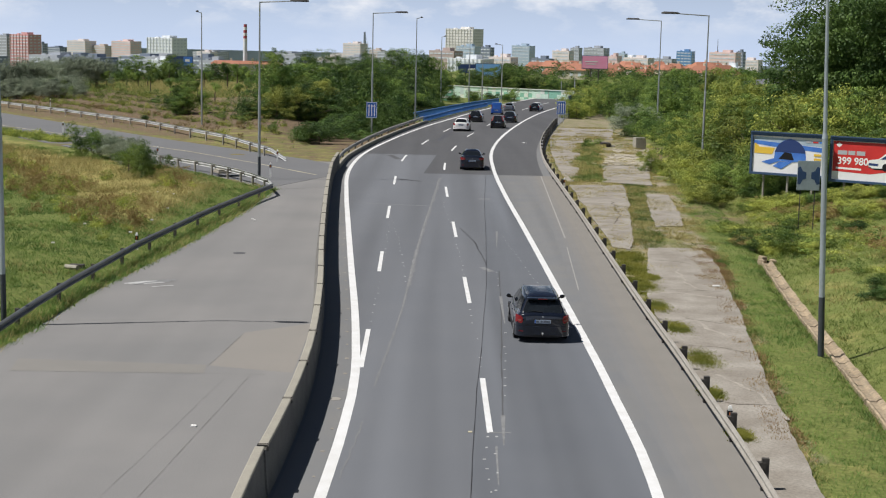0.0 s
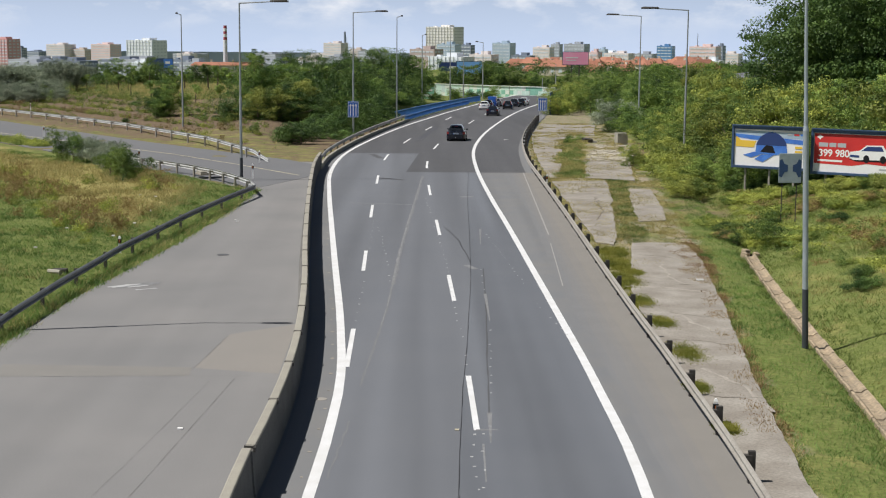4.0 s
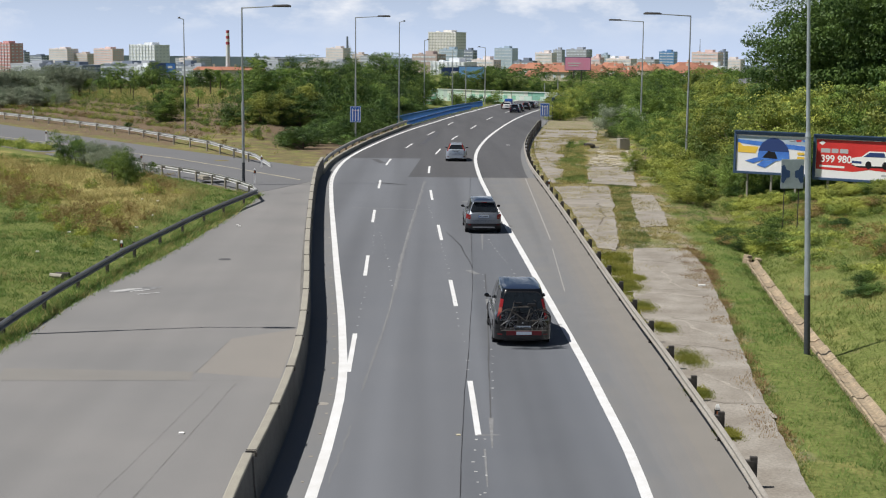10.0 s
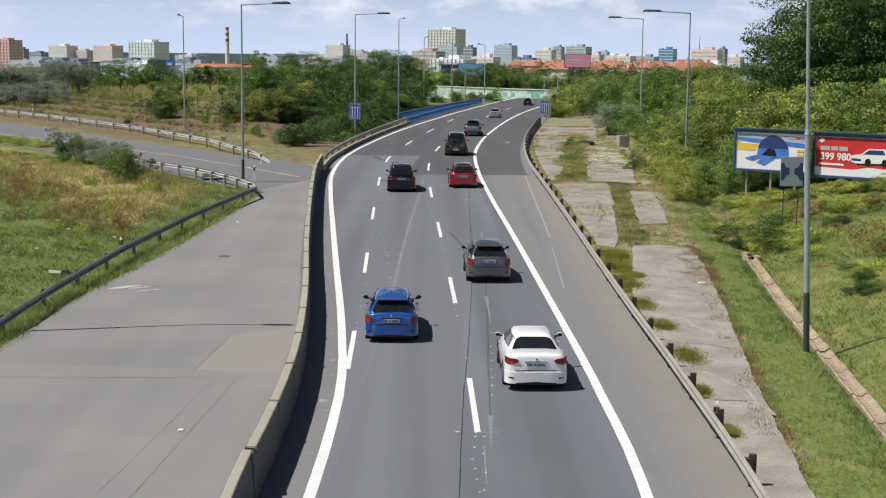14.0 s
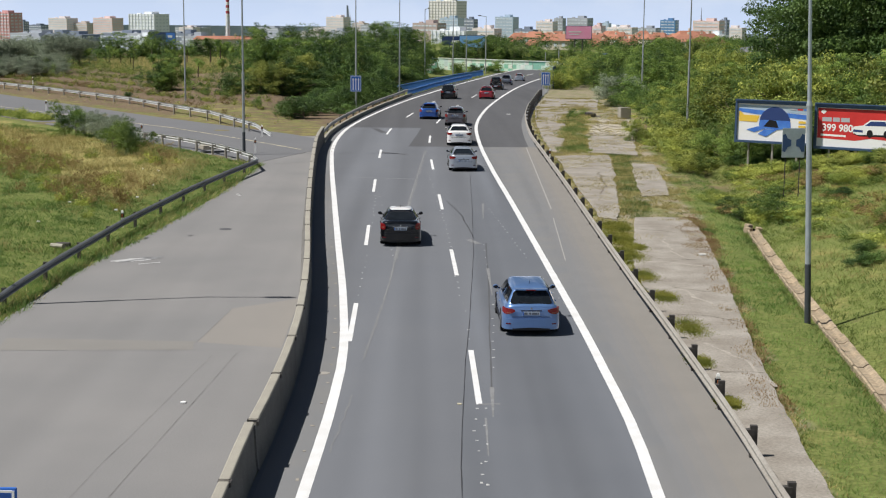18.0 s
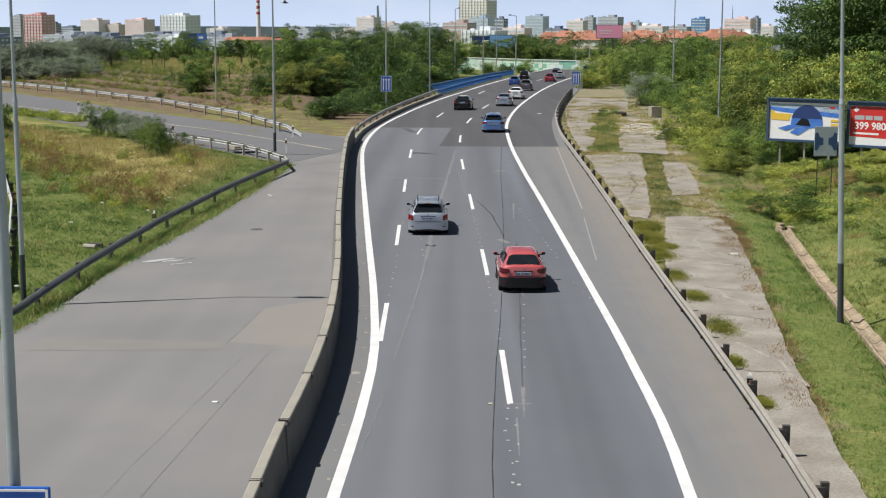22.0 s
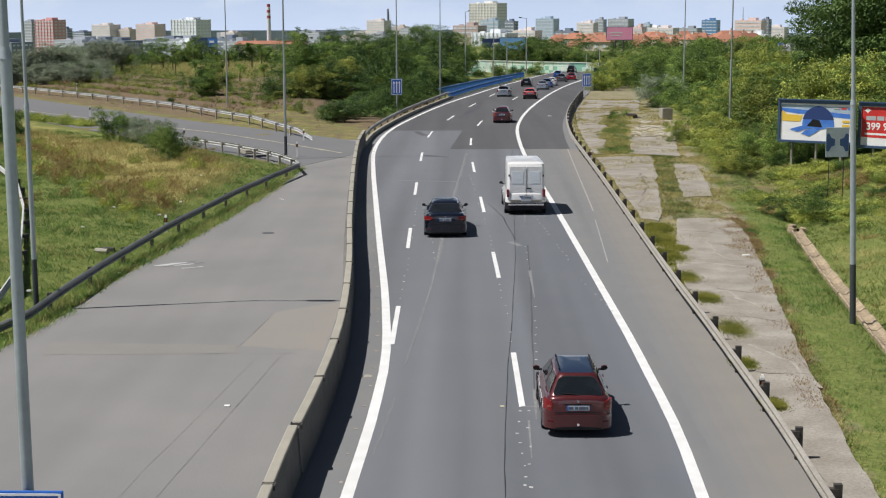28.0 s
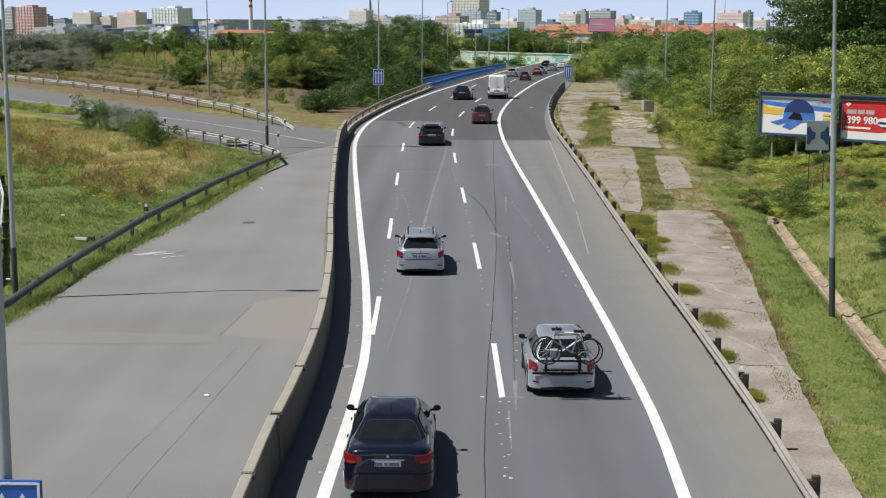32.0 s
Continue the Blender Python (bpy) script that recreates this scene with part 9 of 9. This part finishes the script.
# ------------------------------------------------------------------ motion of the traffic
TRAFFIC = {  # lane, then seconds, metres down the plan of the rear axle, and metres to the right of the lane's middle
    "V1": ("R", [(0, 48.5, 0.33), (1, 71, 0.15), (2, 94.1, -0.02), (3, 116.6, -0.19), (4, 137.4, -0.36), (5, 155.9, -0.53), (6, 172.2, -0.42), (7, 182.8, -0.42), (8, 193.1, -0.42), (9, 198.5, -0.42)]),
    "V2": ("R", [(0, 110.1, 0.21), (1, 133.8, 0.02), (2, 153.4, -0.18), (3, 168.5, -0.38), (6, 197.4, -0.36)]),
    "V3": ("L", [(0, 153.8, 0.03), (1, 168.6, 0.02), (2, 180.5, 0), (3, 189.3, -0.01), (6, 198.8, 0.42)]),
    "V4": ("L", [(0, 170.6, -0.38), (1, 182, -0.4), (2, 191, -0.4), (3, 195.5, -0.2), (6, 202, 0)]),
    "V5": ("R", [(0, 159.9, 0.01), (1, 171.8, -0.19), (2, 181.8, -0.38), (3, 189.7, -0.42), (6, 202.1, -0.04)]),
    "V6": ("R", [(0, 170.9, 0.29), (1, 183.2, -0.04), (2, 192.3, -0.37), (3, 200.1, -0.42)]),
    "V7": ("L", [(0, 187.6, 0.19), (1, 193, 0.1), (2, 196.5, 0), (3, 199, 0), (6, 205, 0)]),
    "V8": ("L", [(0, 197.2, 0.42), (3, 201.5, 0.4), (6, 206, 0)]),
    "V9": ("R", [(0, 197.5, 0.4), (3, 202, 0.2), (6, 206.5, 0)]),
    "V10": ("R", [(0, 200.5, 0.3), (3, 205, 0.2), (6, 209, 0)]),
    "S1": ("R", [(6, 45.4, -0.38), (7, 64.8, -0.29), (8, 84, -0.19), (9, 103, -0.1), (10, 120.4, 0.21), (11, 137.6, 0.14), (12, 153, -0.02), (13, 166.8, -0.36), (14, 179.8, -0.42), (15, 188.2, -0.42), (16, 195.5, -0.42), (16.5, 196.4, -0.42), (17, 197.6, -0.24), (18, 201.6, -0.15), (19, 204.9, 0.05), (20, 205.7, 0.42)]),
    "S2": ("R", [(8, 38.4, -0.31), (9, 57.9, 0.36), (10, 76.1, 0.41), (11, 95.5, 0.62), (12, 113.8, 0.58), (13, 131, 0.63), (14, 147.1, 0.38), (15, 161.2, -0.05), (16, 173.6, -0.42), (16.5, 181, -0.42), (17, 182.1, -0.42), (18, 191, -0.42), (19, 196.8, -0.24), (20, 205.9, -0.42)]),
    "S3": ("R", [(9, 29.4, -0.45), (10, 48.2, 0.09), (11, 67, 0.13), (12, 85.8, 0.16), (13, 104.5, 0.19), (14, 123.3, 0.19), (15, 139.1, -0.01), (16, 154.3, -0.21), (17, 166.7, -0.41), (18, 180.2, -0.42), (19, 189.5, -0.24), (20, 200.9, -0.42), (21, 208, -0.42)]),
    "S4": ("L", [(11, 35.4, -0.9), (12, 55.4, -0.67), (13, 75, -0.43), (14, 94.5, -0.17), (15, 112.6, -0.35), (16, 130.2, -0.52), (17, 146.5, -0.69), (18, 161.4, -0.64), (19, 174.6, -0.42), (20, 184.2, -0.25), (21, 194.6, -0.32), (22, 202.6, -0.39)]),
    "S5": ("R", [(11, 39.6, 0.19), (12, 58.8, 0.24), (13, 77.9, 0.29), (14, 97.4, 0.34), (15, 115, 0.32), (16, 132.6, 0.3), (17, 149, 0.28), (18, 162.1, 0.26), (19, 175.2, 0.12), (20, 186.4, 0.06), (21, 194, 0.22), (22, 198.2, 0.39), (23, 201.4, 0.42), (24, 203, 0.42)]),
    "S6": ("R", [(13, 43.2, -0.24), (14, 59.9, -0.29), (15, 76.1, -0.19), (16, 92.6, -0.09), (17, 109.1, 0.01), (18, 125.2, -0.02), (19, 140.9, 0.12), (20, 154.7, -0.13), (21, 166.1, 0.01), (22, 176.6, -0.1), (23, 185.6, -0.19), (24, 196.9, -0.42), (25, 199.8, -0.33)]),
    "S7": ("L", [(14, 48.2, -0.55), (15, 70.6, -0.17), (16, 92.1, 0.2), (17, 112.8, 0.58), (18, 132.6, 0.61), (19, 151.2, 0.34), (20, 166.4, 0.23), (21, 182.1, -0.06), (22, 189.3, 0.37), (23, 196.8, 0.42)]),
    "S8": ("R", [(14, 41.8, 0.01), (15, 58.4, 0.02), (16, 75.2, 0.03), (17, 91.7, 0.04), (18, 107.7, 0.31), (19, 124.1, 0.31), (20, 136.7, 0.54), (21, 149.5, 0.45), (22, 160.9, 0.26), (23, 171, 0.07), (24, 183.1, -0.42), (25, 189.7, -0.24)]),
    "S9": ("R", [(14.5, 30.5, -0.57), (15, 39.4, -0.43), (16, 57, -0.15), (17, 74.1, -0.01), (18, 90.8, -0.01), (19, 106.8, 0.12), (20, 122.1, 0.2), (21, 136.4, 0.05), (22, 149.5, 0.12), (23, 159.5, 0.1), (24, 171.1, -0.15), (25, 180.5, -0.26)]),
    "S10": ("L", [(16.5, 29.5, -0.8), (17, 40.4, -0.64), (18, 62.2, -0.33), (19, 83.9, -0.24), (20, 105, -0.03), (21, 125.1, 0.05), (22, 143.7, -0.17), (23, 160.5, -0.26), (24, 173.4, 0.1), (25, 184.4, 0.11)]),
    "S11": ("R", [(18, 45.2, 0.09), (19, 64.6, 0.16), (20, 83.2, 0.22), (21, 101.4, 0.57), (22, 118.4, 0.73), (23, 133.9, 0.67), (24, 148, 0.39), (25, 159.6, 0.28), (26, 171.5, 0.21), (27, 181.4, 0.13), (27.5, 183.6, 0.09), (28, 189.5, -0.23), (29, 198, -0.42)]),
    "S12": ("L", [(21, 45.3, -0.73), (22, 65.2, -0.46), (23, 84.9, -0.4), (24, 104.1, 0.08), (25, 124.3, 0.44), (26, 139.9, 0.32), (27, 155.7, 0.19), (27.5, 163, 0.13), (28, 170, 0.02), (29, 181.8, 0.11), (30, 188.7, 0.34)]),
    "S13": ("R", [(21, 29.7, -1.47), (22, 51.8, -0.7), (23, 73.9, 0.07), (24, 95.3, 0.41), (25, 116.5, 1.05), (26, 134.3, 0.83), (27, 151.1, 0.62), (27.5, 159, 0.51), (28, 165.5, 0.2), (29, 177.9, 0.11), (30, 187.1, 0.06), (31, 196.6, -0.3)]),
    "S14": ("R", [(23, 32.2, -0.38), (24, 52.6, -0.14), (25, 73.2, 0.04), (26, 93.5, 0.1), (27, 113.2, 0.17), (28, 131.1, 0.23), (29, 148.7, 0.1), (30, 162.7, -0.05), (31, 175.3, -0.17), (32, 185.3, -0.26)]),
    "S15": ("R", [(27.5, 62.5, 0.39), (28, 72.6, 0.19), (29, 93.9, 0.35), (30, 114.4, 0.43), (31, 133, 0.33), (32, 151, 0.06)]),
    "S16": ("L", [(27.5, 54.5, -0.17), (28, 65.4, -0.19), (29, 87.2, -0.2), (30, 109.5, 0.09), (31, 130.3, 0.06), (32, 149, -0.06)]),
    "S17": ("R", [(28, 34.6, -0.62), (29, 56.1, -0.36), (30, 78.3, -0.1), (31, 100.1, 0.16), (32, 120.3, 0.41)]),
    "S18": ("L", [(29, 34.1, -0.2), (30, 57, 0.02), (31, 79.7, 0.04), (32, 102.2, 0.24)]),
    "S19": ("L", [(31, 29.4, -1.11), (32, 54, -0.43)]),
    "S20": ("R", [(31.5, 26.5, -0.29), (32, 37.2, -0.3)]),
    "S21": ("L", [(31.5, 17.5, -0.76), (32, 29.5, -0.76)]),
}


def lane_x(lane, y):
    if lane == "R":
        return (LINE_MID(y) + LINE_RIGHT(y)) / 2
    return (LINE_MID(y) + LINE_SPLIT(np.maximum(y, 43.5)) + np.where(np.asarray(y) > 230, LINE_MID(y) - LINE_MID(230) - LINE_SPLIT(np.maximum(y, 43.5)) + LINE_SPLIT(230), 0)) / 2


def motions():
    for name, (lane, knots) in TRAFFIC.items():
        t0, t1 = knots[0][0], knots[-1][0]
        v0 = (knots[1][1] - knots[0][1]) / (knots[1][0] - knots[0][0])
        v1 = (knots[-1][1] - knots[-2][1]) / (knots[-1][0] - knots[-2][0])
        if knots[-1][1] > 180:            # the traffic crawls past the far bend
            v1 = min(v1, 2.6 if lane == "L" else 1.4)
        run, aside = curve(*[k[:2] for k in knots]), curve(*[(k[0], k[2]) for k in knots])

        def spot(t):
            """Where the rear axle stands at t."""
            y = knots[0][1] + v0 * (t - t0) if t < t0 else knots[-1][1] + v1 * (t - t1) + 7.0 * max(0.0, t - t1 - 4.0) if t > t1 else float(run(t))
            off = float(aside(min(t1, max(t0, t))))
            return y, off

        times = sorted({0.0, 32.0} | {k * 0.5 for k in range(65) if t0 - 2 <= k * 0.5 <= t1 + 8})
        rows = []
        for t in times:
            y, off = spot(t)
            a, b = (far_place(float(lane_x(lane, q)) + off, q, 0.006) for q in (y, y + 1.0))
            way = b - a
            rows.append((t, pose(*a, math.degrees(math.atan2(way.z, math.hypot(way.x, way.y))), 0, -math.degrees(math.atan2(way.x, way.y)))))
        walk(FLEET[name], rows)
    for flyer, way in zip(BIRDS, BIRD_WAYS):
        walk(flyer, [(t, pose(x, y, z, 8, 0, 5)) for t, x, y, z in way])


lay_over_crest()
motions()
